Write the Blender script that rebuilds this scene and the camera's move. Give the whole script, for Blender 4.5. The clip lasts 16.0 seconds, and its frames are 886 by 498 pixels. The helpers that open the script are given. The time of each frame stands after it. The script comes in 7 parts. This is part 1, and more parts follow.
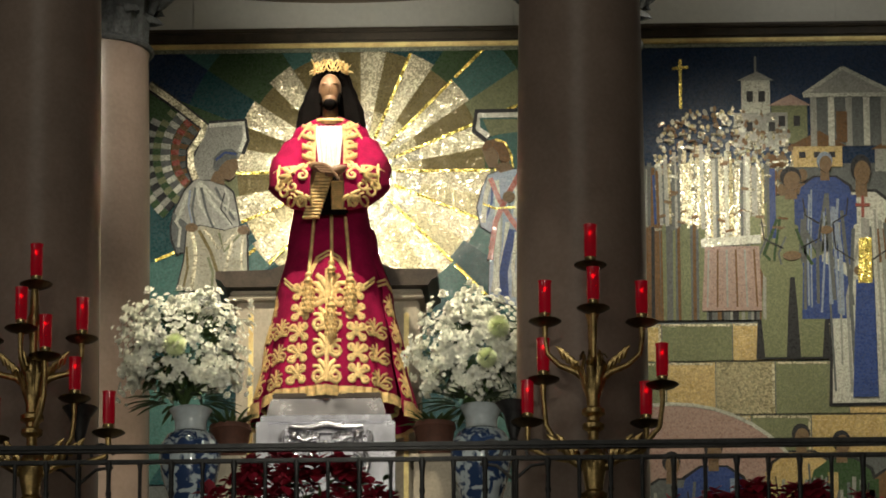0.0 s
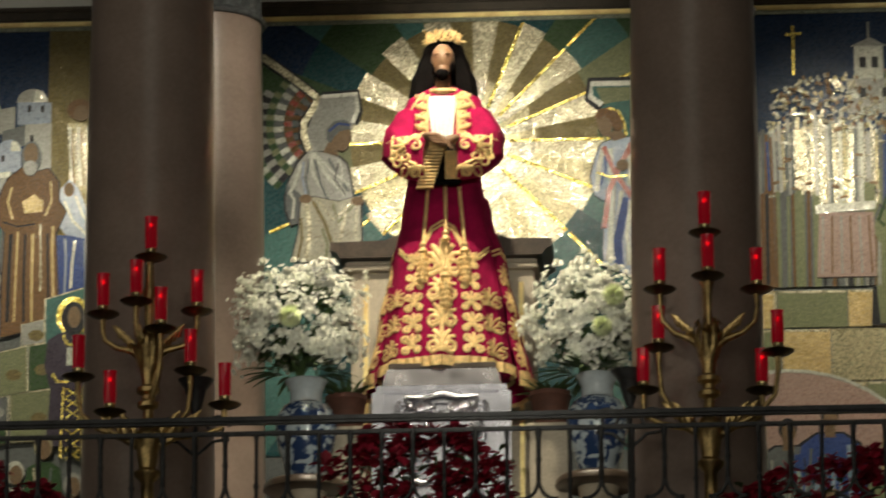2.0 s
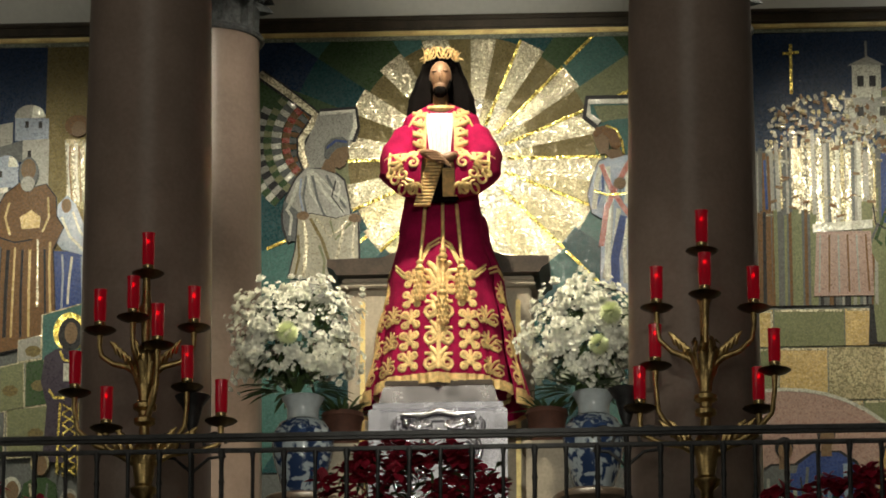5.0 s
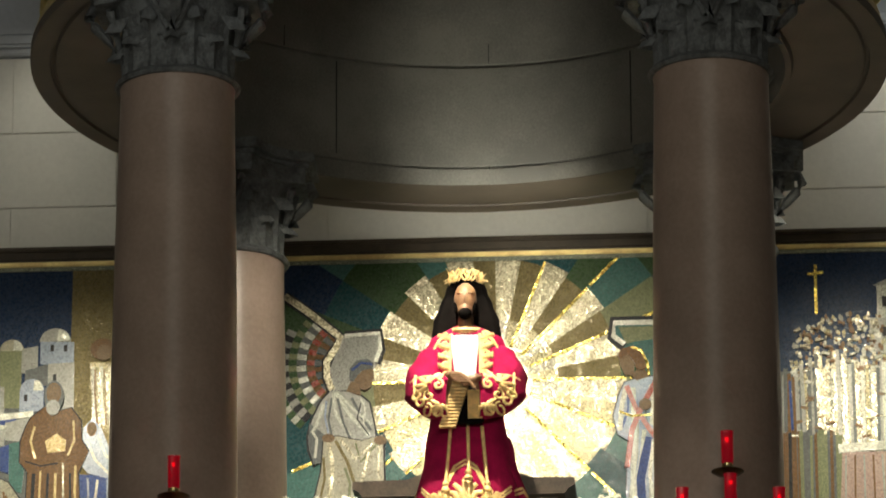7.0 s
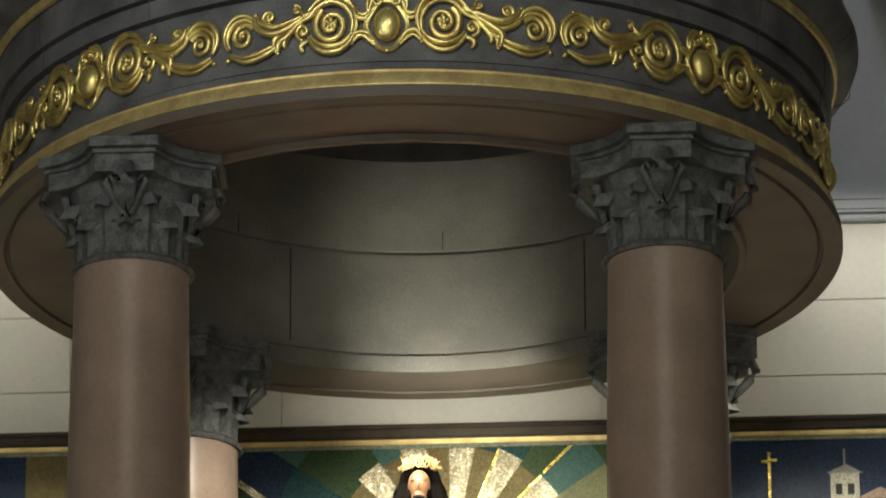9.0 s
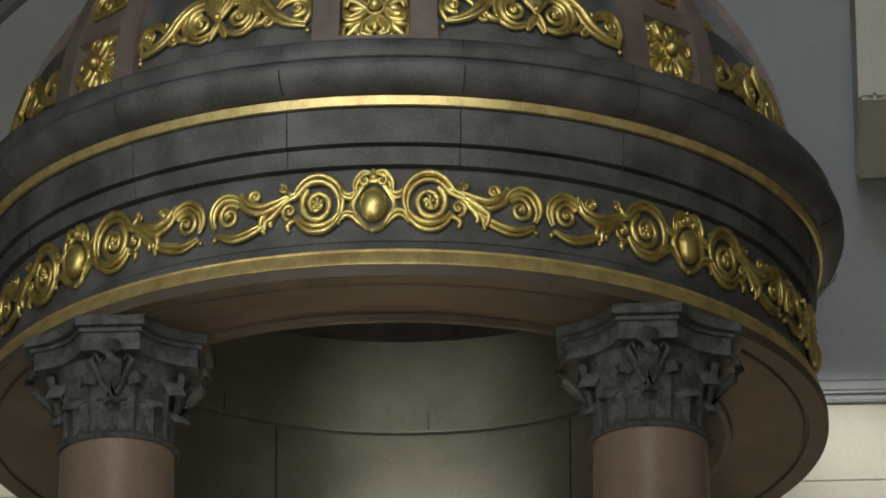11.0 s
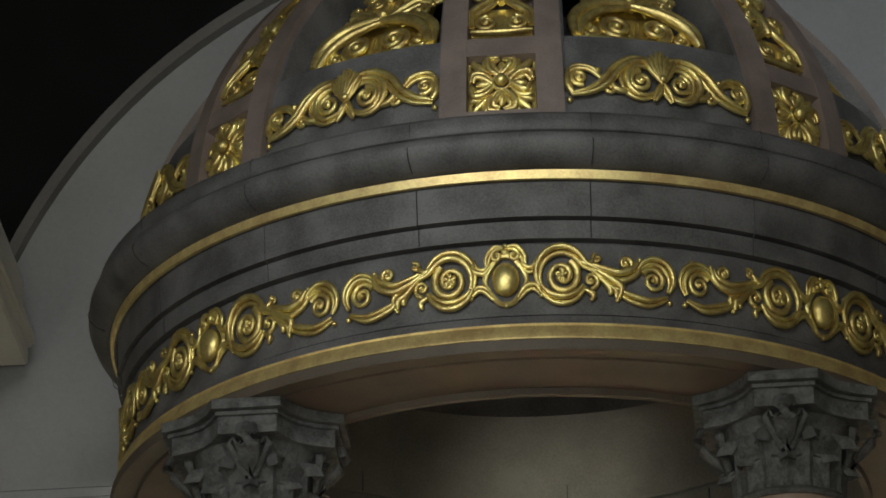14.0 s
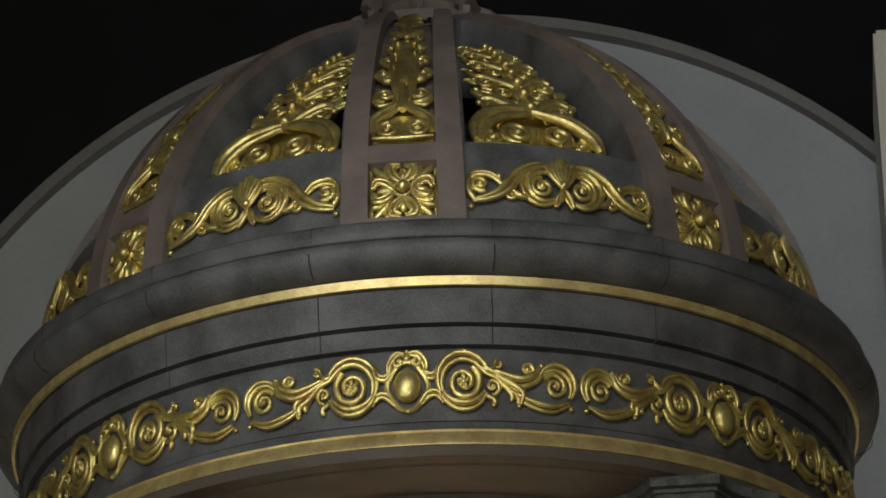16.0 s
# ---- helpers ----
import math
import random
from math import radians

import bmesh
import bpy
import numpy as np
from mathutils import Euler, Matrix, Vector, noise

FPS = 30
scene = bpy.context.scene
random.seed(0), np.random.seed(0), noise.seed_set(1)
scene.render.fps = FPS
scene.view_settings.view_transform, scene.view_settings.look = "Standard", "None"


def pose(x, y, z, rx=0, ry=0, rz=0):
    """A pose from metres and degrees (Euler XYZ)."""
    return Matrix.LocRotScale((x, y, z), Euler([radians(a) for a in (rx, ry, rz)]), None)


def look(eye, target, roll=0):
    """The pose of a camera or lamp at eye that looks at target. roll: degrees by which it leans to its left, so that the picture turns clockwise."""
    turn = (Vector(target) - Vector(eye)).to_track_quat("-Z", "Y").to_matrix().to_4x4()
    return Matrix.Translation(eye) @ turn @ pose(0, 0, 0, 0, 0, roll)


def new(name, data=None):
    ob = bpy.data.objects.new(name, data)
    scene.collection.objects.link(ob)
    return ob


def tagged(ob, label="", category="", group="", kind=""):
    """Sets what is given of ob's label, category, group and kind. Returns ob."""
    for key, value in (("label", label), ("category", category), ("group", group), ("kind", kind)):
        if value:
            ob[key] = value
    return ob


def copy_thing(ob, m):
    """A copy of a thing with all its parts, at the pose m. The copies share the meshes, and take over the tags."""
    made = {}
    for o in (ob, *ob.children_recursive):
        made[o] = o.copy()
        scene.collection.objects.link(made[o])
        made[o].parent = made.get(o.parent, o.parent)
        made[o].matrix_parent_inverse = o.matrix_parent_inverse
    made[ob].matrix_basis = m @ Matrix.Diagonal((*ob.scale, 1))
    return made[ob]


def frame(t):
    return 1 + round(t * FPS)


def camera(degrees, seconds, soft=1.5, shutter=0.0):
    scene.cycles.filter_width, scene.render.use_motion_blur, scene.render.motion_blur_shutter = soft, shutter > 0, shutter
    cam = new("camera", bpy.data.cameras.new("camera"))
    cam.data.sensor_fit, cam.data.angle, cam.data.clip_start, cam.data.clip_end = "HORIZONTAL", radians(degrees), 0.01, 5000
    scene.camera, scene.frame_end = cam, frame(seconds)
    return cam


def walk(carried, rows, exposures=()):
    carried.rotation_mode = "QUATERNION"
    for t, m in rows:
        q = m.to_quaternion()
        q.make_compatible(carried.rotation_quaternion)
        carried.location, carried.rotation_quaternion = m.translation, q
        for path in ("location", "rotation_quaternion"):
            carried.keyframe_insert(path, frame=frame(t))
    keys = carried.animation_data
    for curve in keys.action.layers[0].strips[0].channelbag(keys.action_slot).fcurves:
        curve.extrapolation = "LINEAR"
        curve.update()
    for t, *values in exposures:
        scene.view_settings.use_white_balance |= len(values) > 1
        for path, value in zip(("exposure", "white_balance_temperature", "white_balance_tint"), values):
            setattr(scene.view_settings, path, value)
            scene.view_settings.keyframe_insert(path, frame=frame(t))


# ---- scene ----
# Handheld long-lens shot from the nave: the camera stands still and tilts from the image up to the dome.
EYE = (1.629, -27.352, 1.6)
cam = camera(8.966, 16.0, soft=1.8, shutter=0.4)
TURNS = [  # seconds, yaw, pitch, roll
    (0.0, 2.157, 16.771, -0.052), (0.5, 2.212, 16.738, -0.176), (1.0, 2.206, 16.734, -0.222), (1.5, 2.376, 16.688, -0.255),
    (2.0, 3.366, 16.464, -0.264), (2.5, 4.081, 16.153, -0.168), (2.7, 4.105, 16.1, -0.19), (3.0, 3.941, 16.092, -0.223), (3.2, 3.821, 16.161, -0.274),
    (5.3, 3.32, 16.651, -0.038), (5.5, 3.329, 16.677, -0.038), (6.0, 3.346, 17.357, -0.069), (6.5, 3.545, 18.312, -0.17),
    (7.0, 3.597, 18.89, -0.211), (7.5, 3.418, 19.281, -0.212), (8.0, 3.22, 19.718, -0.24), (8.5, 3.128, 20.327, -0.312),
    (9.0, 3.093, 20.783, -0.273), (9.5, 3.0, 21.213, -0.204), (10.0, 2.95, 21.684, -0.171), (10.2, 2.94, 21.889, -0.205),
    (12.3, 2.91, 23.376, -0.122), (12.5, 2.943, 23.457, -0.226), (13.0, 3.05, 23.628, -0.488), (13.5, 3.827, 23.478, -0.894),
    (14.0, 4.382, 23.387, -1.351), (14.5, 3.554, 23.638, -1.669), (15.0, 3.304, 24.132, -1.808), (15.5, 3.217, 24.405, -1.832),
    (16.0, 3.256, 24.436, -1.913)]
walk(cam, [(t, pose(*EYE, 90 + pitch, 0, yaw) @ pose(0, 0, 0, 0, 0, roll)) for t, yaw, pitch, roll in TURNS],
     exposures=[(0.0, -0.8), (5.6, -0.8), (6.5, -0.6), (7.2, -0.15), (8.0, 0.25), (8.6, 0.42), (10.0, 0.45), (12.5, 0.3), (16.0, 0.28)])

# ---- light ----
world = bpy.data.worlds.new("church_night")
scene.world = world
world.use_nodes = True
world.node_tree.nodes["Background"].inputs[0].default_value = (1.0, 0.95, 0.74, 1)
world.node_tree.nodes["Background"].inputs[1].default_value = 0.05


def spot(name, eye, target, watts, degrees, blend=0.6, size=0.08, colour=(1.0, 0.86, 0.66)):
    data = bpy.data.lights.new(name, "SPOT")
    data.energy, data.spot_size, data.spot_blend, data.shadow_soft_size, data.color = watts, radians(degrees), blend, size, colour
    ob = new(name, data)
    ob.matrix_world = look(eye, target)
    return ob


WARM, SOFT = (1.0, 0.89, 0.65), (1.0, 0.95, 0.78)
spot("statue_spotlight", (-0.1, -1.2, 11.88), (0.02, -0.05, 9.6), 800, 74, 1.0, 0.04, WARM)
spot("mosaic_spotlight", (0.2, -1.38, 11.92), (0.32, 2.6, 10.45), 900, 46, 1.0, 0.05, (1.0, 0.92, 0.72))
spot("mosaic_spotlight", (-0.5, -1.45, 11.88), (-0.75, 2.6, 10.4), 430, 38, 1.0, 0.05, (1.0, 0.92, 0.72))
spot("panel_spotlight", (2.05, 0.15, 11.9), (2.3, 2.6, 9.3), 500, 88, 1.0, 0.05, (1.0, 0.92, 0.70))
spot("panel_spotlight", (-2.5, 0.2, 11.7), (-2.4, 2.6, 9.5), 460, 88, 1.0, 0.05, (1.0, 0.92, 0.70))
# both unseen, added in mid-air inside the rotunda to brighten the drum wall
spot("drum_fill", (0.1, 1.08, 11.32), (0.1, 1.69, 11.92), 58, 78, 1.0, 0.1, SOFT)
spot("drum_fill", (0.15, -1.45, 12.2), (0.12, 1.7, 12.0), 4, 90, 1.0, 0.2, SOFT)
# wash lamps hidden behind the ring, added to brighten the plaster above the mosaic
spot("wall_wash", (0.0, 2.36, 13.0), (0.0, 2.6, 12.1), 6, 150, 1.0, 0.1, SOFT)
spot("wall_wash", (2.6, 1.9, 13.2), (2.1, 2.6, 12.1), 22, 120, 1.0, 0.2, SOFT)
spot("wall_wash", (-2.6, 1.9, 13.2), (-2.1, 2.6, 12.2), 13, 120, 1.0, 0.2, SOFT)
COOL = (0.94, 0.98, 0.96)
spot("nave_floodlight", (2.6, -15.0, 16.5), (0.0, -1.0, 13.6), 680, 19, 1.0, 0.9, COOL)
spot("nave_floodlight", (-3.8, -14.5, 13.5), (-0.3, -1.0, 12.95), 1050, 18, 1.0, 0.9, COOL)
# unseen low fill spot, added to lift the pedestal and what stands round it
spot("nave_front_fill", (1.3, -13.0, 8.6), (0.0, -0.3, 8.95), 2400, 13.5, 1.0, 0.2, SOFT)
# unseen pair under the ring, added only to make the white flowers brighter
spot("bouquet_fill", (-0.62, -1.4, 11.86), (-0.62, -0.35, 9.0), 330, 34, 1.0, 0.06, WARM)
spot("bouquet_fill", (0.7, -1.35, 11.86), (0.72, -0.35, 9.0), 330, 34, 1.0, 0.06, WARM)
# unseen lamp added in mid-air to brighten the lunette and right-hand pier
spot("lunette_fill", (2.2, -4.5, 16.2), (2.1, 2.6, 14.7), 125, 76, 1.0, 0.5, (0.93, 0.97, 1.0))


def nave_fill(at, target, watts, wide):
    """A broad rectangular fill lamp, unseen in the nave, added to brighten the shrine."""
    data = bpy.data.lights.new("nave_fill", "AREA")
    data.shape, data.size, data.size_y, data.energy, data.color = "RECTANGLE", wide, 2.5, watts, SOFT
    new("nave_fill", data).matrix_world = look(at, target)


nave_fill((0.0, -20.0, 17.0), (0, 0, 9.0), 260, 8.0)
nave_fill((-6.0, -9.0, 9.0), (-0.5, -1, 8.6), 50, 3.0)
nave_fill((0.5, -22.0, 6.0), (0, 0, 10.0), 340, 9.0)
from mathutils.bvhtree import BVHTree

# ---- materials ----


def mat(name, colour, rough=0.6, metal=0.0, spread=0.25, scale=6.0, fine=60.0, bump=0.15, distance=0.004, spec=0.5, island=0.0, emit=None, sheen=0.0):
    """A surface with stains at one scale, grain at a finer one, and relief."""
    m = bpy.data.materials.new(name)
    m.use_nodes = True
    nt = m.node_tree
    b = nt.nodes["Principled BSDF"]
    tc = nt.nodes.new("ShaderNodeTexCoord")
    n1, n2 = nt.nodes.new("ShaderNodeTexNoise"), nt.nodes.new("ShaderNodeTexNoise")
    n1.inputs["Scale"].default_value, n2.inputs["Scale"].default_value = scale, fine
    n1.inputs["Detail"].default_value, n2.inputs["Detail"].default_value = 5, 4
    for n in (n1, n2):
        nt.links.new(tc.outputs["Object"], n.inputs["Vector"])
    mix = nt.nodes.new("ShaderNodeMath")
    mix.operation = "MULTIPLY_ADD"
    nt.links.new(n1.outputs["Fac"], mix.inputs[0])
    mix.inputs[1].default_value = 0.65
    half = nt.nodes.new("ShaderNodeMath")
    half.operation = "MULTIPLY"
    half.inputs[1].default_value = 0.35
    nt.links.new(n2.outputs["Fac"], half.inputs[0])
    nt.links.new(half.outputs[0], mix.inputs[2])
    last = mix.outputs[0]
    if island:
        info, geo = nt.nodes.new("ShaderNodeObjectInfo"), nt.nodes.new("ShaderNodeNewGeometry")
        add = nt.nodes.new("ShaderNodeMath")
        add.operation = "ADD"
        nt.links.new(info.outputs["Random"], add.inputs[0])
        nt.links.new(geo.outputs["Random Per Island"], add.inputs[1])
        shift = nt.nodes.new("ShaderNodeMath")
        shift.operation = "MULTIPLY_ADD"
        shift.inputs[1].default_value = island
        nt.links.new(add.outputs[0], shift.inputs[0])
        nt.links.new(last, shift.inputs[2])
        last = shift.outputs[0]
    ramp = nt.nodes.new("ShaderNodeValToRGB")
    lo, hi = 1 - spread, 1 + spread
    ramp.color_ramp.elements[0].position, ramp.color_ramp.elements[1].position = 0.38, 0.62 + island
    ramp.color_ramp.elements[0].color = (*[c * lo for c in colour], 1)
    ramp.color_ramp.elements[1].color = (*[min(1, c * hi) for c in colour], 1)
    nt.links.new(last, ramp.inputs[0])
    nt.links.new(ramp.outputs[0], b.inputs["Base Color"])
    b.inputs["Metallic"].default_value = metal
    b.inputs["Specular IOR Level"].default_value = spec
    rr = nt.nodes.new("ShaderNodeMapRange")
    rr.inputs["To Min"].default_value, rr.inputs["To Max"].default_value = max(0.03, rough - 0.1), min(1, rough + 0.1)
    nt.links.new(n2.outputs["Fac"], rr.inputs["Value"])
    nt.links.new(rr.outputs[0], b.inputs["Roughness"])
    if bump:
        bp = nt.nodes.new("ShaderNodeBump")
        bp.inputs["Strength"].default_value, bp.inputs["Distance"].default_value = bump, distance
        nt.links.new(n2.outputs["Fac"], bp.inputs["Height"])
        nt.links.new(bp.outputs[0], b.inputs["Normal"])
    if sheen:
        b.inputs["Sheen Weight"].default_value = sheen
    if emit:
        b.inputs["Emission Color"].default_value = (*emit[0], 1)
        b.inputs["Emission Strength"].default_value = emit[1]
    return m


def mosaic(name, colour, spread=0.5, metal=0.0, rough=0.3, tilt=0.2, size=120.0):
    """Small glass tesserae: every cell its own tone and tilt, with dull grout between."""
    m = bpy.data.materials.new(name)
    m.use_nodes = True
    nt = m.node_tree
    b = nt.nodes["Principled BSDF"]
    tc = nt.nodes.new("ShaderNodeTexCoord")
    vor, edge = nt.nodes.new("ShaderNodeTexVoronoi"), nt.nodes.new("ShaderNodeTexVoronoi")
    edge.feature = "DISTANCE_TO_EDGE"
    for v in (vor, edge):
        v.inputs["Scale"].default_value = size
        v.inputs["Randomness"].default_value = 0.55
        nt.links.new(tc.outputs["Object"], v.inputs["Vector"])
    big = nt.nodes.new("ShaderNodeTexNoise")
    big.inputs["Scale"].default_value, big.inputs["Detail"].default_value = 5.0, 4
    nt.links.new(tc.outputs["Object"], big.inputs["Vector"])
    sep = nt.nodes.new("ShaderNodeSeparateColor")
    nt.links.new(vor.outputs["Color"], sep.inputs[0])
    mix = nt.nodes.new("ShaderNodeMix")
    mix.data_type = "FLOAT"
    mix.inputs[0].default_value = 0.45
    nt.links.new(sep.outputs[0], mix.inputs[2])
    nt.links.new(big.outputs["Fac"], mix.inputs[3])
    ramp = nt.nodes.new("ShaderNodeValToRGB")
    ramp.color_ramp.elements[0].position, ramp.color_ramp.elements[1].position = 0.15, 0.85
    ramp.color_ramp.elements[0].color = (*[c * (1 - spread) for c in colour], 1)
    ramp.color_ramp.elements[1].color = (*[min(0.95, c * (1 + spread)) for c in colour], 1)
    nt.links.new(mix.outputs[0], ramp.inputs[0])
    gro = nt.nodes.new("ShaderNodeMapRange")
    gro.inputs["From Max"].default_value = 0.09
    nt.links.new(edge.outputs["Distance"], gro.inputs["Value"])
    col = nt.nodes.new("ShaderNodeMix")
    col.data_type = "RGBA"
    nt.links.new(gro.outputs[0], col.inputs[0])
    col.inputs[6].default_value = (*[0.5 * c + 0.03 for c in colour], 1)
    nt.links.new(ramp.outputs[0], col.inputs[7])
    nt.links.new(col.outputs[2], b.inputs["Base Color"])
    b.inputs["Metallic"].default_value = metal
    b.inputs["Specular IOR Level"].default_value = 0.18 if max(colour) < 0.24 else 0.6
    rr = nt.nodes.new("ShaderNodeMapRange")
    rr.inputs["To Min"].default_value, rr.inputs["To Max"].default_value = rough * 0.6, min(1, rough * 1.6)
    nt.links.new(sep.outputs[1], rr.inputs["Value"])
    nt.links.new(rr.outputs[0], b.inputs["Roughness"])
    # each tessera leans its own way
    geo = nt.nodes.new("ShaderNodeNewGeometry")
    off = nt.nodes.new("ShaderNodeVectorMath")
    off.operation = "SUBTRACT"
    nt.links.new(vor.outputs["Color"], off.inputs[0])
    off.inputs[1].default_value = (0.5, 0.5, 0.5)
    sca = nt.nodes.new("ShaderNodeVectorMath")
    sca.operation = "SCALE"
    sca.inputs["Scale"].default_value = tilt
    nt.links.new(off.outputs[0], sca.inputs[0])
    add = nt.nodes.new("ShaderNodeVectorMath")
    nt.links.new(geo.outputs["Normal"], add.inputs[0])
    nt.links.new(sca.outputs[0], add.inputs[1])
    nor = nt.nodes.new("ShaderNodeVectorMath")
    nor.operation = "NORMALIZE"
    nt.links.new(add.outputs[0], nor.inputs[0])
    bp = nt.nodes.new("ShaderNodeBump")
    bp.inputs["Strength"].default_value, bp.inputs["Distance"].default_value = 0.5, 0.002
    nt.links.new(gro.outputs[0], bp.inputs["Height"])
    nt.links.new(nor.outputs[0], bp.inputs["Normal"])
    nt.links.new(bp.outputs[0], b.inputs["Normal"])
    return m


GRANITE = mat("grey_granite", (0.115, 0.117, 0.126), 0.55, 0, 0.42, 4.0, 90, 0.3, 0.004)
RIBSTONE = mat("pinkish_granite", (0.19, 0.155, 0.145), 0.55, 0, 0.25, 4.0, 140, 0.12, 0.003)
INNER = mat("inner_drum_stone", (0.20, 0.195, 0.178), 0.6, 0, 0.25, 2.2, 90, 0.15)
SOFFIT = mat("soffit_stone", (0.12, 0.10, 0.082), 0.55, 0, 0.25, 2.5, 90, 0.12)
MARBLE = mat("rose_marble", (0.335, 0.255, 0.215), 0.34, 0, 0.13, 3.0, 45, 0.03, spec=0.35)
CAPSTONE = mat("capital_stone", (0.125, 0.135, 0.142), 0.65, 0, 0.45, 14.0, 60, 0.9, 0.012)
GILT = mat("gilt_bronze", (0.92, 0.68, 0.27), 0.36, 0.85, 0.3, 14.0, 110, 0.3)
GILTBAND = mat("gilt_band", (0.93, 0.69, 0.32), 0.42, 0.65, 0.22, 9.0, 70, 0.15)
PLASTER = mat("white_plaster", (0.72, 0.71, 0.67), 0.85, 0, 0.06, 1.5, 40, 0.15)
LUNETTE = mat("lunette_plaster", (0.47, 0.50, 0.56), 0.85, 0, 0.08, 1.2, 40, 0.15)
# near-black colour stands in for the unlit void beyond the arch
VOIDBLACK = mat("void_darkness", (0.006, 0.007, 0.01), 0.9, 0, 0.3, 2, 40, 0.1)
FRAMEWOOD = mat("dark_frame_wood", (0.06, 0.045, 0.03), 0.5, 0, 0.3, 8, 80, 0.2)
IRON = mat("black_wrought_iron", (0.04, 0.04, 0.042), 0.45, 0.4, 0.35, 20, 120, 0.3)
SILVER = mat("embossed_silver", (0.60, 0.59, 0.65), 0.25, 1.0, 0.05, 4, 12, 0.06)
BRASS = mat("aged_brass", (0.50, 0.36, 0.16), 0.36, 1.0, 0.4, 16, 90, 0.3)
WALNUT = mat("dark_walnut", (0.06, 0.042, 0.03), 0.35, 0, 0.35, 9, 70, 0.2)
ALTARSTONE = mat("cream_stone", (0.46, 0.40, 0.31), 0.6, 0, 0.2, 5, 70, 0.15)
FLOORSTONE = mat("floor_marble", (0.3, 0.28, 0.25), 0.4, 0, 0.2, 2, 50, 0.1)
VELVET = mat("crimson_velvet", (0.30, 0.005, 0.055), 0.9, 0, 0.3, 9, 160, 0.25, sheen=0.0, spec=0.15)
GOLDTHREAD = mat("gold_thread", (0.80, 0.56, 0.25), 0.5, 0.25, 0.25, 40, 220, 0.6)
HAIR_AND_SHADE = mat("black_hair_and_shade", (0.005, 0.004, 0.004), 0.9, 0, 0.4, 12, 120, 0.5, spec=0.05)
CARVED = mat("dark_carved_wood", (0.23, 0.13, 0.075), 0.4, 0, 0.25, 12, 90, 0.15)
LACE = mat("white_lace", (0.85, 0.83, 0.78), 0.8, 0, 0.1, 60, 200, 0.6)

# ---- building helpers ----


def part(name, bm, material, parent=None, label="", smooth=True):
    """Links a bmesh as one mesh object under a thing or a part."""
    me = bpy.data.meshes.new(name)
    bmesh.ops.recalc_face_normals(bm, faces=bm.faces)
    for f in bm.faces:
        f.smooth = smooth
    bm.to_mesh(me)
    bm.free()
    for m in material if isinstance(material, (list, tuple)) else [material]:
        me.materials.append(m)
    if smooth:
        me.set_sharp_from_angle(angle=radians(50))
    ob = new(name, me)
    if parent:
        ob.parent = parent
    if label:
        tagged(ob, label)
    return ob


def thing(name, label, category, group="", kind="", at=(0, 0, 0), rz=0):
    ob = new(name)
    ob.matrix_world = pose(*at, 0, 0, rz)
    ob.empty_display_size = 0.1
    return tagged(ob, label, category, group, kind)


def lathe(profile, seg=64, bm=None, closed=False, a0=0.0, a1=360.0, mi=0, at=(0, 0, 0), scale=(1, 1)):
    """Turns a profile of (radius, height) about the vertical."""
    bm = bm or bmesh.new()
    full = abs(a1 - a0) >= 359.9
    n = seg if full else seg + 1
    rings = []
    for k in range(n):
        a = radians(a0 + (a1 - a0) * k / seg)
        rings.append([bm.verts.new((at[0] + r * math.cos(a) * scale[0], at[1] + r * math.sin(a) * scale[1], at[2] + z)) for r, z in profile])
    m = len(profile)
    for k in range(seg):
        p, q = rings[k], rings[(k + 1) % n]
        for j in range(m if closed else m - 1):
            f = bm.faces.new((p[j], q[j], q[(j + 1) % m], p[(j + 1) % m]))
            f.material_index = mi
    if closed and not full:
        bm.faces.new(rings[0])
        bm.faces.new(rings[-1][::-1])
    bmesh.ops.remove_doubles(bm, verts=[v for r in rings for v in r], dist=1e-6)
    return bm


def box(lo, hi, bevel=0.0, bm=None, mi=0):
    b2 = bmesh.new()
    bmesh.ops.create_cube(b2, size=1)
    for v in b2.verts:
        v.co = Vector([lo[i] + (hi[i] - lo[i]) * (v.co[i] + 0.5) for i in range(3)])
    if bevel:
        bmesh.ops.bevel(b2, geom=list(b2.edges), offset=bevel, segments=2, affect="EDGES")
    if bm is None:
        for f in b2.faces:
            f.material_index = mi
        return b2
    return merge(bm, b2, mi)


def merge(bm, b2, mi=0, m=None):
    """Adds b2 to bm, moved by the matrix m."""
    ids = {v: bm.verts.new(m @ v.co if m else v.co) for v in b2.verts}
    for f in b2.faces:
        try:
            g = bm.faces.new([ids[v] for v in f.verts])
            g.material_index = mi
        except ValueError:
            pass
    b2.free()
    return bm


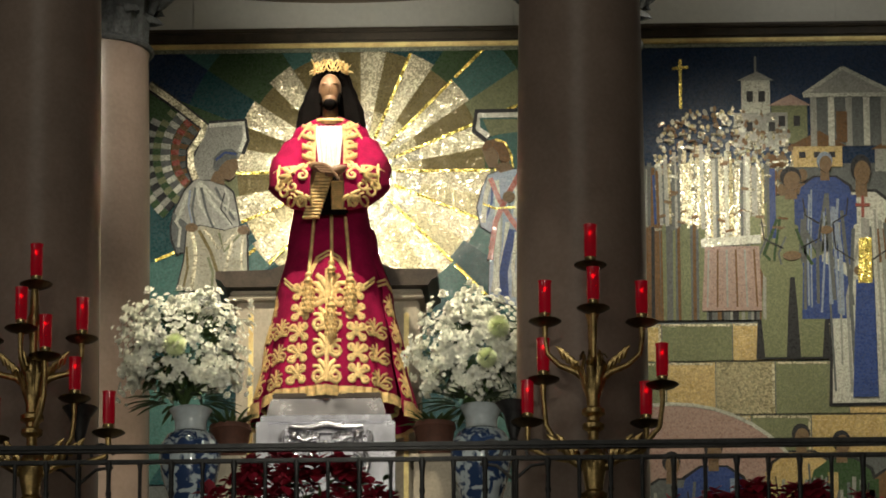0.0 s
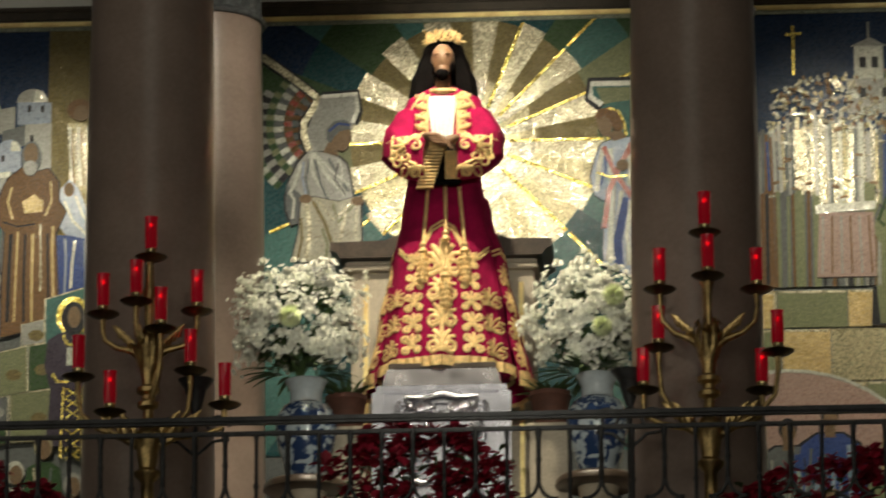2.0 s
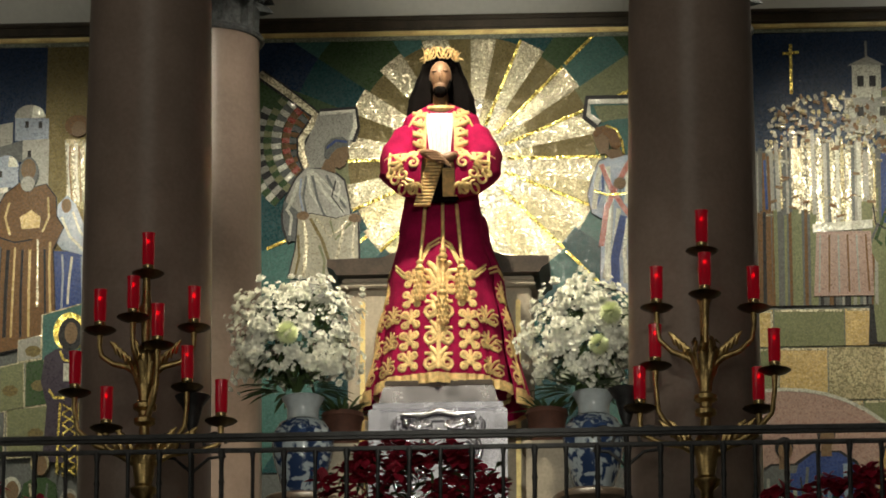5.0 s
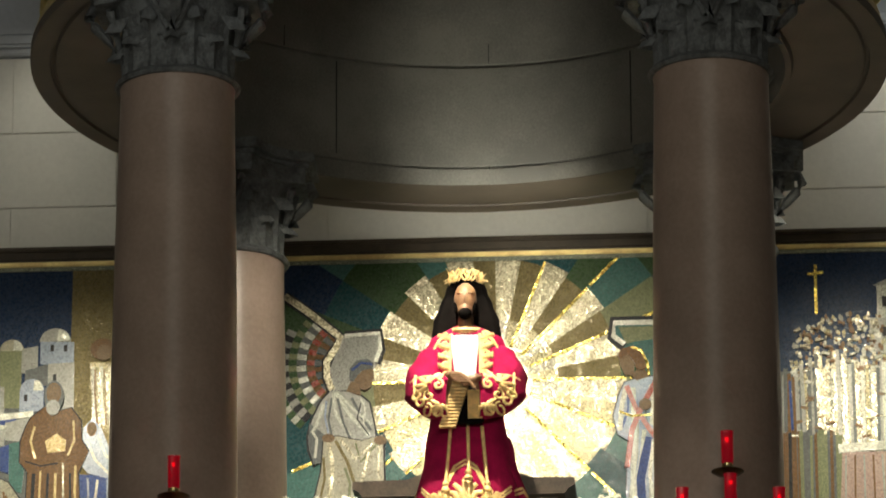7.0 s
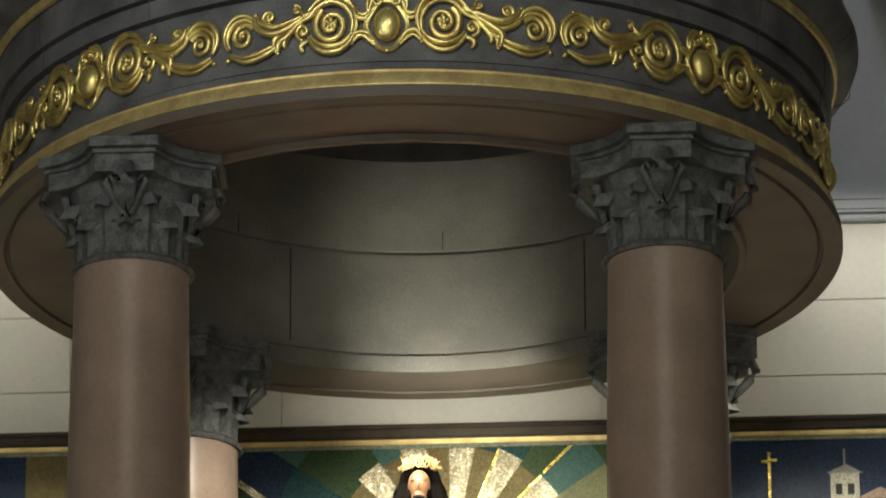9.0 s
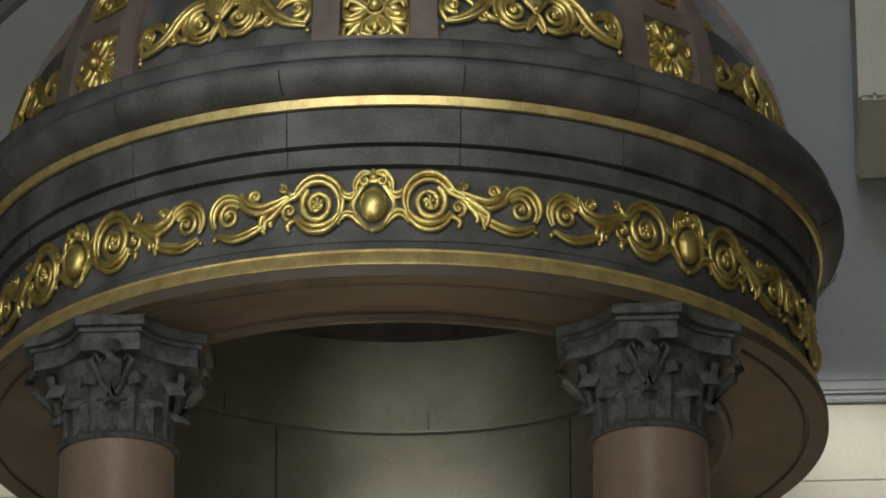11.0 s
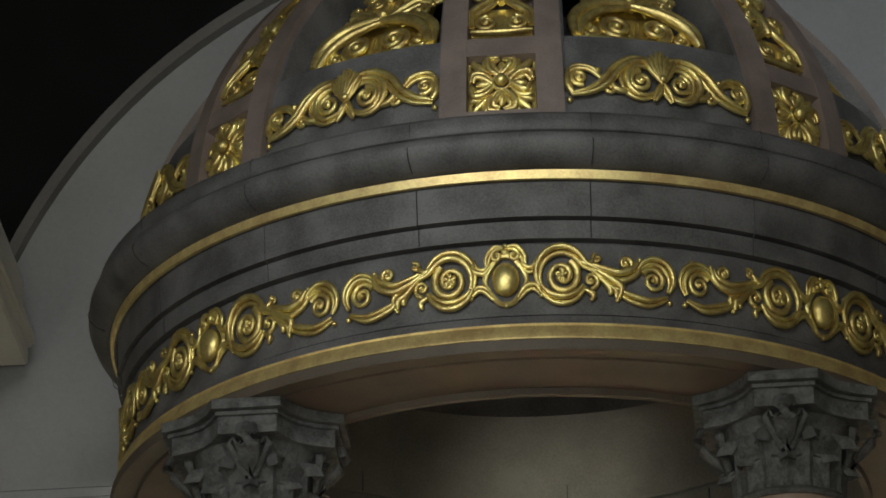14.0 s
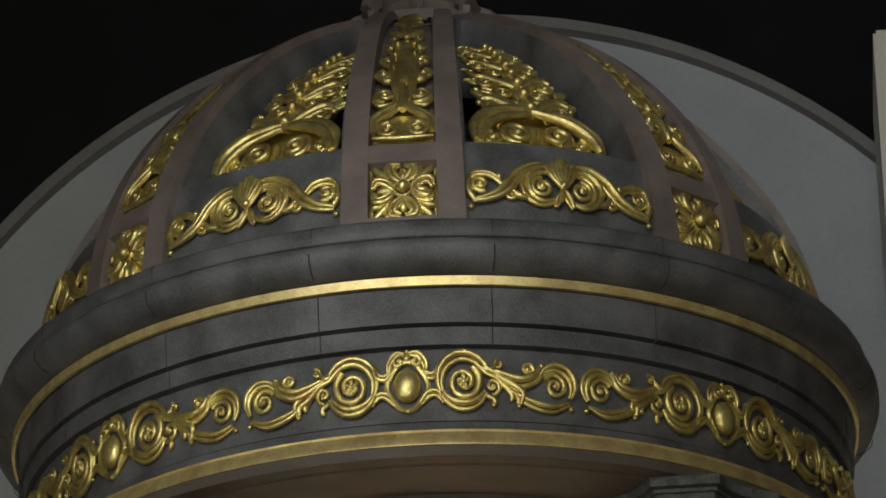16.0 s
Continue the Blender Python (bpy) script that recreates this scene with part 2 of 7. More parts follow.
def tube(points, radius, seg=6, bm=None, mi=0, flat=1.0, up=(0, 1, 0), caps=True):
    """A round bar along points; radius is a number or one for each point; flat squeezes it along up."""
    bm = bm or bmesh.new()
    pts = [Vector(p) for p in points]
    rad = radius if isinstance(radius, (list, tuple)) else [radius] * len(pts)
    up = Vector(up)
    rings = []
    for i, p in enumerate(pts):
        d = (pts[min(i + 1, len(pts) - 1)] - pts[max(i - 1, 0)]).normalized()
        s = d.cross(up)
        if s.length < 1e-3:
            s = d.cross(Vector((1, 0, 0.3)))
        s.normalize()
        u = s.cross(d).normalized()
        rings.append([bm.verts.new(p + rad[i] * (math.cos(a) * s + flat * math.sin(a) * u)) for a in (2 * math.pi * k / seg for k in range(seg))])
    for p, q in zip(rings, rings[1:]):
        for k in range(seg):
            bm.faces.new((p[k], p[(k + 1) % seg], q[(k + 1) % seg], q[k])).material_index = mi
    if caps:
        bm.faces.new(rings[0][::-1]).material_index = mi
        bm.faces.new(rings[-1]).material_index = mi
    return bm


def blob(centre, radii, bm=None, mi=0, u=10, v=7, m=None):
    b2 = bmesh.new()
    bmesh.ops.create_uvsphere(b2, u_segments=u, v_segments=v, radius=1)
    mm = Matrix.Translation(centre) @ (m or Matrix()) @ Matrix.Diagonal((*radii, 1))
    for w in b2.verts:
        w.co = mm @ w.co
    if bm is None:
        for f in b2.faces:
            f.material_index = mi
        return b2
    return merge(bm, b2, mi)


def prism(poly, y0, y1, bm=None, mi=0):
    """An upright slab: a polygon in x and z, from y0 (front) to y1."""
    bm = bm or bmesh.new()
    a = [bm.verts.new((x, y0, z)) for x, z in poly]
    b = [bm.verts.new((x, y1, z)) for x, z in poly]
    bm.faces.new(a).material_index = mi
    bm.faces.new(b[::-1]).material_index = mi
    n = len(poly)
    for i in range(n):
        bm.faces.new((a[i], b[i], b[(i + 1) % n], a[(i + 1) % n])).material_index = mi
    return bm

# ---- the rotunda: ring, columns, dome ----
NECK = 11.397
PLATFORM = 7.15
RING_Z = 11.95
COLS = ((-1.315, -1.349), (1.315, -1.349), (-1.315, 1.349), (1.315, 1.349))

tempietto = thing("domed_rotunda", "grey granite domed rotunda with gilt ornament on four marble columns", "rotunda", kind="structure")
FRIEZE = [(2.17, 12.105), (2.162, 12.15), (2.12, 12.15), (2.115, 12.166), (2.136, 12.166), (2.13, 12.543), (2.105, 12.545), (2.105, 12.561), (2.157, 12.561), (2.162, 12.652),
          (2.12, 12.653), (2.12, 12.669), (2.181, 12.669), (2.186, 12.85), (2.2, 12.85)]
part("soffit", lathe([(1.684, 11.918), (1.715, 11.92), (1.725, 11.95), (2.09, 11.95), (2.10, 11.965), (2.115, 11.965), (2.12, 11.95), (2.22, 11.95), (2.22, 12.005), (2.18, 12.01)], 128), SOFFIT, tempietto, "reddish stone underside of the ring")
part("gold_band", lathe([(2.19, 12.006), (2.215, 12.012), (2.215, 12.024), (2.185, 12.09), (2.19, 12.1), (2.165, 12.105)], 128), GILTBAND, tempietto, "plain gilt band round the ring")
part("frieze", lathe(FRIEZE, 128), GRANITE, tempietto)
part("gold_band", lathe([(2.18, 12.852), (2.215, 12.855), (2.22, 12.9), (2.2, 12.905)], 128), GILTBAND, tempietto, "thin gilt band under the cornice")
part("cornice", lathe([(2.2, 12.906), (2.24, 12.91), (2.285, 12.935), (2.315, 12.97), (2.332, 13.015), (2.33, 13.05), (2.315, 13.062), (2.265, 13.066), (2.262, 13.08),
                       (2.285, 13.083), (2.29, 13.09), (2.285, 13.165), (2.27, 13.185), (2.15, 13.20), (1.9, 13.21)], 128), GRANITE, tempietto)
part("inner_drum", lathe([(1.685, 11.92), (1.68, 12.01), (1.70, 12.015), (1.70, 12.025), (1.69, 12.03), (1.69, 12.6), (1.71, 12.605), (1.71, 12.62), (1.69, 12.625), (1.67, 13.0),
                          (1.4, 13.25), (1.0, 13.55), (0.5, 13.75), (0.0, 13.8)], 96), INNER, tempietto, "pale stone inside of the drum")
DZ, DA, DC = 12.72, 2.08, 2.57


def dome(az, el, off=0.0):
    """A point of the dome: azimuth from the front, elevation, metres outwards; the haunches swell a little."""
    a, e = radians(az), radians(el)
    swell = 0.10 * math.exp(-((el - 25) / 20) ** 2) - 0.02 * max(0.0, min(1.0, (el - 52) / 12))
    r = (DA + off) * math.cos(e) + swell
    return Vector((r * math.sin(a), -r * math.cos(a), DZ + (DC + off) * math.sin(e)))


def dome_uv(az, el):
    """The frame of an ornament on the dome: metres across and up from (az, el), and outwards."""
    def place(u, v, w):
        e = el + math.degrees(v / 2.35)
        return dome(az + math.degrees(u / (DA * max(0.15, math.cos(radians(e))))), e, w)
    return place


def ring_uv(az, z, radius):
    def place(u, v, w):
        a = radians(az) + u / radius
        return Vector(((radius + w) * math.sin(a), -(radius + w) * math.cos(a), z + 1.14 * v))
    return place


def spiral(bm, place, u, v, r, turns=1.7, start=0.0, way=1, thick=0.018, w=0.012, eye=True):
    n = int(18 * turns)
    pts, rad = [], []
    for k in range(n + 1):
        q = k / n
        a = start + way * q * turns * 2 * math.pi
        rr = r * (1 - 0.82 * q)
        pts.append(place(u + rr * math.cos(a), v + rr * math.sin(a), w + 0.012 * q))
        rad.append(thick * (1.0 - 0.5 * q))
    tube(pts, rad, 8, bm)
    if eye:
        blob(place(u, v, w + 0.012), (thick * 0.9,) * 3, bm, 0, 8, 5)


def sweep(bm, place, pts, thick, w=0.012):
    """A leaf-like stroke through points, thick in the middle."""
    p = [Vector((*q, 0)) for q in pts]
    out, rad = [], []
    n = 13
    for k in range(n + 1):
        t = k / n * (len(p) - 1)
        i = min(int(t), len(p) - 2)
        f = t - i
        a, b, c, d = p[max(i - 1, 0)], p[i], p[i + 1], p[min(i + 2, len(p) - 1)]
        q = 0.5 * ((2 * b) + (c - a) * f + (2 * a - 5 * b + 4 * c - d) * f * f + (3 * b - a - 3 * c + d) * f ** 3)
        out.append(place(q.x, q.y, w + thick * 0.3))
        rad.append(thick * (0.3 + 0.7 * math.sin(math.pi * min(0.97, 0.12 + 0.8 * k / n))))
    tube(out, rad, 8, bm)


def knob(bm, place, u, v, r, w=0.012, squash=1.0):
    blob(place(u, v, w), (r, r, r * squash), bm, 0, 8, 6)


def leaf_stroke(bm, place, pts, thick, w=0.012):
    """An acanthus stroke: two ridges with a channel between them."""
    p = [Vector((*q, 0)) for q in pts]
    sides = ([], [])
    for i, q in enumerate(p):
        d = (p[min(i + 1, len(p) - 1)] - p[max(i - 1, 0)]).normalized()
        k = thick * 0.52 * math.sin(math.pi * (0.12 + 0.76 * i / (len(p) - 1)))
        sides[0].append((q.x - d.y * k, q.y + d.x * k))
        sides[1].append((q.x + d.y * k, q.y - d.x * k))
    sweep(bm, place, sides[0], thick * 0.62, w + 0.006)
    sweep(bm, place, sides[1], thick * 0.5, w)


def arc(u, v, r, a0, a1, n=8):
    return [(u + r * math.cos(radians(a0 + (a1 - a0) * k / n)), v + r * math.sin(radians(a0 + (a1 - a0) * k / n))) for k in range(n + 1)]


def frieze_ornament():
    """One eighth of the frieze: a cartouche between large and small paired scrolls."""
    bm = bmesh.new()
    f = ring_uv(0, 12.362, 2.135)

    def side(pts, d):
        return [(d * u, v) for u, v in pts]
    blob(f(0, -0.012, 0.018), (0.068, 0.046, 0.088), bm, 0, 18, 12)
    ring = [f(0.092 * math.sin(a) * (1 + 0.1 * math.cos(4 * a)), -0.012 - 0.112 * math.cos(a), 0.012) for a in [2 * math.pi * k / 28 for k in range(29)]]
    tube(ring, 0.015, 7, bm)
    for u, v, r in ((0, 0.115, 0.024), (0, 0.148, 0.013), (0, -0.128, 0.016)):
        knob(bm, f, u, v, r)
    for d in (-1, 1):
        # crown, ears and feet of the cartouche
        spiral(bm, f, d * 0.04, 0.098, 0.028, 1.2, 1.57, -d, 0.012, 0.02)
        leaf_stroke(bm, f, side([(0.01, 0.135), (0.05, 0.135), (0.085, 0.095), (0.09, 0.05)], d), 0.02)
        leaf_stroke(bm, f, side([(0.075, 0.06), (0.11, 0.03), (0.145, 0.045), (0.155, 0.08)], d), 0.022)
        leaf_stroke(bm, f, side([(0.06, -0.10), (0.10, -0.055), (0.14, -0.05), (0.165, -0.08)], d), 0.022)
        # large scroll inside a ring of two crescents
        leaf_stroke(bm, f, side(arc(0.272, 0.005, 0.117, 205, 25, 10) + [(0.43, 0.03), (0.49, 0.005)], d), 0.03)
        leaf_stroke(bm, f, side(arc(0.272, 0.005, 0.117, 205, 335, 8), d), 0.03)
        spiral(bm, f, d * 0.272, 0.002, 0.084, 1.75, 1.0 if d > 0 else math.pi - 1.0, -d, 0.021, 0.008)
        for a in (0.3, 1.5, 2.7, 3.9, 5.1):
            sweep(bm, f, [(d * 0.272, 0.002), (d * 0.272 + 0.022 * math.cos(a), 0.002 + 0.022 * math.sin(a)), (d * 0.272 + 0.03 * math.cos(a + 0.5), 0.002 + 0.03 * math.sin(a + 0.5))], 0.011, 0.022)
        spiral(bm, f, d * 0.412, -0.02, 0.038, 1.3, -1.57, d, 0.014, 0.01)
        sweep(bm, f, side([(0.38, -0.06), (0.42, -0.085), (0.41, -0.115)], d), 0.016)
        sweep(bm, f, side([(0.36, 0.07), (0.40, 0.055), (0.43, 0.085)], d), 0.018)
        spiral(bm, f, d * 0.445, 0.085, 0.024, 1.1, 2.0, d, 0.012, 0.012)
        # acanthus stem to the small scroll
        leaf_stroke(bm, f, side([(0.42, 0.045), (0.49, 0.015), (0.56, 0.0), (0.63, 0.03), (0.65, 0.075)], d), 0.034)
        leaf_stroke(bm, f, side([(0.44, 0.02), (0.50, -0.025), (0.545, -0.055), (0.54, -0.10)], d), 0.032)
        sweep(bm, f, side([(0.47, -0.02), (0.505, -0.06), (0.50, -0.085)], d), 0.016)
        spiral(bm, f, d * 0.585, 0.065, 0.034, 1.3, -1.0 if d > 0 else math.pi + 1.0, d, 0.016, 0.01)
        leaf_stroke(bm, f, side([(0.53, -0.06), (0.60, -0.095), (0.70, -0.115), (0.79, -0.085)], d), 0.026)
        leaf_stroke(bm, f, side(arc(0.725, -0.005, 0.086, 150, -40, 8), d), 0.026)
        spiral(bm, f, d * 0.72, -0.008, 0.06, 1.6, 2.6 if d > 0 else math.pi - 2.6, -d, 0.017, 0.008)
        for u, v, r in ((0.755, 0.095, 0.016), (0.80, -0.105, 0.015), (0.655, 0.085, 0.014), (0.54, -0.105, 0.013), (0.162, 0.088, 0.014), (0.17, -0.088, 0.013)):
            knob(bm, f, d * u, v, r)
    return bm


first = part("frieze_ornament", frieze_ornament(), GILT, tempietto, "gilt scrolls with a central cartouche")
for k in range(1, 8):
    o = new("frieze_ornament", first.data)
    o.parent = tempietto
    o.matrix_local = pose(0, 0, 0, 0, 0, 45 * k)

# dome: recessed core, panels with arched recesses, ribs
part("dome_core", lathe([((DA - 0.6) * math.cos(radians(e)), DZ + (DC - 0.6) * math.sin(radians(e))) for e in range(10, 91, 4)], 96), GRANITE, tempietto)


def dome_panel():
    """The stone field between two ribs, with an arched opening through it."""
    bm = bmesh.new()
    lo, hi, half = 12.0, 74.0, 16.5
    e0, e1, h, g, rise = 24.0, 71.0, 13.4, 12.6, 27.0
    n = 48
    inner, outer = [], []
    for k in range(n):
        t = k / n * 4
        side, q = int(t), t - int(t)
        if side == 0:
            outer.append((-half + 2 * half * q, lo)); inner.append((-h + 2 * h * q, e0))
        elif side == 1:
            outer.append((half, lo + (hi - lo) * q)); inner.append((h + (g - h) * q, e0 + (e1 - rise - e0) * q))
        elif side == 2:
            a = math.pi * q
            outer.append((half - 2 * half * q, hi)); inner.append((g * math.cos(a) * (1 - 0.12 * math.sin(a)), e1 - rise + rise * math.sin(a) ** 0.9))
        else:
            outer.append((-half, hi - (hi - lo) * q)); inner.append((-g - (h - g) * q, e1 - rise - (e1 - rise - e0) * q))
    steps = 6
    rows = []
    for s in range(steps + 1):
        f = s / steps
        rows.append([bm.verts.new(dome(22.5 + o[0] * (1 - f) + i[0] * f, o[1] * (1 - f) + i[1] * f, -0.045)) for o, i in zip(outer, inner)])
    rows.append([bm.verts.new(dome(22.5 + i[0] * 1.02, i[1], -0.46)) for i in inner])
    for p, q in zip(rows, rows[1:]):
        for k in range(n):
            bm.faces.new((p[k], p[(k + 1) % n], q[(k + 1) % n], q[k]))
    return bm


def dome_slab(bm, corners, off0, off1, steps=1, bevel=0.0):
    """A curved bar on the dome: rows of (az_lo, az_hi, el)."""
    prev = None
    for lo_az, hi_az, el in corners:
        row = [bm.verts.new(dome(lo_az, el, off0)), bm.verts.new(dome(lo_az, el, off1)), bm.verts.new(dome(hi_az, el, off1)), bm.verts.new(dome(hi_az, el, off0))]
        if prev:
            for k in range(4):
                bm.faces.new((prev[k], prev[(k + 1) % 4], row[(k + 1) % 4], row[k]))
        else:
            bm.faces.new(row[::-1])
        prev = row
    bm.faces.new(prev)
    return bm


def rib():
    """Two raised bands with cross bars, narrowing to the top."""
    bm = bmesh.new()
    els = [12 + 3.0 * k for k in range(25)]

    def w(el, metres):
        f = 1.0 - 0.42 * (el - 12) / 72
        return math.degrees(metres * f / (DA * max(0.1, math.cos(radians(el)))))
    for s in (-1, 1):
        dome_slab(bm, [(min(s * w(e, 0.172), s * w(e, 0.305)), max(s * w(e, 0.172), s * w(e, 0.305)), e) for e in els], -0.12, 0.0)
    dome_slab(bm, [(-w(e, 0.18), w(e, 0.18), e) for e in els], -0.16, -0.085)
    for a, b in ((11.0, 12.8), (20.4, 23.0), (78, 84)):
        dome_slab(bm, [(-w(a, 0.176), w(a, 0.176), a), (-w(b, 0.176), w(b, 0.176), b)], -0.12, -0.004)
    return bm


def rosette():
    """A square four-petalled flower with leaves in its corners."""
    bm = bmesh.new()
    f = dome_uv(0, 16.9)
    for d in (-1, 1):
        tube([f(d * 0.16, -0.16, -0.075), f(d * 0.16, 0.16, -0.075)], 0.014, 6, bm)
        tube([f(-0.16, d * 0.16, -0.075), f(0.16, d * 0.16, -0.075)], 0.014, 6, bm)
    knob(bm, f, 0, 0, 0.034, -0.012)
    tube([f(0.042 * math.cos(q), 0.042 * math.sin(q), -0.03) for q in [0.4488 * k for k in range(15)]], 0.01, 6, bm)
    for k in range(4):
        a = math.pi / 2 * k
        c, d = math.cos(a), math.sin(a)
        for e in (-1, 1):  # lobed petal
            leaf_stroke(bm, f, [(0.04 * c, 0.04 * d), (0.085 * c - e * 0.045 * d, 0.085 * d + e * 0.045 * c), (0.13 * c - e * 0.052 * d, 0.13 * d + e * 0.052 * c), (0.145 * c - e * 0.01 * d, 0.145 * d + e * 0.01 * c)], 0.03, -0.045)
        sweep(bm, f, [(0.05 * c, 0.05 * d), (0.09 * c, 0.09 * d), (0.125 * c, 0.125 * d)], 0.022, -0.05)
        b = a + math.pi / 4
        for e in (-0.3, 0, 0.3):
            sweep(bm, f, [(0.07 * math.cos(b), 0.07 * math.sin(b)), (0.13 * math.cos(b + 0.7 * e), 0.13 * math.sin(b + 0.7 * e)), ((0.205 - 0.09 * abs(e)) * math.cos(b + e), (0.205 - 0.09 * abs(e)) * math.sin(b + e))], 0.024, -0.065)
    return bm


def rib_ornament():
    """A tall gilt panel: a lyre foot, paired volutes, a plaque, a shell and a plume, narrowing upwards."""
    bm = bmesh.new()
    f = dome_uv(0, 24.8)
    w = -0.045

    def plate(pts, off):
        vs = [bm.verts.new(f(u, v, off)) for u, v in pts]
        bk = [bm.verts.new(f(u, v, off - 0.05)) for u, v in pts]
        bm.faces.new(vs)
        for i in range(len(vs)):
            bm.faces.new((vs[i], vs[(i + 1) % len(vs)], bk[(i + 1) % len(vs)], bk[i]))
    plate([(-0.15, 0.0), (0.15, 0.0), (0.145, 0.11), (0.07, 0.19), (-0.07, 0.19), (-0.145, 0.11)], w - 0.02)
    plate([(-0.06, 0.42), (0.06, 0.42), (0.065, 0.6), (0.05, 0.98), (-0.05, 0.98), (-0.065, 0.6)], w)
    sweep(bm, f, [(-0.15, 0.01), (0, 0.0), (0.15, 0.01)], 0.018, w)
    for d in (-1, 1):
        spiral(bm, f, d * 0.07, 0.065, 0.052, 1.6, 1.57, -d, 0.018, w)
        leaf_stroke(bm, f, [(d * 0.145, 0.03), (d * 0.14, 0.12), (d * 0.075, 0.185), (d * 0.03, 0.23), (d * 0.035, 0.31)], 0.03, w + 0.005)
        spiral(bm, f, d * 0.088, 0.315, 0.05, 1.5, -1.57, d, 0.021, w + 0.01)
        leaf_stroke(bm, f, [(d * 0.05, 0.26), (d * 0.11, 0.255), (d * 0.145, 0.30)], 0.024, w)
        for k, v in enumerate((0.52, 0.68, 0.83, 0.97)):
            g = 1.0 - 0.13 * k
            spiral(bm, f, d * 0.098 * g, v, 0.042 * g, 1.3, -1.57 if k % 2 else 1.57, d if k % 2 else -d, 0.02 * g, w + 0.005)
            sweep(bm, f, [(d * 0.055 * g, v - 0.06), (d * 0.09 * g, v - 0.05), (d * 0.12 * g, v - 0.015)], 0.022 * g, w)
        sweep(bm, f, [(d * 0.06, 0.42), (d * 0.067, 0.6), (d * 0.05, 0.98)], 0.013, w + 0.01)
        for k in range(3):  # shell
            leaf_stroke(bm, f, [(d * 0.005, 1.0), (d * (0.02 + 0.022 * k), 1.07), (d * (0.02 + 0.032 * k), 1.15 - 0.025 * k)], 0.022, w)
        for k in range(4):  # plume
            g = 0.72 - 0.1 * k
            v = 1.2 + 0.135 * k
            leaf_stroke(bm, f, [(0, v), (d * 0.06 * g, v + 0.07), (d * 0.105 * g, v + 0.085)], 0.026 * g + 0.004, w)
            sweep(bm, f, [(0, v + 0.04), (d * 0.03 * g, v + 0.11), (d * 0.07 * g, v + 0.15)], 0.024 * g + 0.004, w)
    sweep(bm, f, [(0, 0.44), (0, 0.5), (0, 0.56)], 0.03, w - 0.005)
    sweep(bm, f, [(0, 0.2), (0, 0.3), (0, 0.42)], 0.032, w)
    sweep(bm, f, [(0, 1.0), (0, 1.35), (0, 1.72)], 0.024, w)
    return bm


def window_ornament():
    """Arched foot with stacked acanthus leaves and scrolls, tapering to the top of the recess."""
    bm = bmesh.new()
    f = dome_uv(22.5, 27.8)
    w = -0.21
    rng = random.Random(11)
    # gilt ground behind the leaves, wide at the foot and narrow at the top
    for v0, v1, h0, h1 in ((-0.02, 0.14, 0.33, 0.29), (0.14, 0.29, 0.29, 0.2), (0.29, 0.62, 0.2, 0.2), (0.62, 0.95, 0.2, 0.15), (0.95, 1.3, 0.15, 0.08)):
        fr = [bm.verts.new(f(u, v, w - 0.035)) for u, v in ((-h0, v0), (h0, v0), (h1, v1), (-h1, v1))]
        bk = [bm.verts.new(f(u, v, w - 0.075)) for u, v in ((-h0, v0), (h0, v0), (h1, v1), (-h1, v1))]
        bm.faces.new(fr)
        bm.faces.new(bk[::-1])
        for i in range(4):
            bm.faces.new((fr[i], bk[i], bk[(i + 1) % 4], fr[(i + 1) % 4]))
    for d in (-1, 1):
        leaf_stroke(bm, f, [(d * 0.345, 0.0), (d * 0.31, 0.13), (d * 0.19, 0.24), (0, 0.285)], 0.055, w + 0.03)
        spiral(bm, f, d * 0.11, 0.10, 0.085, 1.7, -1.57, d, 0.024, w + 0.02)
        spiral(bm, f, d * 0.245, 0.06, 0.055, 1.4, 1.57, -d, 0.02, w + 0.01)
        for k in range(5):
            leaf_stroke(bm, f, [(d * 0.02 * k, 0.0), (d * (0.03 + 0.055 * k), 0.09), (d * (0.04 + 0.06 * k), 0.2 - 0.025 * k)], 0.026, w - 0.02)
    sweep(bm, f, [(-0.36, -0.01), (0, -0.02), (0.36, -0.01)], 0.026, w + 0.02)
    v, k = 0.27, 0
    while v < 1.28:
        g = max(0.35, 1.12 - 0.52 * v / 1.2)
        knob(bm, f, 0, v + 0.05 * g, 0.032 * g, w + 0.05)
        leaf_stroke(bm, f, [(0, v), (0, v + 0.08 * g), (0, v + 0.17 * g)], 0.05 * g, w + 0.01)
        for d in (-1, 1):
            if k % 2:
                spiral(bm, f, d * 0.11 * g, v + 0.08 * g, 0.062 * g, 1.6, -1.57, d, 0.018 * g, w + 0.02)
                leaf_stroke(bm, f, [(d * 0.04, v), (d * 0.17 * g, v + 0.01), (d * 0.27 * g, v + 0.09 * g), (d * 0.25 * g, v + 0.13 * g)], 0.036 * g, w + 0.005)
            else:
                spiral(bm, f, d * 0.19 * g, v + 0.06 * g, 0.058 * g, 1.5, 1.57, -d, 0.018 * g, w + 0.02)
                leaf_stroke(bm, f, [(d * 0.02, v + 0.02), (d * 0.09 * g, v + 0.09 * g), (d * 0.19 * g, v + 0.16 * g), (d * 0.25 * g, v + 0.14 * g)], 0.04 * g, w + 0.015)
            for j in range(3):
                u, q = d * g * rng.uniform(0.06, 0.25), v + g * rng.uniform(0.0, 0.15)
                leaf_stroke(bm, f, [(u, q), (u + d * 0.035 * g, q + 0.035 * g), (u + d * 0.075 * g, q + rng.uniform(0.02, 0.06) * g)], 0.024 * g, w - 0.01 + 0.02 * rng.random())
            knob(bm, f, d * 0.26 * g, v + 0.11 * g, 0.018 * g, w + 0.02)
        v += 0.15 * g
        k += 1
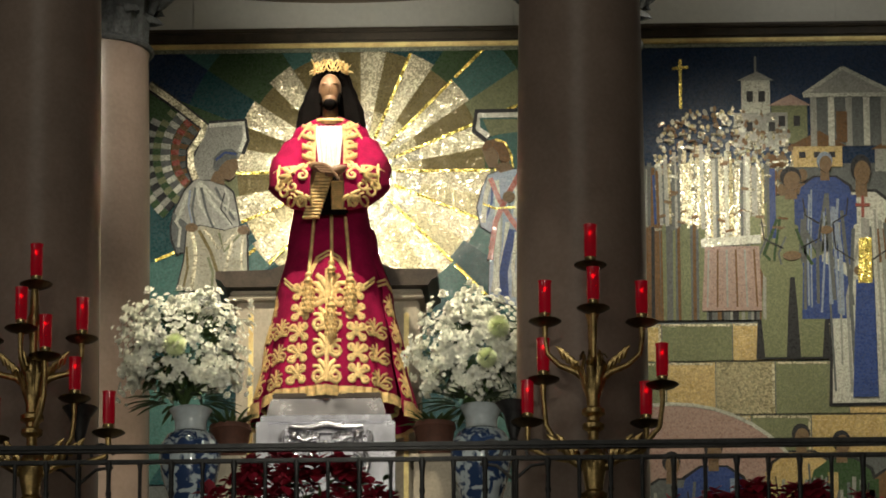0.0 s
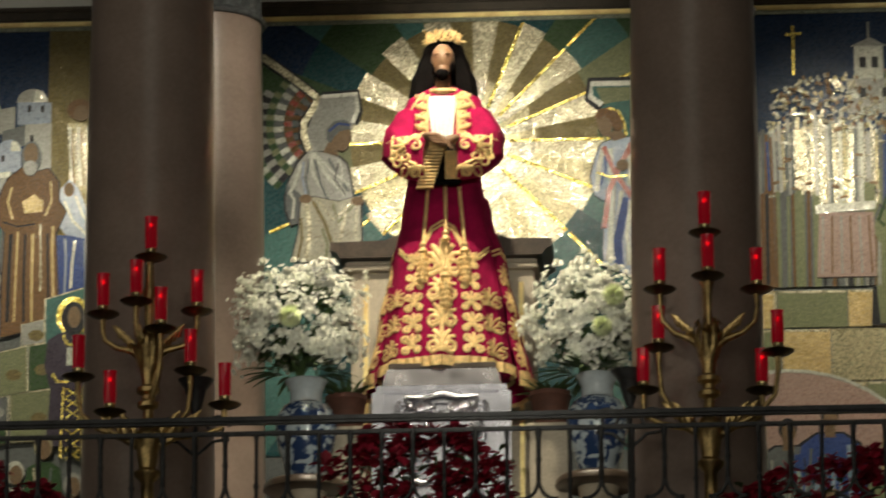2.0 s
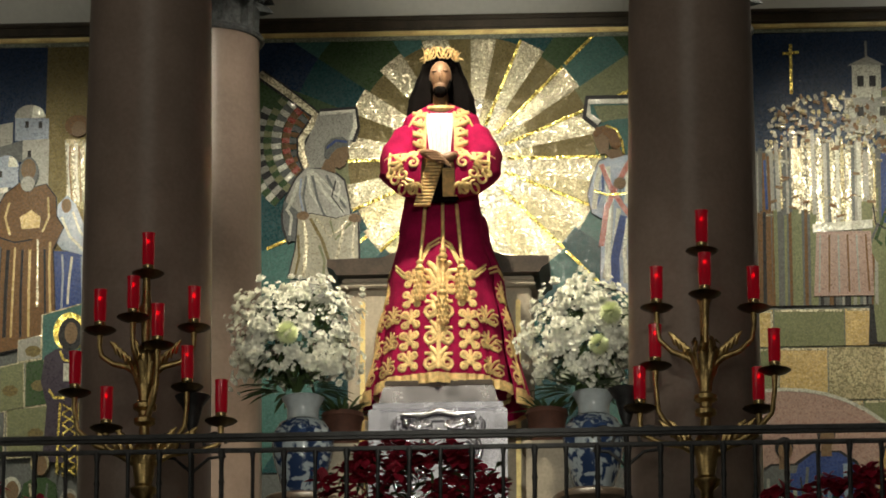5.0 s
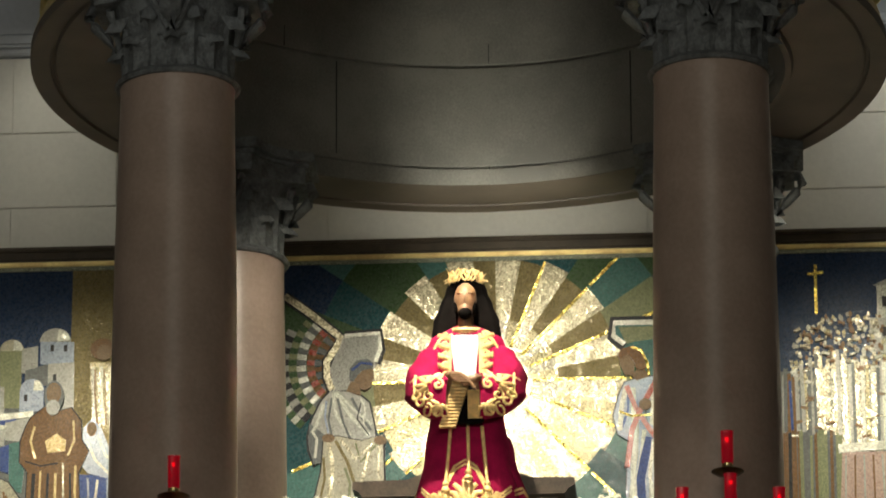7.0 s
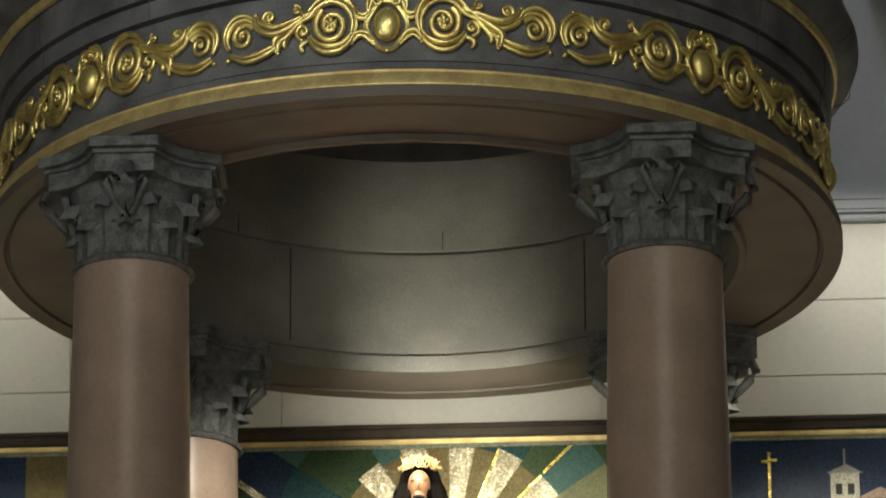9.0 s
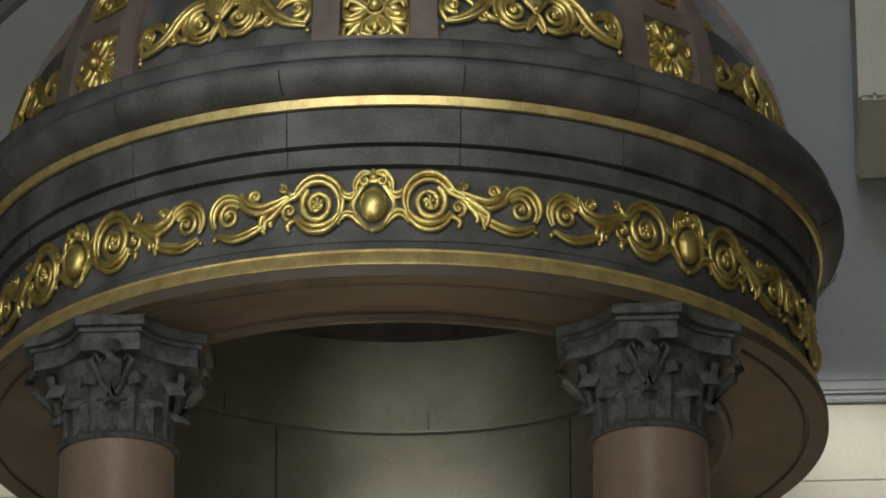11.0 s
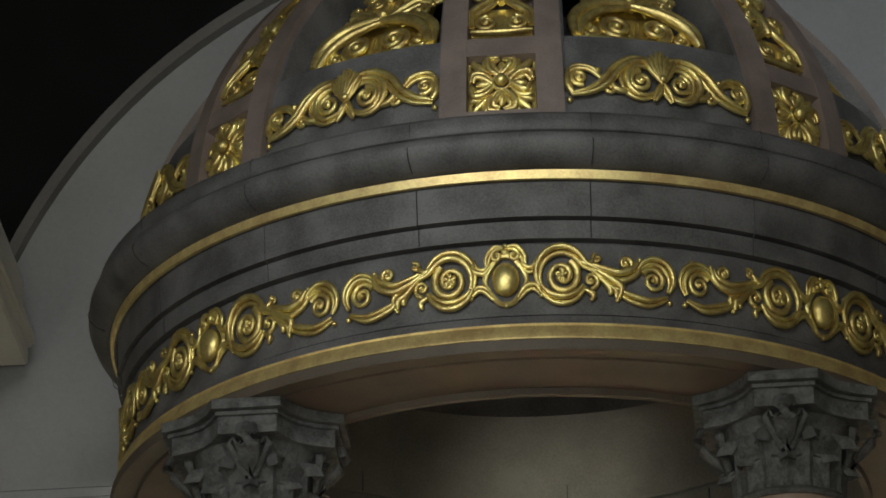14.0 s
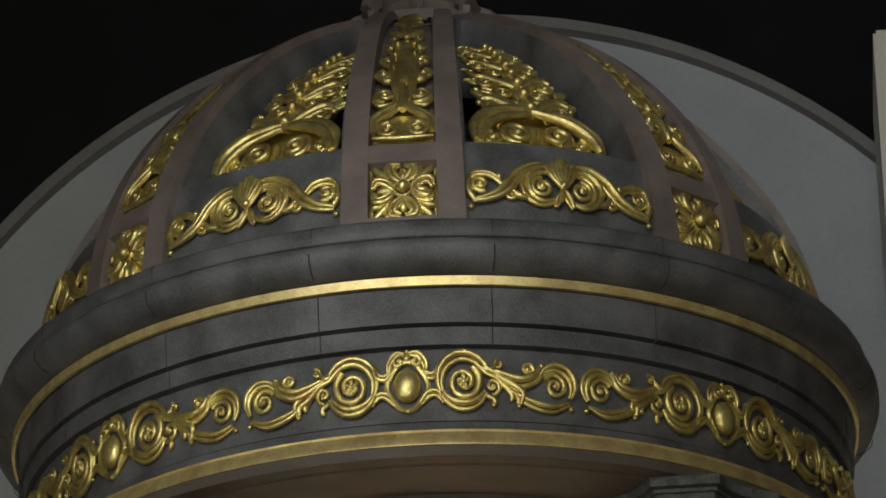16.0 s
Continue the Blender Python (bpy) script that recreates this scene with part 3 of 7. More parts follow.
    return bm


def garland():
    """Paired scrolls under a shell, with stems that run out to volutes at both ends."""
    bm = bmesh.new()
    f = dome_uv(22.5, 17.3)
    w = -0.03
    for d in (-1, 1):
        leaf_stroke(bm, f, [(d * 0.10 + d * 0.088 * math.cos(q), 0.0 + 0.095 * math.sin(q)) for q in (2.4, 1.9, 1.3, 0.7, 0.1, -0.5, -1.1, -1.7, -2.3)], 0.03, w)
        spiral(bm, f, d * 0.10, 0.0, 0.058, 1.6, 1.57, -d, 0.018, w)
        leaf_stroke(bm, f, [(d * 0.03, 0.115), (d * 0.13, 0.118), (d * 0.22, 0.06), (d * 0.28, -0.02), (d * 0.36, -0.075), (d * 0.455, -0.10)], 0.034, w + 0.005)
        sweep(bm, f, [(d * 0.17, -0.07), (d * 0.23, -0.055), (d * 0.265, 0.0)], 0.02, w)
        spiral(bm, f, d * 0.255, -0.055, 0.032, 1.3, 1.57, -d, 0.014, w)
        spiral(bm, f, d * 0.405, 0.0, 0.042, 1.5, -2.0 if d > 0 else math.pi + 2.0, d, 0.017, w)
        leaf_stroke(bm, f, [(d * 0.30, 0.0), (d * 0.345, 0.05), (d * 0.42, 0.06), (d * 0.455, 0.03)], 0.024, w)
        sweep(bm, f, [(d * 0.44, -0.09), (d * 0.465, -0.04), (d * 0.455, 0.05)], 0.02, w)
        knob(bm, f, d * 0.31, 0.05, 0.018, w)
        knob(bm, f, d * 0.462, -0.125, 0.016, w)
        for k in range(3):
            leaf_stroke(bm, f, [(0, -0.02), (d * 0.02 * (k + 0.4), 0.06), (d * (0.012 + 0.03 * k), 0.165 - 0.025 * k)], 0.022, w + 0.02)
        leaf_stroke(bm, f, [(0, -0.01), (d * 0.02, -0.06), (d * 0.045, -0.115)], 0.022, w + 0.01)
    knob(bm, f, 0, 0.0, 0.024, w + 0.03)
    return bm


def around(name, bm, material, label=""):
    o = part(name, bm, material, tempietto, label)
    for k in range(1, 8):
        c = new(name, o.data)
        c.parent = tempietto
        c.matrix_local = pose(0, 0, 0, 0, 0, 45 * k)
        if label:
            tagged(c, label)


around("dome_panel", dome_panel(), GRANITE)
around("rib", rib(), RIBSTONE, "pinkish granite rib of the dome")
around("rosette", rosette(), GILT, "square gilt rosette")
around("rib_ornament", rib_ornament(), GILT, "tall gilt scrollwork panel")
around("window_ornament", window_ornament(), GILT, "gilt leaf scrollwork in an arched recess")
around("garland", garland(), GILT, "gilt scroll garland")
bm = lathe([(0.44, 15.2), (0.46, 15.26), (0.40, 15.29), (0.30, 15.33), (0.28, 15.40), (0.33, 15.44), (0.30, 15.48), (0.0, 15.5)], 32)
part("finial_base", bm, RIBSTONE, tempietto)
bm = bmesh.new()
for k in range(8):
    m = pose(0, 0, 0, 0, 0, 45 * k)
    pts = [m @ Vector((0, -0.30 - 0.10 * math.cos(a) * (1 - a / 14), 15.36 + 0.09 * math.sin(a) * (1 - a / 14))) for a in [0.45 * i for i in range(18)]]
    tube(pts, 0.035, 6, bm, up=m @ Vector((1, 0, 0)))
part("finial_scrolls", bm, RIBSTONE, tempietto)
# joints between the stones of the ring: narrow recessed strips
bm = bmesh.new()
for k in range(16):
    a = 22.5 * k + 11.25
    b2 = tube([(0, -2.158, 12.563), (0, -2.163, 12.652), (0, -2.182, 12.67), (0, -2.187, 12.848)], 0.0028, 4, up=(1, 0, 0))
    merge(bm, b2, 0, pose(0, 0, 0, 0, 0, a))
    b2 = tube([(0, -2.25, 12.912), (0, -2.297, 12.932), (0, -2.328, 12.965), (0, -2.338, 13.0), (0, -2.328, 13.03), (0, -2.27, 13.075), (0, -2.288, 13.09), (0, -2.286, 13.165), (0, -2.27, 13.187)], 0.0025, 4, up=(1, 0, 0))
    merge(bm, b2, 0, pose(0, 0, 0, 0, 0, a))
part("joint", bm, IRON, tempietto, "thin dark joints between the ring stones")
bm = bmesh.new()
for az, za, zb in ((178, 12.63, 13.25), (150, 12.06, 12.595), (207, 12.06, 12.595), (140, 12.63, 13.25), (218, 12.63, 13.25), (178, 11.96, 12.025)):
    merge(bm, box((-0.002, -1.70, za), (0.002, -1.683, zb)), 0, pose(0, 0, 0, 0, 0, az))
part("inner_joint", bm, IRON, tempietto, "thin dark joints inside the drum")

# ---- columns ----
def capital_leaf(width, height, curl, lean):
    """An acanthus leaf on the bell: rises, leans out and curls over; base at the origin, facing -y."""
    bm = bmesh.new()
    n, m = 8, 6
    rows = []
    for i in range(n + 1):
        t = i / n
        z = height * (math.sin(min(t, 0.8) / 0.8 * math.pi / 2) if t < 0.8 else 1.0 - (t - 0.8) * 1.3)
        y = -lean * t * t - (curl * max(0, t - 0.55) / 0.45)
        w = width * (0.75 + 0.25 * math.sin(math.pi * t)) * (1 - 0.55 * max(0, t - 0.5) / 0.5) * (1 + 0.13 * math.cos(i * 3.1))
        rows.append([(w * (j / m - 0.5), y + 0.03 * abs(j / m - 0.5) ** 1.5 * 4 - 0.012 * (1 if j == m // 2 else 0), z) for j in range(m + 1)])
    fr = [[bm.verts.new(p) for p in r] for r in rows]
    bk = [[bm.verts.new((p[0], p[1] + 0.02, p[2])) for p in r] for r in rows]
    for g in (fr, bk):
        for i in range(n):
            for j in range(m):
                bm.faces.new((g[i][j], g[i][j + 1], g[i + 1][j + 1], g[i + 1][j]))
    for i in range(n):
        for j in (0, m):
            bm.faces.new((fr[i][j], fr[i + 1][j], bk[i + 1][j], bk[i][j]))
    for j in range(m):
        for i in (0, n):
            bm.faces.new((fr[i][j], fr[i][j + 1], bk[i][j + 1], bk[i][j]))
    return bm


def abacus_layer(reach, chamfer, z0, z1, bm):
    """Concave-sided slab with its four cut corners to the front, back and sides."""
    poly = []
    for k in range(4):
        a = math.pi / 2 * k
        d, t = Vector((math.cos(a), math.sin(a))), Vector((-math.sin(a), math.cos(a)))
        d2 = Vector((math.cos(a + math.pi / 4), math.sin(a + math.pi / 4)))
        p, q = d * reach - t * chamfer, d * reach + t * chamfer
        poly += [p, q]
        nd, ntt = Vector((-math.sin(a), math.cos(a))), Vector((-math.cos(a), -math.sin(a)))
        nxt = nd * reach - ntt * chamfer
        for f in (0.25, 0.5, 0.75):
            poly.append(q.lerp(nxt, f) - d2 * 0.055 * math.sin(math.pi * f))
    lo = [bm.verts.new((p.x, p.y, z0)) for p in poly]
    hi = [bm.verts.new((p.x, p.y, z1)) for p in poly]
    n = len(poly)
    bm.faces.new(lo[::-1])
    bm.faces.new(hi)
    for i in range(n):
        bm.faces.new((lo[i], lo[(i + 1) % n], hi[(i + 1) % n], hi[i]))


H = NECK - PLATFORM
TOP = RING_Z - PLATFORM - 0.004


def column():
    col = thing("column", "polished rose marble column with a carved grey acanthus capital", "column", "columns of the rotunda", "structure")
    part("shaft", lathe([(0.33, 0.25), (0.322, 0.4), (0.318, 1.2), (0.31, 2.4), (0.297, 3.4), (0.281, H - 0.06), (0.285, H - 0.03), (0.0, H - 0.03)], 64), MARBLE, col, "polished rose marble shaft")
    part("base", lathe([(0.0, 0), (0.45, 0), (0.45, 0.1), (0.42, 0.12), (0.43, 0.16), (0.36, 0.2), (0.38, 0.24), (0.33, 0.26)], 48), CAPSTONE, col)
    part("astragal", lathe([(0.27, H - 0.03), (0.3, H - 0.03), (0.312, H - 0.015), (0.3, H + 0.002), (0.285, H + 0.012), (0.2, H + 0.012)], 48), CAPSTONE, col)
    part("bell", lathe([(0.0, H), (0.262, H), (0.262, H + 0.2), (0.29, H + 0.33), (0.33, H + 0.42), (0.0, H + 0.43)], 48), CAPSTONE, col)
    bm = bmesh.new()
    abacus_layer(0.405, 0.145, TOP - 0.165, TOP - 0.075, bm)
    abacus_layer(0.425, 0.155, TOP - 0.075, TOP - 0.055, bm)
    abacus_layer(0.455, 0.17, TOP - 0.05, TOP, bm)
    part("abacus", bm, CAPSTONE, col)
    for ring, count, w, h, curl, lean, r, dz, ph in ((0, 8, 0.2, 0.17, 0.05, 0.03, 0.268, 0.012, 0), (1, 8, 0.19, 0.29, 0.06, 0.045, 0.264, 0.02, 22.5)):
        lf = part("leaf", capital_leaf(w, h, curl, lean), CAPSTONE, col)
        lf.matrix_local = pose(0, 0, H + dz, 0, 0, ph) @ pose(0, -r, 0)
        for k in range(1, count):
            o = new("leaf", lf.data)
            o.parent = col
            o.matrix_local = pose(0, 0, H + dz, 0, 0, ph + 45 * k) @ pose(0, -r, 0)
    bm = tube([(0, -0.30, H + 0.17), (0, -0.35, H + 0.25), (0, -0.415, H + 0.32), (0, -0.445, H + 0.37), (0, -0.43, H + 0.41), (0, -0.36, H + 0.42)], [0.03, 0.05, 0.06, 0.06, 0.055, 0.05], 8, flat=0.45, up=(0, -0.6, 0.8))
    for s in (-1, 1):
        tube([(s * 0.02, -0.29, H + 0.2), (s * 0.07, -0.315, H + 0.3), (s * 0.10, -0.325, H + 0.36), (s * 0.075, -0.34, H + 0.385), (s * 0.06, -0.34, H + 0.35)], [0.014, 0.018, 0.02, 0.018, 0.012], 6, bm)
    vol = part("volute", bm, CAPSTONE, col)
    for k in range(1, 4):
        o = new("volute", vol.data)
        o.parent = col
        o.matrix_local = pose(0, 0, 0, 0, 0, 90 * k)
    return col


first_col = column()
first_col.matrix_world = pose(*COLS[0], PLATFORM)
for x, y in COLS[1:]:
    copy_thing(first_col, pose(x, y, PLATFORM))

# ---- walls, floor, vault ----
WALL = 2.6


def setting(name, bm, material, label="", category="", smooth=False):
    return tagged(part(name, bm, material, None, label, smooth), kind="structure", category=category)


wall = setting("wall_rear", box((-4.6, WALL + 0.03, 0.0), (4.6, WALL + 0.3, 13.095)), PLASTER, "white plaster wall in wide blocks above the mosaic", "wall")
for k, z in enumerate((11.93, 12.18, 12.63)):
    z1 = (12.18, 12.63, 13.09)[k] - 0.006
    for j in range(5):
        x = -4.5 + 1.8 * j + (0.6 if k % 2 else 0)
        part("plaster_block", box((max(-4.55, x), WALL + 0.012, z), (min(4.55, x + 1.794), WALL + 0.04, z1), 0.003), PLASTER, wall, smooth=False)
arch = [(3.56 * math.cos(a), 13.153 + 3.56 * math.sin(a)) for a in [math.pi * k / 64 for k in range(65)]]
setting("wall_lunette", prism([(3.56, 13.09)] + arch + [(-3.56, 13.09)], WALL + 0.04, WALL + 0.3), LUNETTE, "grey plaster lunette behind the dome", "wall")
band = [(math.cos(a), math.sin(a)) for a in [math.pi * k / 64 for k in range(65)]]
bm = bmesh.new()
rows = [[bm.verts.new((r * c, y, 13.153 + r * s)) for c, s in band] for r, y in ((3.505, WALL + 0.04), (3.51, WALL - 0.05), (3.572, WALL - 0.055), (3.58, WALL + 0.1))]
for p, q in zip(rows, rows[1:]):
    for k in range(64):
        bm.faces.new((p[k], p[k + 1], q[k + 1], q[k]))
setting("trim_arch", bm, mat("archivolt_plaster", (0.24, 0.24, 0.25), 0.8, 0, 0.12, 2, 50, 0.1), "grey moulded band round the lunette", "trim", True)
bm = box((-3.6, WALL - 0.03, 13.09), (3.6, WALL + 0.06, 13.13), 0.008)
box((-3.6, WALL - 0.07, 13.13), (3.6, WALL + 0.06, 13.2), 0.015, bm)
box((-3.6, WALL - 0.05, 13.2), (3.6, WALL + 0.06, 13.25), 0.01, bm)
setting("trim_cornice", bm, LUNETTE, "grey plaster string course at the springing", "trim", True)
setting("wall_dark", box((-9.2, 4.2, 0.0), (9.2, 4.4, 22.0)), VOIDBLACK, "near-black wall with the darkness behind the lunette in its colour", "wall")
for n, x in ((1, -9.2), (2, 9.0)):
    setting("wall_side_%d" % n, box((x, -34, 0), (x + 0.2, 4.2, 22.0)), mat("nave_plaster", (0.35, 0.33, 0.3), 0.85), "plain plaster wall of the nave", "wall")
setting("wall_back", box((-9.2, -34.2, 0), (9.2, -34.0, 22.0)), mat("nave_rear_plaster", (0.35, 0.33, 0.3), 0.85), "plain plaster wall at the back of the nave", "wall")
setting("ceiling", box((-9.2, -34.2, 22.0), (9.2, 4.4, 22.2)), VOIDBLACK, "near-black ceiling high over the nave, darkness put in its colour", "ceiling")
setting("floor", box((-9.2, -34.2, -0.2), (9.2, 4.4, 0.0)), FLOORSTONE, "stone floor of the nave", "floor")
setting("platform", box((-4.6, -2.95, 6.9), (4.6, WALL + 0.03, PLATFORM), 0.03), FLOORSTONE, "raised stone platform of the shrine", "platform", True)
setting("wall_platform", box((-4.6, -2.9, 0.0), (4.6, -2.6, 6.9)), ALTARSTONE, "stone wall carrying the shrine platform", "wall")
# plaster piers at both sides of the arch
bm = box((2.47, 1.36, 14.42), (3.6, 2.5, 15.88), 0.02)
box((2.52, 1.31, 14.40), (2.60, 1.42, 15.88), 0.03, bm)
box((2.62, 1.30, 14.40), (3.6, 1.42, 15.9), 0.015, bm)
box((3.2, 1.45, 0.0), (3.6, 2.6, 14.5), 0.01, bm)
setting("pier_1", bm, PLASTER, "white plaster pier with a stepped ledge", "pier", True)
bm = box((-3.6, 1.25, 13.96), (-3.07, 2.5, 14.06), 0.01)
box((-3.6, 1.2, 14.06), (-3.03, 2.5, 14.16), 0.02, bm)
box((-3.6, 1.25, 14.16), (-3.10, 2.5, 14.5), 0.01, bm)
box((-3.9, 1.4, 0.0), (-3.45, 2.6, 14.0), 0.01, bm)
setting("pier_2", bm, PLASTER, "white plaster pier with a stepped ledge", "pier", True)
# mosaic frame
bm = box((-3.4, WALL - 0.02, 11.845), (3.4, WALL + 0.04, 11.93), 0.012)
box((-3.4, WALL - 0.045, 11.90), (3.4, WALL + 0.04, 11.925), 0.008, bm)
setting("trim_frame", bm, FRAMEWOOD, "dark moulded frame over the mosaic", "trim", True)
setting("trim_gilt", box((-3.4, WALL - 0.02, 11.815), (3.4, WALL + 0.03, 11.843), 0.006), GILTBAND, "narrow gilt strip under the dark frame", "trim", True)
setting("trim_border", box((-3.4, WALL - 0.012, 11.79), (3.4, WALL + 0.03, 11.814), 0.003), mosaic("grey_green_border", (0.25, 0.27, 0.2)), "thin grey-green border of the mosaic", "trim", True)

# ---- mosaic ----
def clip(poly, x0, x1, z0, z1):
    """Cuts a polygon to a rectangle."""
    for axis, lim, keep in ((0, x0, 1), (0, x1, -1), (1, z0, 1), (1, z1, -1)):
        out = []
        for i, p in enumerate(poly):
            q = poly[i - 1]
            a, b = (q[axis] - lim) * keep, (p[axis] - lim) * keep
            if (a < 0) != (b < 0):
                f = a / (a - b)
                out.append((q[0] + (p[0] - q[0]) * f, q[1] + (p[1] - q[1]) * f))
            if b >= 0:
                out.append(p)
        poly = out
        if len(poly) < 3:
            return []
    return poly


PALETTE = {n: mosaic(n + "_tesserae", c, sp * (0.8 if me > 0.5 else 0.5), me, ro, 0.3 if me > 0.5 else (0.26 if me else 0.1), 115.0) for n, c, sp, me, ro in (
    ("teal", (0.014, 0.065, 0.072), 0.5, 0, 0.3), ("green", (0.042, 0.082, 0.032), 0.5, 0, 0.3), ("deep_blue", (0.012, 0.03, 0.075), 0.6, 0, 0.3),
    ("sea", (0.06, 0.15, 0.135), 0.45, 0, 0.3), ("cream", (0.54, 0.49, 0.34), 0.35, 0.5, 0.26), ("straw", (0.36, 0.315, 0.18), 0.45, 0.45, 0.28),
    ("olive", (0.17, 0.135, 0.055), 0.45, 0.1, 0.32), ("gold", (0.85, 0.62, 0.16), 0.4, 0.8, 0.22), ("silver", (0.56, 0.52, 0.40), 0.45, 0.6, 0.22),
    ("white", (0.50, 0.50, 0.43), 0.35, 0.15, 0.28), ("stone_grey", (0.28, 0.28, 0.25), 0.4, 0, 0.35), ("slate", (0.12, 0.13, 0.13), 0.45, 0, 0.35),
    ("brown", (0.16, 0.085, 0.035), 0.5, 0, 0.35), ("ochre", (0.50, 0.36, 0.14), 0.45, 0.1, 0.32), ("blue", (0.04, 0.07, 0.22), 0.5, 0, 0.3),
    ("pale_blue", (0.22, 0.27, 0.36), 0.4, 0, 0.3), ("red", (0.28, 0.05, 0.03), 0.5, 0, 0.3), ("moss", (0.19, 0.205, 0.11), 0.45, 0, 0.35),
    ("skin", (0.19, 0.125, 0.07), 0.35, 0, 0.35), ("linen", (0.30, 0.28, 0.20), 0.4, 0, 0.35), ("plum", (0.05, 0.04, 0.06), 0.4, 0, 0.35), ("ink", (0.025, 0.025, 0.028), 0.4, 0, 0.4), ("pink", (0.34, 0.22, 0.18), 0.35, 0, 0.35))}
LAYER = [0]


def slab(name, poly, colour, parent, front=0.012):
    LAYER[0] += 1
    return part(name, prism(poly, WALL - front - 0.0001 * (LAYER[0] % 9), WALL + 0.03), PALETTE[colour], parent, smooth=False)


def oval(cx, cz, rx, rz, n=16, a0=0.0, a1=360.0):
    return [(cx + rx * math.cos(radians(a0 + (a1 - a0) * k / n)), cz + rz * math.sin(radians(a0 + (a1 - a0) * k / n))) for k in range(n if a1 - a0 >= 360 else n + 1)]


def stripe(points, width):
    """A ribbon of even width along points."""
    up, dn = [], []
    for i, p in enumerate(points):
        a, b = points[max(0, i - 1)], points[min(len(points) - 1, i + 1)]
        d = Vector((b[0] - a[0], b[1] - a[1])).normalized()
        up.append((p[0] - d.y * width / 2, p[1] + d.x * width / 2))
        dn.append((p[0] + d.y * width / 2, p[1] - d.x * width / 2))
    return up + dn[::-1]


def figure(parent, x, z, h, robe, fold, head="skin", hair="ink", width=0.30, lean=0.0, trousers=None, waist=None):
    """A plain robed shape with folds: no likeness, only the masses of the picture."""
    w = width * h / 2

    def at(u, v):
        return (x + u * w + lean * v * h, z + v * h)
    ol = [(-0.86, 0), (-0.80, 0.3), (-0.92, 0.52), (-1.0, 0.66), (-0.82, 0.79), (-0.36, 0.85), (0.36, 0.85), (0.82, 0.79), (1.0, 0.66), (0.92, 0.52), (0.80, 0.3), (0.86, 0)]
    slab("outline", [at(u * 1.1, v + 0.012 * (1 if v > 0.5 else -1)) for u, v in ol], "ink", parent, 0.016)
    if trousers:
        slab("garment", [at(u, v) for u, v in ol if v >= 0.5] + [at(0.7, 0.42), at(-0.7, 0.42)], robe, parent, 0.022)
        for s in (-1, 1):
            slab("garment", [at(s * 0.05, 0.44), at(s * 0.74, 0.44), at(s * 0.80, 0.2), at(s * 0.72, 0.0), at(s * 0.18, 0.0), at(s * 0.12, 0.25)], trousers, parent, 0.021)
    else:
        slab("garment", [at(u, v) for u, v in ol], robe, parent, 0.022)
    rng = random.Random(int(x * 1000))
    for k in range(10):
        u = -0.75 + 0.165 * k
        if trousers and abs(u) < 0.2:
            continue
        lo = 0.48 if trousers else 0.02
        slab("fold", stripe([at(u * 1.05 + rng.uniform(-0.1, 0.1), lo + 0.15 * rng.random() ** 2), at(u + rng.uniform(-0.12, 0.12), 0.42 + lo / 4), at(u * 0.7 + rng.uniform(-0.2, 0.2), 0.62 + 0.17 * rng.random())], rng.uniform(0.03, 0.13) * w + 0.003), fold if k % 3 else "slate", parent, 0.027)
    for s in (-1, 1):
        slab("sleeve", stripe([at(s * 0.9, 0.74), at(s * 0.92, 0.58), at(s * 0.25, 0.52)], 0.3 * w), robe, parent, 0.026)
        slab("outline", stripe([at(s * 0.76, 0.72), at(s * 0.70, 0.62), at(s * 0.22, 0.57)], 0.008), "ink", parent, 0.03)
    slab("hand_shape", oval(*at(0, 0.53), 0.24 * w, 0.025 * h), head, parent, 0.03)
    slab("neck", [at(-0.16, 0.83), at(0.16, 0.83), at(0.14, 0.9), at(-0.14, 0.9)], head, parent, 0.026)
    slab("hair", oval(*at(0.0, 0.948), 0.27 * w, 0.056 * h), hair, parent, 0.027)
    slab("head", oval(*at(0.03, 0.928), 0.21 * w, 0.05 * h), head, parent, 0.031)
    if waist:
        slab("belt", stripe([at(-0.72, 0.43), at(0.72, 0.43)], 0.035 * h), waist, parent, 0.031)


mosaic_wall = tagged(part("mosaic_wall", box((-3.4, WALL + 0.001, PLATFORM), (3.4, WALL + 0.03, 11.8)), PALETTE["slate"], None, "glass mosaic wall with sun rays, robed figures and houses", smooth=False), kind="structure", category="mosaic")
# sun rays
SUN = (0.045, 11.085)
PX0, PX1, PZ0, PZ1 = -1.36, 1.36, 9.3, 11.789
RINGS = (0.0, 0.345, 0.69, 1.04, 2.6)  # glory, pale rays, first and second ring of the sky
SKY = (("green", "teal", "green", "sea", "moss", "teal"), ("deep_blue", "teal", "green", "deep_blue", "sea", "green"))


def sector(r0, r1, a0, a1, n=4):
    poly = [(SUN[0] + r1 * math.cos(radians(a0 + (a1 - a0) * j / n)), SUN[1] + 1.04 * r1 * math.sin(radians(a0 + (a1 - a0) * j / n))) for j in range(n + 1)]
    poly += [(SUN[0] + r0 * math.cos(radians(a1 - (a1 - a0) * j / n)), SUN[1] + 1.04 * r0 * math.sin(radians(a1 - (a1 - a0) * j / n))) for j in range(n + 1)] if r0 else [SUN]
    return clip(poly, PX0, PX1, PZ0, PZ1)


def ray_line(a, r0, r1, width):
    pts = [(SUN[0] + r * math.cos(radians(a)), SUN[1] + 1.04 * r * math.sin(radians(a))) for r in (r0, r1)]
    poly = clip(stripe(pts, width), PX0, PX1, PZ0, PZ1)
    if len(poly) > 2:
        slab("gold_line", poly, "gold", mosaic_wall, 0.013)


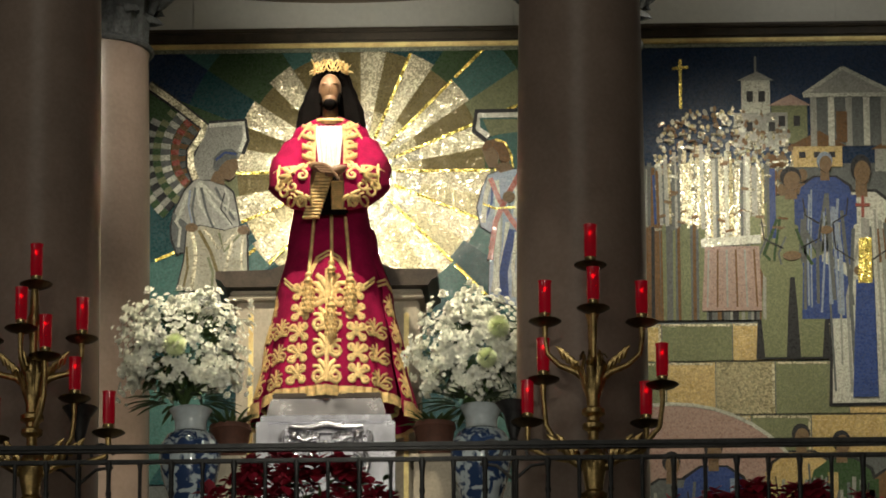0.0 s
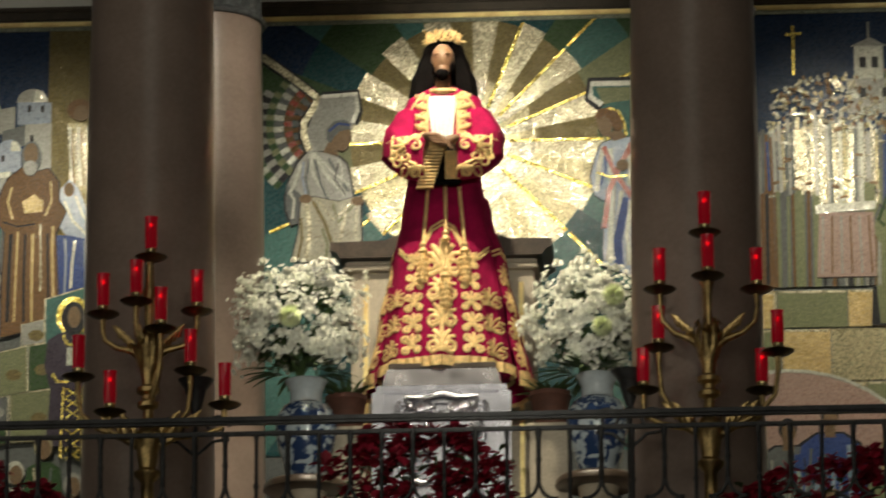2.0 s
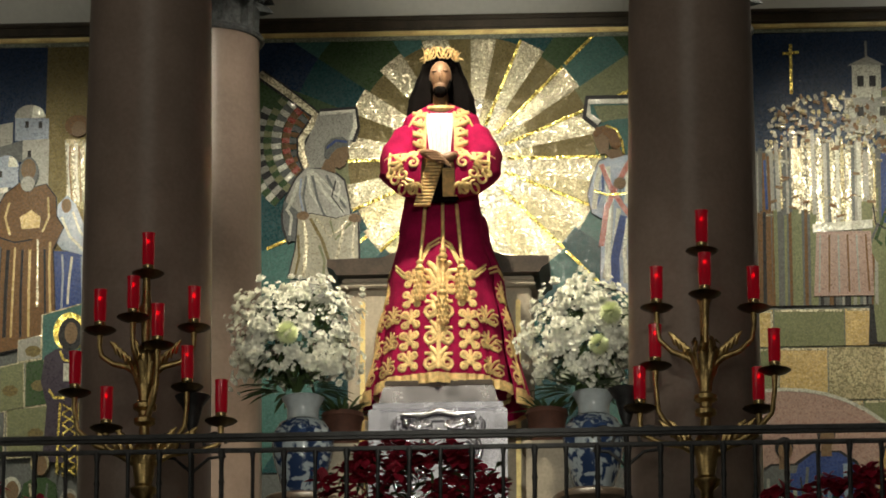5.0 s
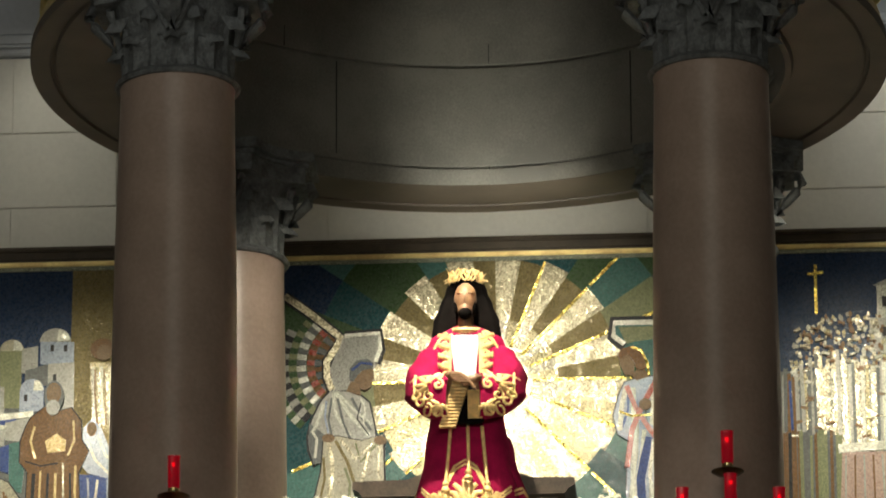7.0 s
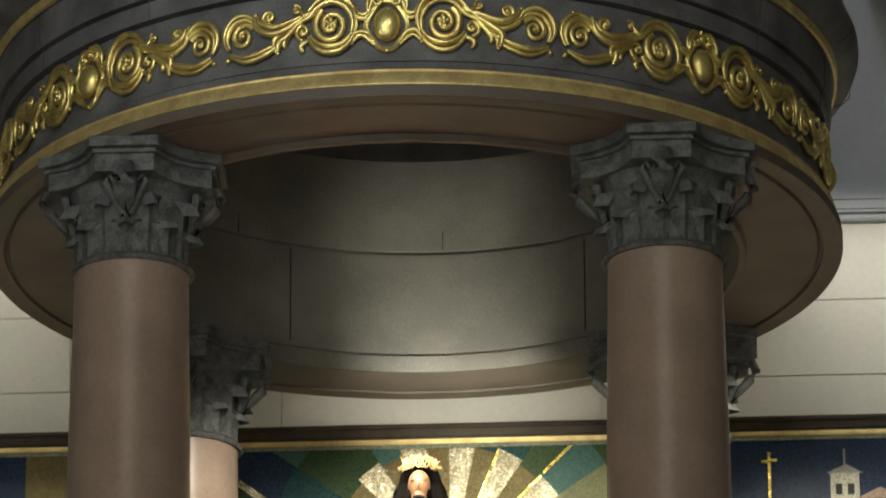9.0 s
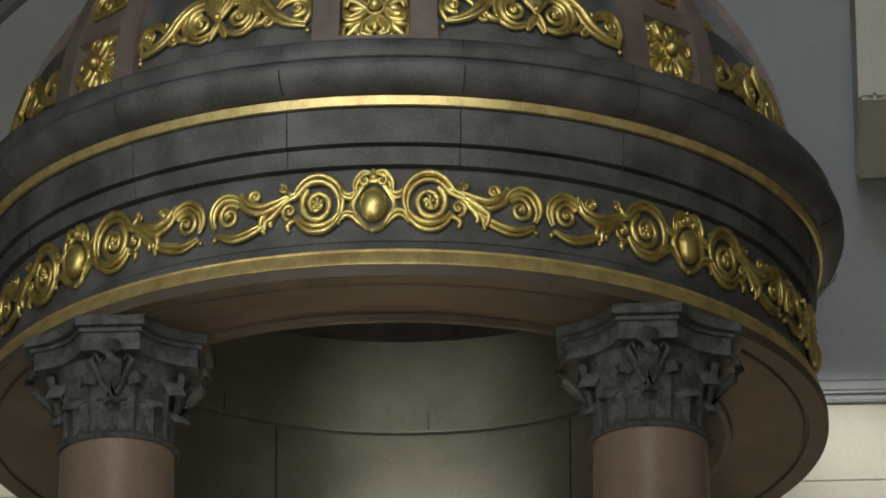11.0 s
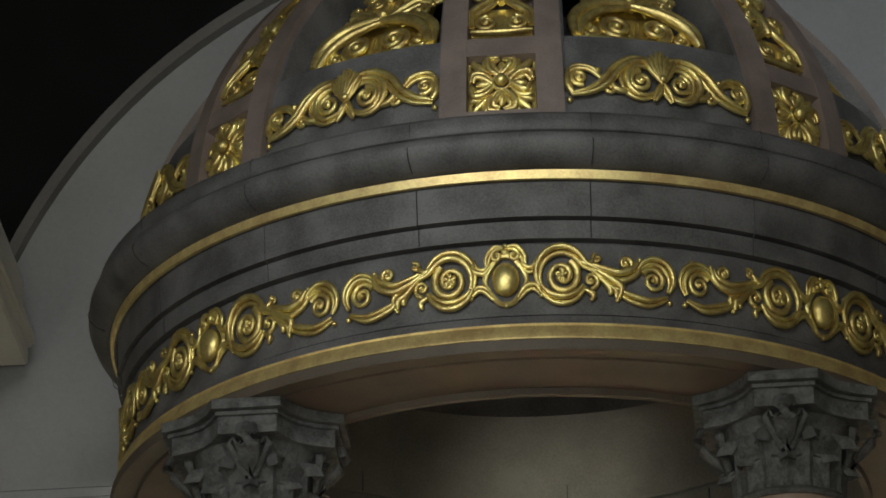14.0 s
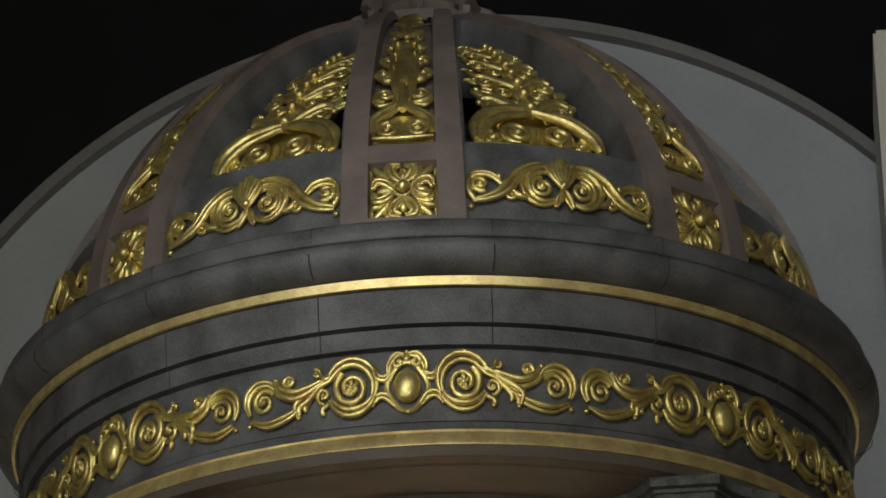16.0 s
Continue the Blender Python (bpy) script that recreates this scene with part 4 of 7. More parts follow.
for k in range(32):
    pale = k % 2 == 1
    a0, a1 = (11.25 * k - 0.4, 11.25 * (k + 1) + 0.4) if pale else (11.25 * k + 0.4, 11.25 * (k + 1) - 0.4)
    low = math.sin(radians((a0 + a1) / 2)) < -0.25
    tones = ["silver" if pale or low else "straw", "cream" if pale else ("straw" if low else "olive")]
    tones += [SKY[0][(k * 5 + k // 6) % 6] if not low else ("sea" if pale else "teal"), SKY[1][(k * 5 + 2 + k // 5) % 6] if not low else ("teal" if pale else "sea")]
    for j, c in enumerate(tones):
        poly = sector(RINGS[j], RINGS[j + 1] + (0.03 if pale and j == 1 else 0.0), a0, a1)
        if len(poly) > 2:
            slab("ray", poly, c, mosaic_wall, 0.006 + 0.002 * pale + (0.001 if j == 1 else 0))
for m in range(16):  # gold fillets along the pale rays
    a = 22.5 * m
    if m in (0, 1, 2, 3, 8, 9, 10, 11, 14, 15):
        ray_line(a, 0.2, 0.72, 0.016)
    if m in (0, 1, 2, 14):
        ray_line(a, 0.74, 1.0, 0.018)
ray_line(203.0, 1.0, 1.24, 0.018)
ray_line(216.0, 0.72, 0.84, 0.018)
# winged robed shapes at both sides of the sun, drawn on a cartoon grid of about 1.5 mm
FIELD = [PX0, PX1, PZ0, PZ1]  # the panel that the shapes are cut to


def cartoon(x0, z0, du, dv):
    def pts(*uv):
        return [(x0 + u * du, z0 - v * dv) for u, v in uv]
    return pts


def shape(name, poly, colour, front):
    poly = clip(poly, *FIELD)
    if len(poly) > 2:
        slab(name, poly, colour, mosaic_wall, front)


def lines(name, grid, du, front, *runs):
    """Strokes: colour, width in grid units, then points."""
    for colour, width, *uv in runs:
        shape(name, stripe(grid(*uv), width * du), colour, front)


L = cartoon(-1.366, 11.781, 0.001486, 0.001566)
LU = 0.0015
for j, (r, n, col, alt, size) in enumerate(((120, 11, "slate", "brown", 44), (163, 15, "red", "brown", 30), (196, 17, "white", "slate", 38), (232, 19, "green", "moss", 30), (262, 21, "stone_grey", "ink", 36), (300, 23, "white", "green", 30))):
    for k in range(n):
        a = radians(128 + 100 * k / (n - 1))
        if r > 240 and k < 0.22 * n:
            continue
        c, d = math.cos(a), math.sin(a)
        p, q = (410 + (r - 18) * c, 370 - (r - 18) * d), (410 + (r - 18 + size) * c, 370 - (r - 18 + size) * d)
        if q[0] > 4:
            shape("feather", stripe(L(p, q), (2.1 * r * 0.76 / n) * LU * 1.1), col if k % 2 else alt, 0.015 + 0.0004 * j)
WING = ((150, 112), (230, 168), (300, 222), (362, 272), (345, 312), (310, 362), (312, 420), (330, 468))
lines("wing_edge", L, LU, 0.019, ("ink", 40, *WING))
lines("wing_edge", L, LU, 0.023, ("cream", 25, *WING))
shape("halo", L((372, 268), (512, 256), (516, 322), (500, 370), (470, 420), (390, 470), (335, 470), (322, 390)), "stone_grey", 0.0195)
lines("halo_edge", L, LU, 0.021, ("ink", 26, (378, 262), (514, 254), (518, 322), (500, 372)))
lines("halo_edge", L, LU, 0.024, ("white", 15, (378, 268), (508, 260), (512, 320), (494, 368)))
ROBE = ((328, 470), (385, 476), (440, 495), (470, 520), (488, 600), (496, 655), (430, 662), (335, 652), (300, 720), (268, 745), (246, 690), (242, 640), (256, 580), (290, 512))
shape("outline", L(*[(380 + (u - 380) * 1.06, 610 + (v - 610) * 1.06) for u, v in ROBE]), "ink", 0.020)
shape("garment", L(*ROBE), "stone_grey", 0.025)
shape("garment", L((246, 590), (300, 632), (322, 650), (300, 690), (290, 740), (262, 742), (242, 670)), "slate", 0.026)
lines("fold", L, LU, 0.028, ("white", 12, (335, 480), (345, 560), (400, 640)), ("white", 14, (345, 478), (395, 560), (470, 640)), ("white", 9, (360, 490), (430, 560), (480, 600)), ("slate", 9, (352, 500), (372, 590), (400, 652)), ("slate", 10, (405, 500), (440, 570), (478, 622)),
      ("slate", 8, (330, 500), (318, 580), (330, 640)), ("white", 12, (300, 520), (280, 580), (262, 620)), ("white", 10, (255, 620), (275, 650), (268, 720)), ("white", 8, (440, 505), (455, 540), (450, 600)))
lines("fold", L, LU, 0.029, ("pale_blue", 8, (310, 510), (305, 570), (318, 630)), ("ink", 5, (440, 520), (425, 580), (470, 640)))
CLOTH = ((300, 662), (350, 642), (440, 662), (522, 640), (528, 872), (415, 886), (340, 882), (268, 870), (292, 770))
shape("outline", L(*[(395 + (u - 395) * 1.05, 765 + (v - 765) * 1.03) for u, v in CLOTH]), "ink", 0.0305)
shape("cloth", L(*CLOTH), "linen", 0.033)
lines("fold", L, LU, 0.036, ("cream", 14, (320, 665), (335, 760), (320, 875)), ("olive", 12, (345, 660), (390, 740), (430, 860)), ("cream", 10, (365, 655), (420, 730), (500, 660)), ("moss", 9, (420, 670), (440, 740), (510, 665)), ("cream", 11, (470, 700), (450, 790), (425, 875)),
      ("olive", 9, (300, 720), (305, 800), (290, 868)), ("moss", 10, (380, 760), (400, 820), (395, 880)), ("cream", 8, (510, 670), (505, 770), (515, 870)))
shape("garment", L((272, 886), (425, 892), (445, 1010), (270, 1010)), "stone_grey", 0.026)
lines("fold", L, LU, 0.029, ("white", 12, (300, 890), (305, 1000)), ("slate", 9, (330, 890), (335, 1000)), ("white", 12, (365, 890), (372, 1000)), ("white", 10, (405, 895), (420, 1000)))
shape("neck", L((402, 440), (440, 440), (438, 492), (384, 476)), "skin", 0.029)
shape("head", L((412, 420), (470, 385), (486, 398), (490, 428), (482, 440), (476, 462), (455, 476), (418, 458)), "skin", 0.031)
shape("hair", L((396, 430), (398, 390), (425, 362), (465, 358), (488, 375), (485, 392), (445, 400), (425, 420), (412, 440)), "slate", 0.034)
lines("hair", L, LU, 0.0365, ("blue", 9, (405, 400), (440, 372), (482, 378)))
for u, v in ((318, 650), (512, 662)):
    shape("hand_shape", oval(*L((u, v))[0], 0.036, 0.026, 10), "skin", 0.0375)

R = cartoon(0.0835, 11.781, 0.001364, 0.001437)
RU = 0.0014
shape("halo", R((445, 255), (640, 250), (640, 500), (590, 480), (500, 380), (440, 322)), "sea", 0.0195)
shape("halo", R((470, 280), (640, 280), (640, 330), (540, 340), (500, 350)), "moss", 0.0205)
lines("halo_edge", R, RU, 0.021, ("ink", 34, (640, 254), (444, 254), (440, 322), (492, 362)))
lines("halo_edge", R, RU, 0.024, ("white", 21, (640, 264), (453, 264), (450, 318), (494, 350)))
BODY = ((492, 508), (545, 490), (660, 480), (660, 1060), (492, 1000), (496, 850), (505, 742), (462, 716), (446, 640), (468, 560))
shape("outline", R(*[(560 + (u - 560) * 1.05, 760 + (v - 760) * 1.02) for u, v in BODY]), "ink", 0.021)
shape("garment", R(*BODY), "pale_blue", 0.025)
lines("fold", R, RU, 0.029, ("white", 20, (500, 520), (480, 600), (470, 700)), ("white", 22, (525, 530), (530, 640), (520, 980)), ("white", 18, (570, 700), (560, 800), (520, 990)), ("white", 16, (600, 520), (608, 600), (600, 680)), ("blue", 9, (508, 540), (505, 620), (480, 690)),
      ("stone_grey", 12, (545, 640), (538, 800), (505, 980)), ("blue", 34, (592, 730), (568, 820), (552, 900), (556, 1010)), ("stone_grey", 12, (620, 720), (596, 820), (590, 1000)), ("white", 14, (606, 740), (590, 880), (604, 1000)), ("slate", 9, (585, 560), (575, 640), (590, 700)))
lines("stole", R, RU, 0.0325, ("red", 20, (500, 522), (540, 620), (585, 690), (625, 745)), ("red", 22, (620, 505), (565, 600), (520, 700), (498, 850)))
lines("gold_line", R, RU, 0.035, ("gold", 8, (470, 625), (520, 645), (600, 640)), ("gold", 9, (520, 366), (562, 378), (586, 430), (592, 480)))
shape("hand_shape", oval(0.868, 10.92, 0.036, 0.034, 10), "skin", 0.0375)
shape("neck", R((508, 468), (575, 452), (592, 486), (540, 500)), "skin", 0.028)
shape("head", R((470, 410), (508, 392), (535, 430), (528, 478), (496, 480), (480, 448)), "skin", 0.031)
shape("hair", R((466, 400), (480, 372), (530, 360), (570, 392), (582, 448), (562, 462), (540, 452), (532, 420), (508, 396), (474, 412)), "brown", 0.034)

# right-hand panel: night sky, town, robed group, ochre masonry
def house(x, z, w, h, colour, roof=None, windows=2):
    slab("facade", [(x, z), (x + w, z), (x + w, z + h), (x, z + h)], colour, mosaic_wall, 0.012)
    if roof == "dome":
        slab("dome_shape", oval(x + w / 2, z + h, w / 2, w * 0.42, 10, 0, 180), "white", mosaic_wall, 0.014)
    elif roof:
        slab("roof_shape", [(x - 0.02, z + h), (x + w + 0.02, z + h), (x + w * 0.55, z + h + w * 0.32)], roof, mosaic_wall, 0.015)
    for k in range(windows):
        u = x + w * (k + 0.7) / (windows + 0.4)
        slab("opening", [(u - 0.018, z + h * 0.45), (u + 0.018, z + h * 0.45), (u + 0.018, z + h * 0.72), (u - 0.018, z + h * 0.72)], "ink", mosaic_wall, 0.017)


slab("sky", [(1.37, 11.1), (3.38, 11.1), (3.38, 11.789), (1.37, 11.789)], "deep_blue", mosaic_wall, 0.006)
slab("ground_shape", [(1.37, 10.1), (3.38, 10.1), (3.38, 11.1), (1.37, 11.1)], "slate", mosaic_wall, 0.006)
slab("cross_shape", stripe([(1.827, 11.43), (1.827, 11.72)], 0.017), "gold", mosaic_wall, 0.014)
slab("cross_shape", stripe([(1.782, 11.665), (1.872, 11.672)], 0.017), "gold", mosaic_wall, 0.0145)
house(2.165, 11.36, 0.16, 0.23, "white", "stone_grey", 2)
slab("spire", stripe([(2.245, 11.6), (2.245, 11.73)], 0.012), "stone_grey", mosaic_wall, 0.014)
house(2.12, 11.2, 0.3, 0.2, "stone_grey", None, 2)
house(2.33, 11.22, 0.2, 0.22, "moss", "pink", 2)
house(2.44, 11.08, 0.28, 0.12, "ochre", "brown", 3)
slab("temple_wall", [(2.55, 11.2), (2.98, 11.2), (2.98, 11.5), (2.55, 11.5)], "slate", mosaic_wall, 0.012)
slab("pediment", [(2.51, 11.5), (3.02, 11.5), (2.73, 11.65)], "stone_grey", mosaic_wall, 0.018)
for a, b in (((2.51, 11.5), (2.73, 11.655)), ((2.73, 11.655), (3.02, 11.5)), ((2.51, 11.497), (3.02, 11.497))):
    slab("pediment_edge", stripe([a, b], 0.022), "white", mosaic_wall, 0.02)
for k in range(5):
    slab("pillar_shape", stripe([(2.565 + 0.098 * k, 11.2), (2.565 + 0.098 * k, 11.49)], 0.035), "white" if k % 2 else "stone_grey", mosaic_wall, 0.017)
slab("opening", [(2.69, 11.22), (2.75, 11.22), (2.75, 11.4), (2.69, 11.4)], "brown", mosaic_wall, 0.02)
house(2.9, 11.05, 0.3, 0.13, "stone_grey", "brown", 2)
house(3.05, 11.2, 0.3, 0.3, "slate", "pink", 2)
rng = random.Random(5)
for k in range(560):  # crowd seen as many small pale and brown shapes
    x, z = rng.uniform(1.68, 2.45), rng.uniform(10.95, 11.43)
    if (x - 2.07) ** 2 / 0.17 + (z - 11.1) ** 2 / 0.13 < 1:
        slab("crowd_shape", oval(x, z, rng.uniform(0.007, 0.014), rng.uniform(0.009, 0.02), 6), rng.choice(("silver", "silver", "skin", "stone_grey", "brown", "white", "straw")), mosaic_wall, 0.014 + 0.004 * rng.random())
for k in range(44):  # standing crowd: narrow hanging folds, dark robes below pale surplices
    x = 1.63 + 0.0165 * k
    hi = 11.06 + 0.12 * math.sin(math.pi * k / 43) + rng.uniform(-0.05, 0.05)
    mid = (10.74 if x < 1.95 else 10.66) + rng.uniform(-0.02, 0.02)
    pale = rng.choice(("silver", "white", "silver", "stone_grey", "cream", "straw", "slate") if 1.74 < x < 2.3 else ("stone_grey", "blue", "brown", "slate"))
    slab("fold", stripe([(x, mid), (x + rng.uniform(-0.01, 0.01), hi)], rng.uniform(0.012, 0.026)), pale, mosaic_wall, 0.021 + 0.0008 * (k % 5))
    slab("fold", stripe([(x, 10.2), (x + rng.uniform(-0.006, 0.006), mid)], rng.uniform(0.014, 0.024)), rng.choice(("brown", "slate", "moss", "ink", "slate", "stone_grey")), mosaic_wall, 0.018 + 0.0008 * (k % 5))
for k in range(60):  # heads above and short bright dashes across the folds
    x, z = rng.uniform(1.7, 2.42), rng.uniform(10.7, 11.35)
    slab("crowd_shape", stripe([(x - rng.uniform(0.012, 0.03), z), (x + rng.uniform(0.012, 0.03), z + rng.uniform(-0.015, 0.015))], rng.uniform(0.008, 0.018)), rng.choice(("silver", "white", "silver", "skin", "brown")), mosaic_wall, 0.028)
slab("robe_shape", [(1.93, 10.25), (2.26, 10.25), (2.25, 10.62), (1.95, 10.62)], "pink", mosaic_wall, 0.03)
for j in range(6):
    slab("fold", stripe([(1.96 + 0.055 * j, 10.27), (1.97 + 0.05 * j, 10.6)], 0.01), "brown" if j % 2 else "stone_grey", mosaic_wall, 0.033)
slab("lace_shape", stripe([(1.93, 10.64), (2.26, 10.66)], 0.05), "white", mosaic_wall, 0.032)
for j in range(14):
    x, z = 2.33 + 0.055 * (j % 4), 10.86 + 0.085 * (j // 4)
    slab("crowd_shape", oval(x, z, 0.03, 0.04, 9), "skin" if j % 2 else "brown", mosaic_wall, 0.02)
figure(mosaic_wall, 2.62, 10.2, 0.96, "blue", "pale_blue", "skin", "pale_blue", 0.34)
figure(mosaic_wall, 2.43, 9.985, 1.09, "moss", "green", "skin", "ink", 0.40, trousers="moss")
figure(mosaic_wall, 2.82, 9.72, 1.42, "white", "stone_grey", "skin", "ink", 0.30)
slab("tunic_shape", [(2.75, 9.75), (2.89, 9.75), (2.88, 10.42), (2.78, 10.42)], "blue", mosaic_wall, 0.034)
slab("gold_shape", [(2.79, 10.4), (2.87, 10.4), (2.87, 10.66), (2.8, 10.66)], "gold", mosaic_wall, 0.036)
slab("cross_shape", stripe([(2.825, 10.78), (2.825, 10.9)], 0.016), "red", mosaic_wall, 0.036)
slab("cross_shape", stripe([(2.785, 10.85), (2.865, 10.85)], 0.016), "red", mosaic_wall, 0.0365)
figure(mosaic_wall, 3.12, 9.75, 1.3, "brown", "ochre", "skin", "ink", 0.32)
# masonry blocks
row_z = (10.185, 9.965, 9.66, 9.42)
for r in range(3):
    x = 1.37 + 0.1 * r
    while x < 3.3:
        w = rng.uniform(0.24, 0.46)
        c = rng.choice(("ochre", "ochre", "ochre", "ochre", "straw", "olive", "moss"))
        a, b = row_z[r + 1] + 0.006, row_z[r] - 0.004
        x1 = min(3.38, x + w)
        slab("stone_shape", [(x, a), (x1 - 0.006, a), (x1 - 0.006, b), (x, b)], c, mosaic_wall, 0.009)
        if rng.random() < 0.6:
            slab("stone_edge", stripe([(x + 0.01, b - 0.006), (x1 - 0.015, b - 0.01)], 0.012), "cream", mosaic_wall, 0.012)
        if rng.random() < 0.6:
            slab("stone_edge", stripe([(x1 - 0.014, b - 0.01), (x1 - 0.014, a + 0.08 * rng.random())], 0.013), "cream", mosaic_wall, 0.0125)
        if rng.random() < 0.6:
            slab("stone_patch", oval(x + w * rng.uniform(0.3, 0.7), (a + b) / 2, w * 0.22, 0.06, 6, 20), rng.choice(("moss", "straw", "olive", "stone_grey")), mosaic_wall, 0.0112)
        x = x1
slab("arch_shape", oval(1.75, 9.1, 0.75, 0.62, 20, 0, 180), "pink", mosaic_wall, 0.015)
slab("arch_edge", stripe(oval(1.75, 9.1, 0.755, 0.625, 20, 0, 180), 0.02), "white", mosaic_wall, 0.018)
slab("ground_shape", [(1.37, 7.6), (3.38, 7.6), (3.38, 9.1), (1.37, 9.1)], "moss", mosaic_wall, 0.008)
for x, z, c in ((1.75, 8.75, "slate"), (1.98, 8.82, "blue"), (2.46, 8.9, "ochre"), (2.68, 8.86, "green"), (3.0, 8.8, "brown")):
    figure(mosaic_wall, x, z - 0.35, 1.05, c, "pale_blue" if c == "blue" else "stone_grey", "skin", "ink", 0.36)

# left-hand panel: night sky, domed town, robed group, mossy blocks
FIELD[:] = [-3.38, -1.37, 7.6, 11.789]
slab("sky", [(-3.38, 11.0), (-1.9, 11.0), (-1.9, 11.789), (-3.38, 11.789)], "deep_blue", mosaic_wall, 0.006)
slab("tree_shape", [(-2.36, 10.0), (-1.75, 10.0), (-1.75, 11.789), (-2.34, 11.789)], "olive", mosaic_wall, 0.009)
slab("ground_shape", [(-3.38, 7.6), (-1.37, 7.6), (-1.37, 11.0), (-3.38, 11.0)], "slate", mosaic_wall, 0.005)
A = cartoon(-3.0190, 11.7974, 0.001398, 0.001447)
AU = 0.00142


def disc(grid, u, v, ru, rv, du, n=14, a0=0.0, a1=360.0):
    return oval(*grid((u, v))[0], ru * du, rv * du * 1.05, n, a0, a1)


for colour, front, *uv in (
        ("stone_grey", 0.011, (62, 300), (108, 300), (108, 92), (85, 55), (62, 95)), ("slate", 0.012, (62, 300), (80, 300), (80, 92), (62, 95)),
        ("slate", 0.012, (-60, 340), (30, 335), (30, 470), (-60, 470)), ("slate", 0.013, (30, 300), (150, 300), (150, 400), (30, 400)), ("stone_grey", 0.0135, (150, 330), (180, 330), (180, 390), (150, 390)),
        ("moss", 0.012, (185, 330), (285, 325), (285, 470), (185, 470)), ("stone_grey", 0.0125, (285, 322), (350, 310), (350, 420), (285, 420)), ("pale_blue", 0.013, (360, 292), (496, 298), (496, 385), (360, 385)),
        ("stone_grey", 0.0135, (392, 385), (498, 380), (498, 600), (392, 600)), ("slate", 0.014, (300, 410), (392, 385), (392, 470), (300, 480)), ("green", 0.014, (50, 460), (160, 455), (160, 590), (50, 590)),
        ("stone_grey", 0.0145, (160, 470), (218, 475), (218, 595), (160, 595)), ("moss", 0.013, (190, 400), (285, 420), (285, 560), (215, 560)), ("pale_blue", 0.0145, (280, 490), (376, 492), (376, 575), (280, 575)),
        ("blue", 0.014, (190, 600), (270, 590), (265, 640), (200, 632)), ("slate", 0.0145, (55, 640), (125, 646), (125, 725), (80, 725)), ("stone_grey", 0.015, (125, 645), (225, 640), (220, 712), (125, 712)),
        ("white", 0.016, (45, 618), (230, 630), (226, 646), (50, 640)), ("white", 0.016, (160, 588), (335, 574), (335, 596), (190, 612)), ("stone_grey", 0.015, (225, 620), (320, 600), (310, 700), (225, 690)),
        ("moss", 0.013, (-60, 700), (60, 690), (105, 760), (95, 880), (-60, 890)), ("pale_blue", 0.014, (0, 620), (20, 620), (110, 730), (100, 770)), ("pink", 0.0145, (20, 770), (70, 750), (75, 800), (40, 820)),
        ("blue", 0.016, (198, 722), (242, 708), (242, 825), (205, 812)), ("sea", 0.015, (240, 705), (315, 690), (295, 905), (245, 885)), ("slate", 0.014, (0, 880), (90, 870), (80, 1010), (0, 1010))):
    shape("house_shape", A(*uv), colour, front)
for u, v, ru, rv, colour in ((245, 328, 48, 44, "linen"), (420, 294, 62, 52, "stone_grey"), (330, 492, 48, 46, "pale_blue"), (130, 460, 42, 16, "stone_grey")):
    shape("dome_shape", disc(A, u, v, ru, rv, AU, 12, 0, 180), colour, 0.0152)
    shape("dome_shape", disc(A, u + ru * 0.3, v, ru * 0.62, rv * 0.9, AU, 10, 0, 100) + A((u + ru * 0.1, v)), "white", 0.0162)
for u, v in ((408, 320), (462, 322), (190, 512), (305, 520), (420, 440), (60, 520)):
    shape("opening", A((u - 7, v - 12), (u + 7, v - 12), (u + 7, v + 14), (u - 7, v + 14)), "ink", 0.0175)
# tall pale figure before the tree, woman in blue and white
shape("garment", A((562, 385), (700, 385), (700, 720), (600, 640), (575, 490)), "straw", 0.018)
for k in range(13):
    u = 565 + 9 * k
    lines("fold", A, AU, 0.021 + 0.0005 * (k % 3), (("silver", "white", "brown", "silver")[k % 4], 6 + 3 * (k % 2), (u, 390 + 12 * (k % 4)), (u + 8 - 4 * (k % 3), 500), (u + 12, 640)))
shape("hair", disc(A, 612, 330, 50, 42, AU), "brown", 0.02)
shape("head", disc(A, 618, 345, 30, 32, AU), "skin", 0.023)
shape("garment", A((520, 835), (700, 845), (700, 1200), (525, 1200)), "blue", 0.022)
shape("veil_shape", A((540, 650), (575, 612), (612, 650), (660, 770), (700, 870), (560, 832), (528, 790)), "pale_blue", 0.024)
lines("fold", A, AU, 0.027, ("white", 10, (555, 700), (590, 780), (660, 850)), ("white", 9, (600, 680), (630, 760), (690, 820)), ("pale_blue", 8, (560, 850), (565, 930), (560, 1100)), ("white", 9, (600, 860), (590, 950), (585, 1050)), ("pale_blue", 9, (640, 860), (642, 960), (650, 1100)))
shape("head", disc(A, 574, 655, 20, 28, AU), "skin", 0.029)
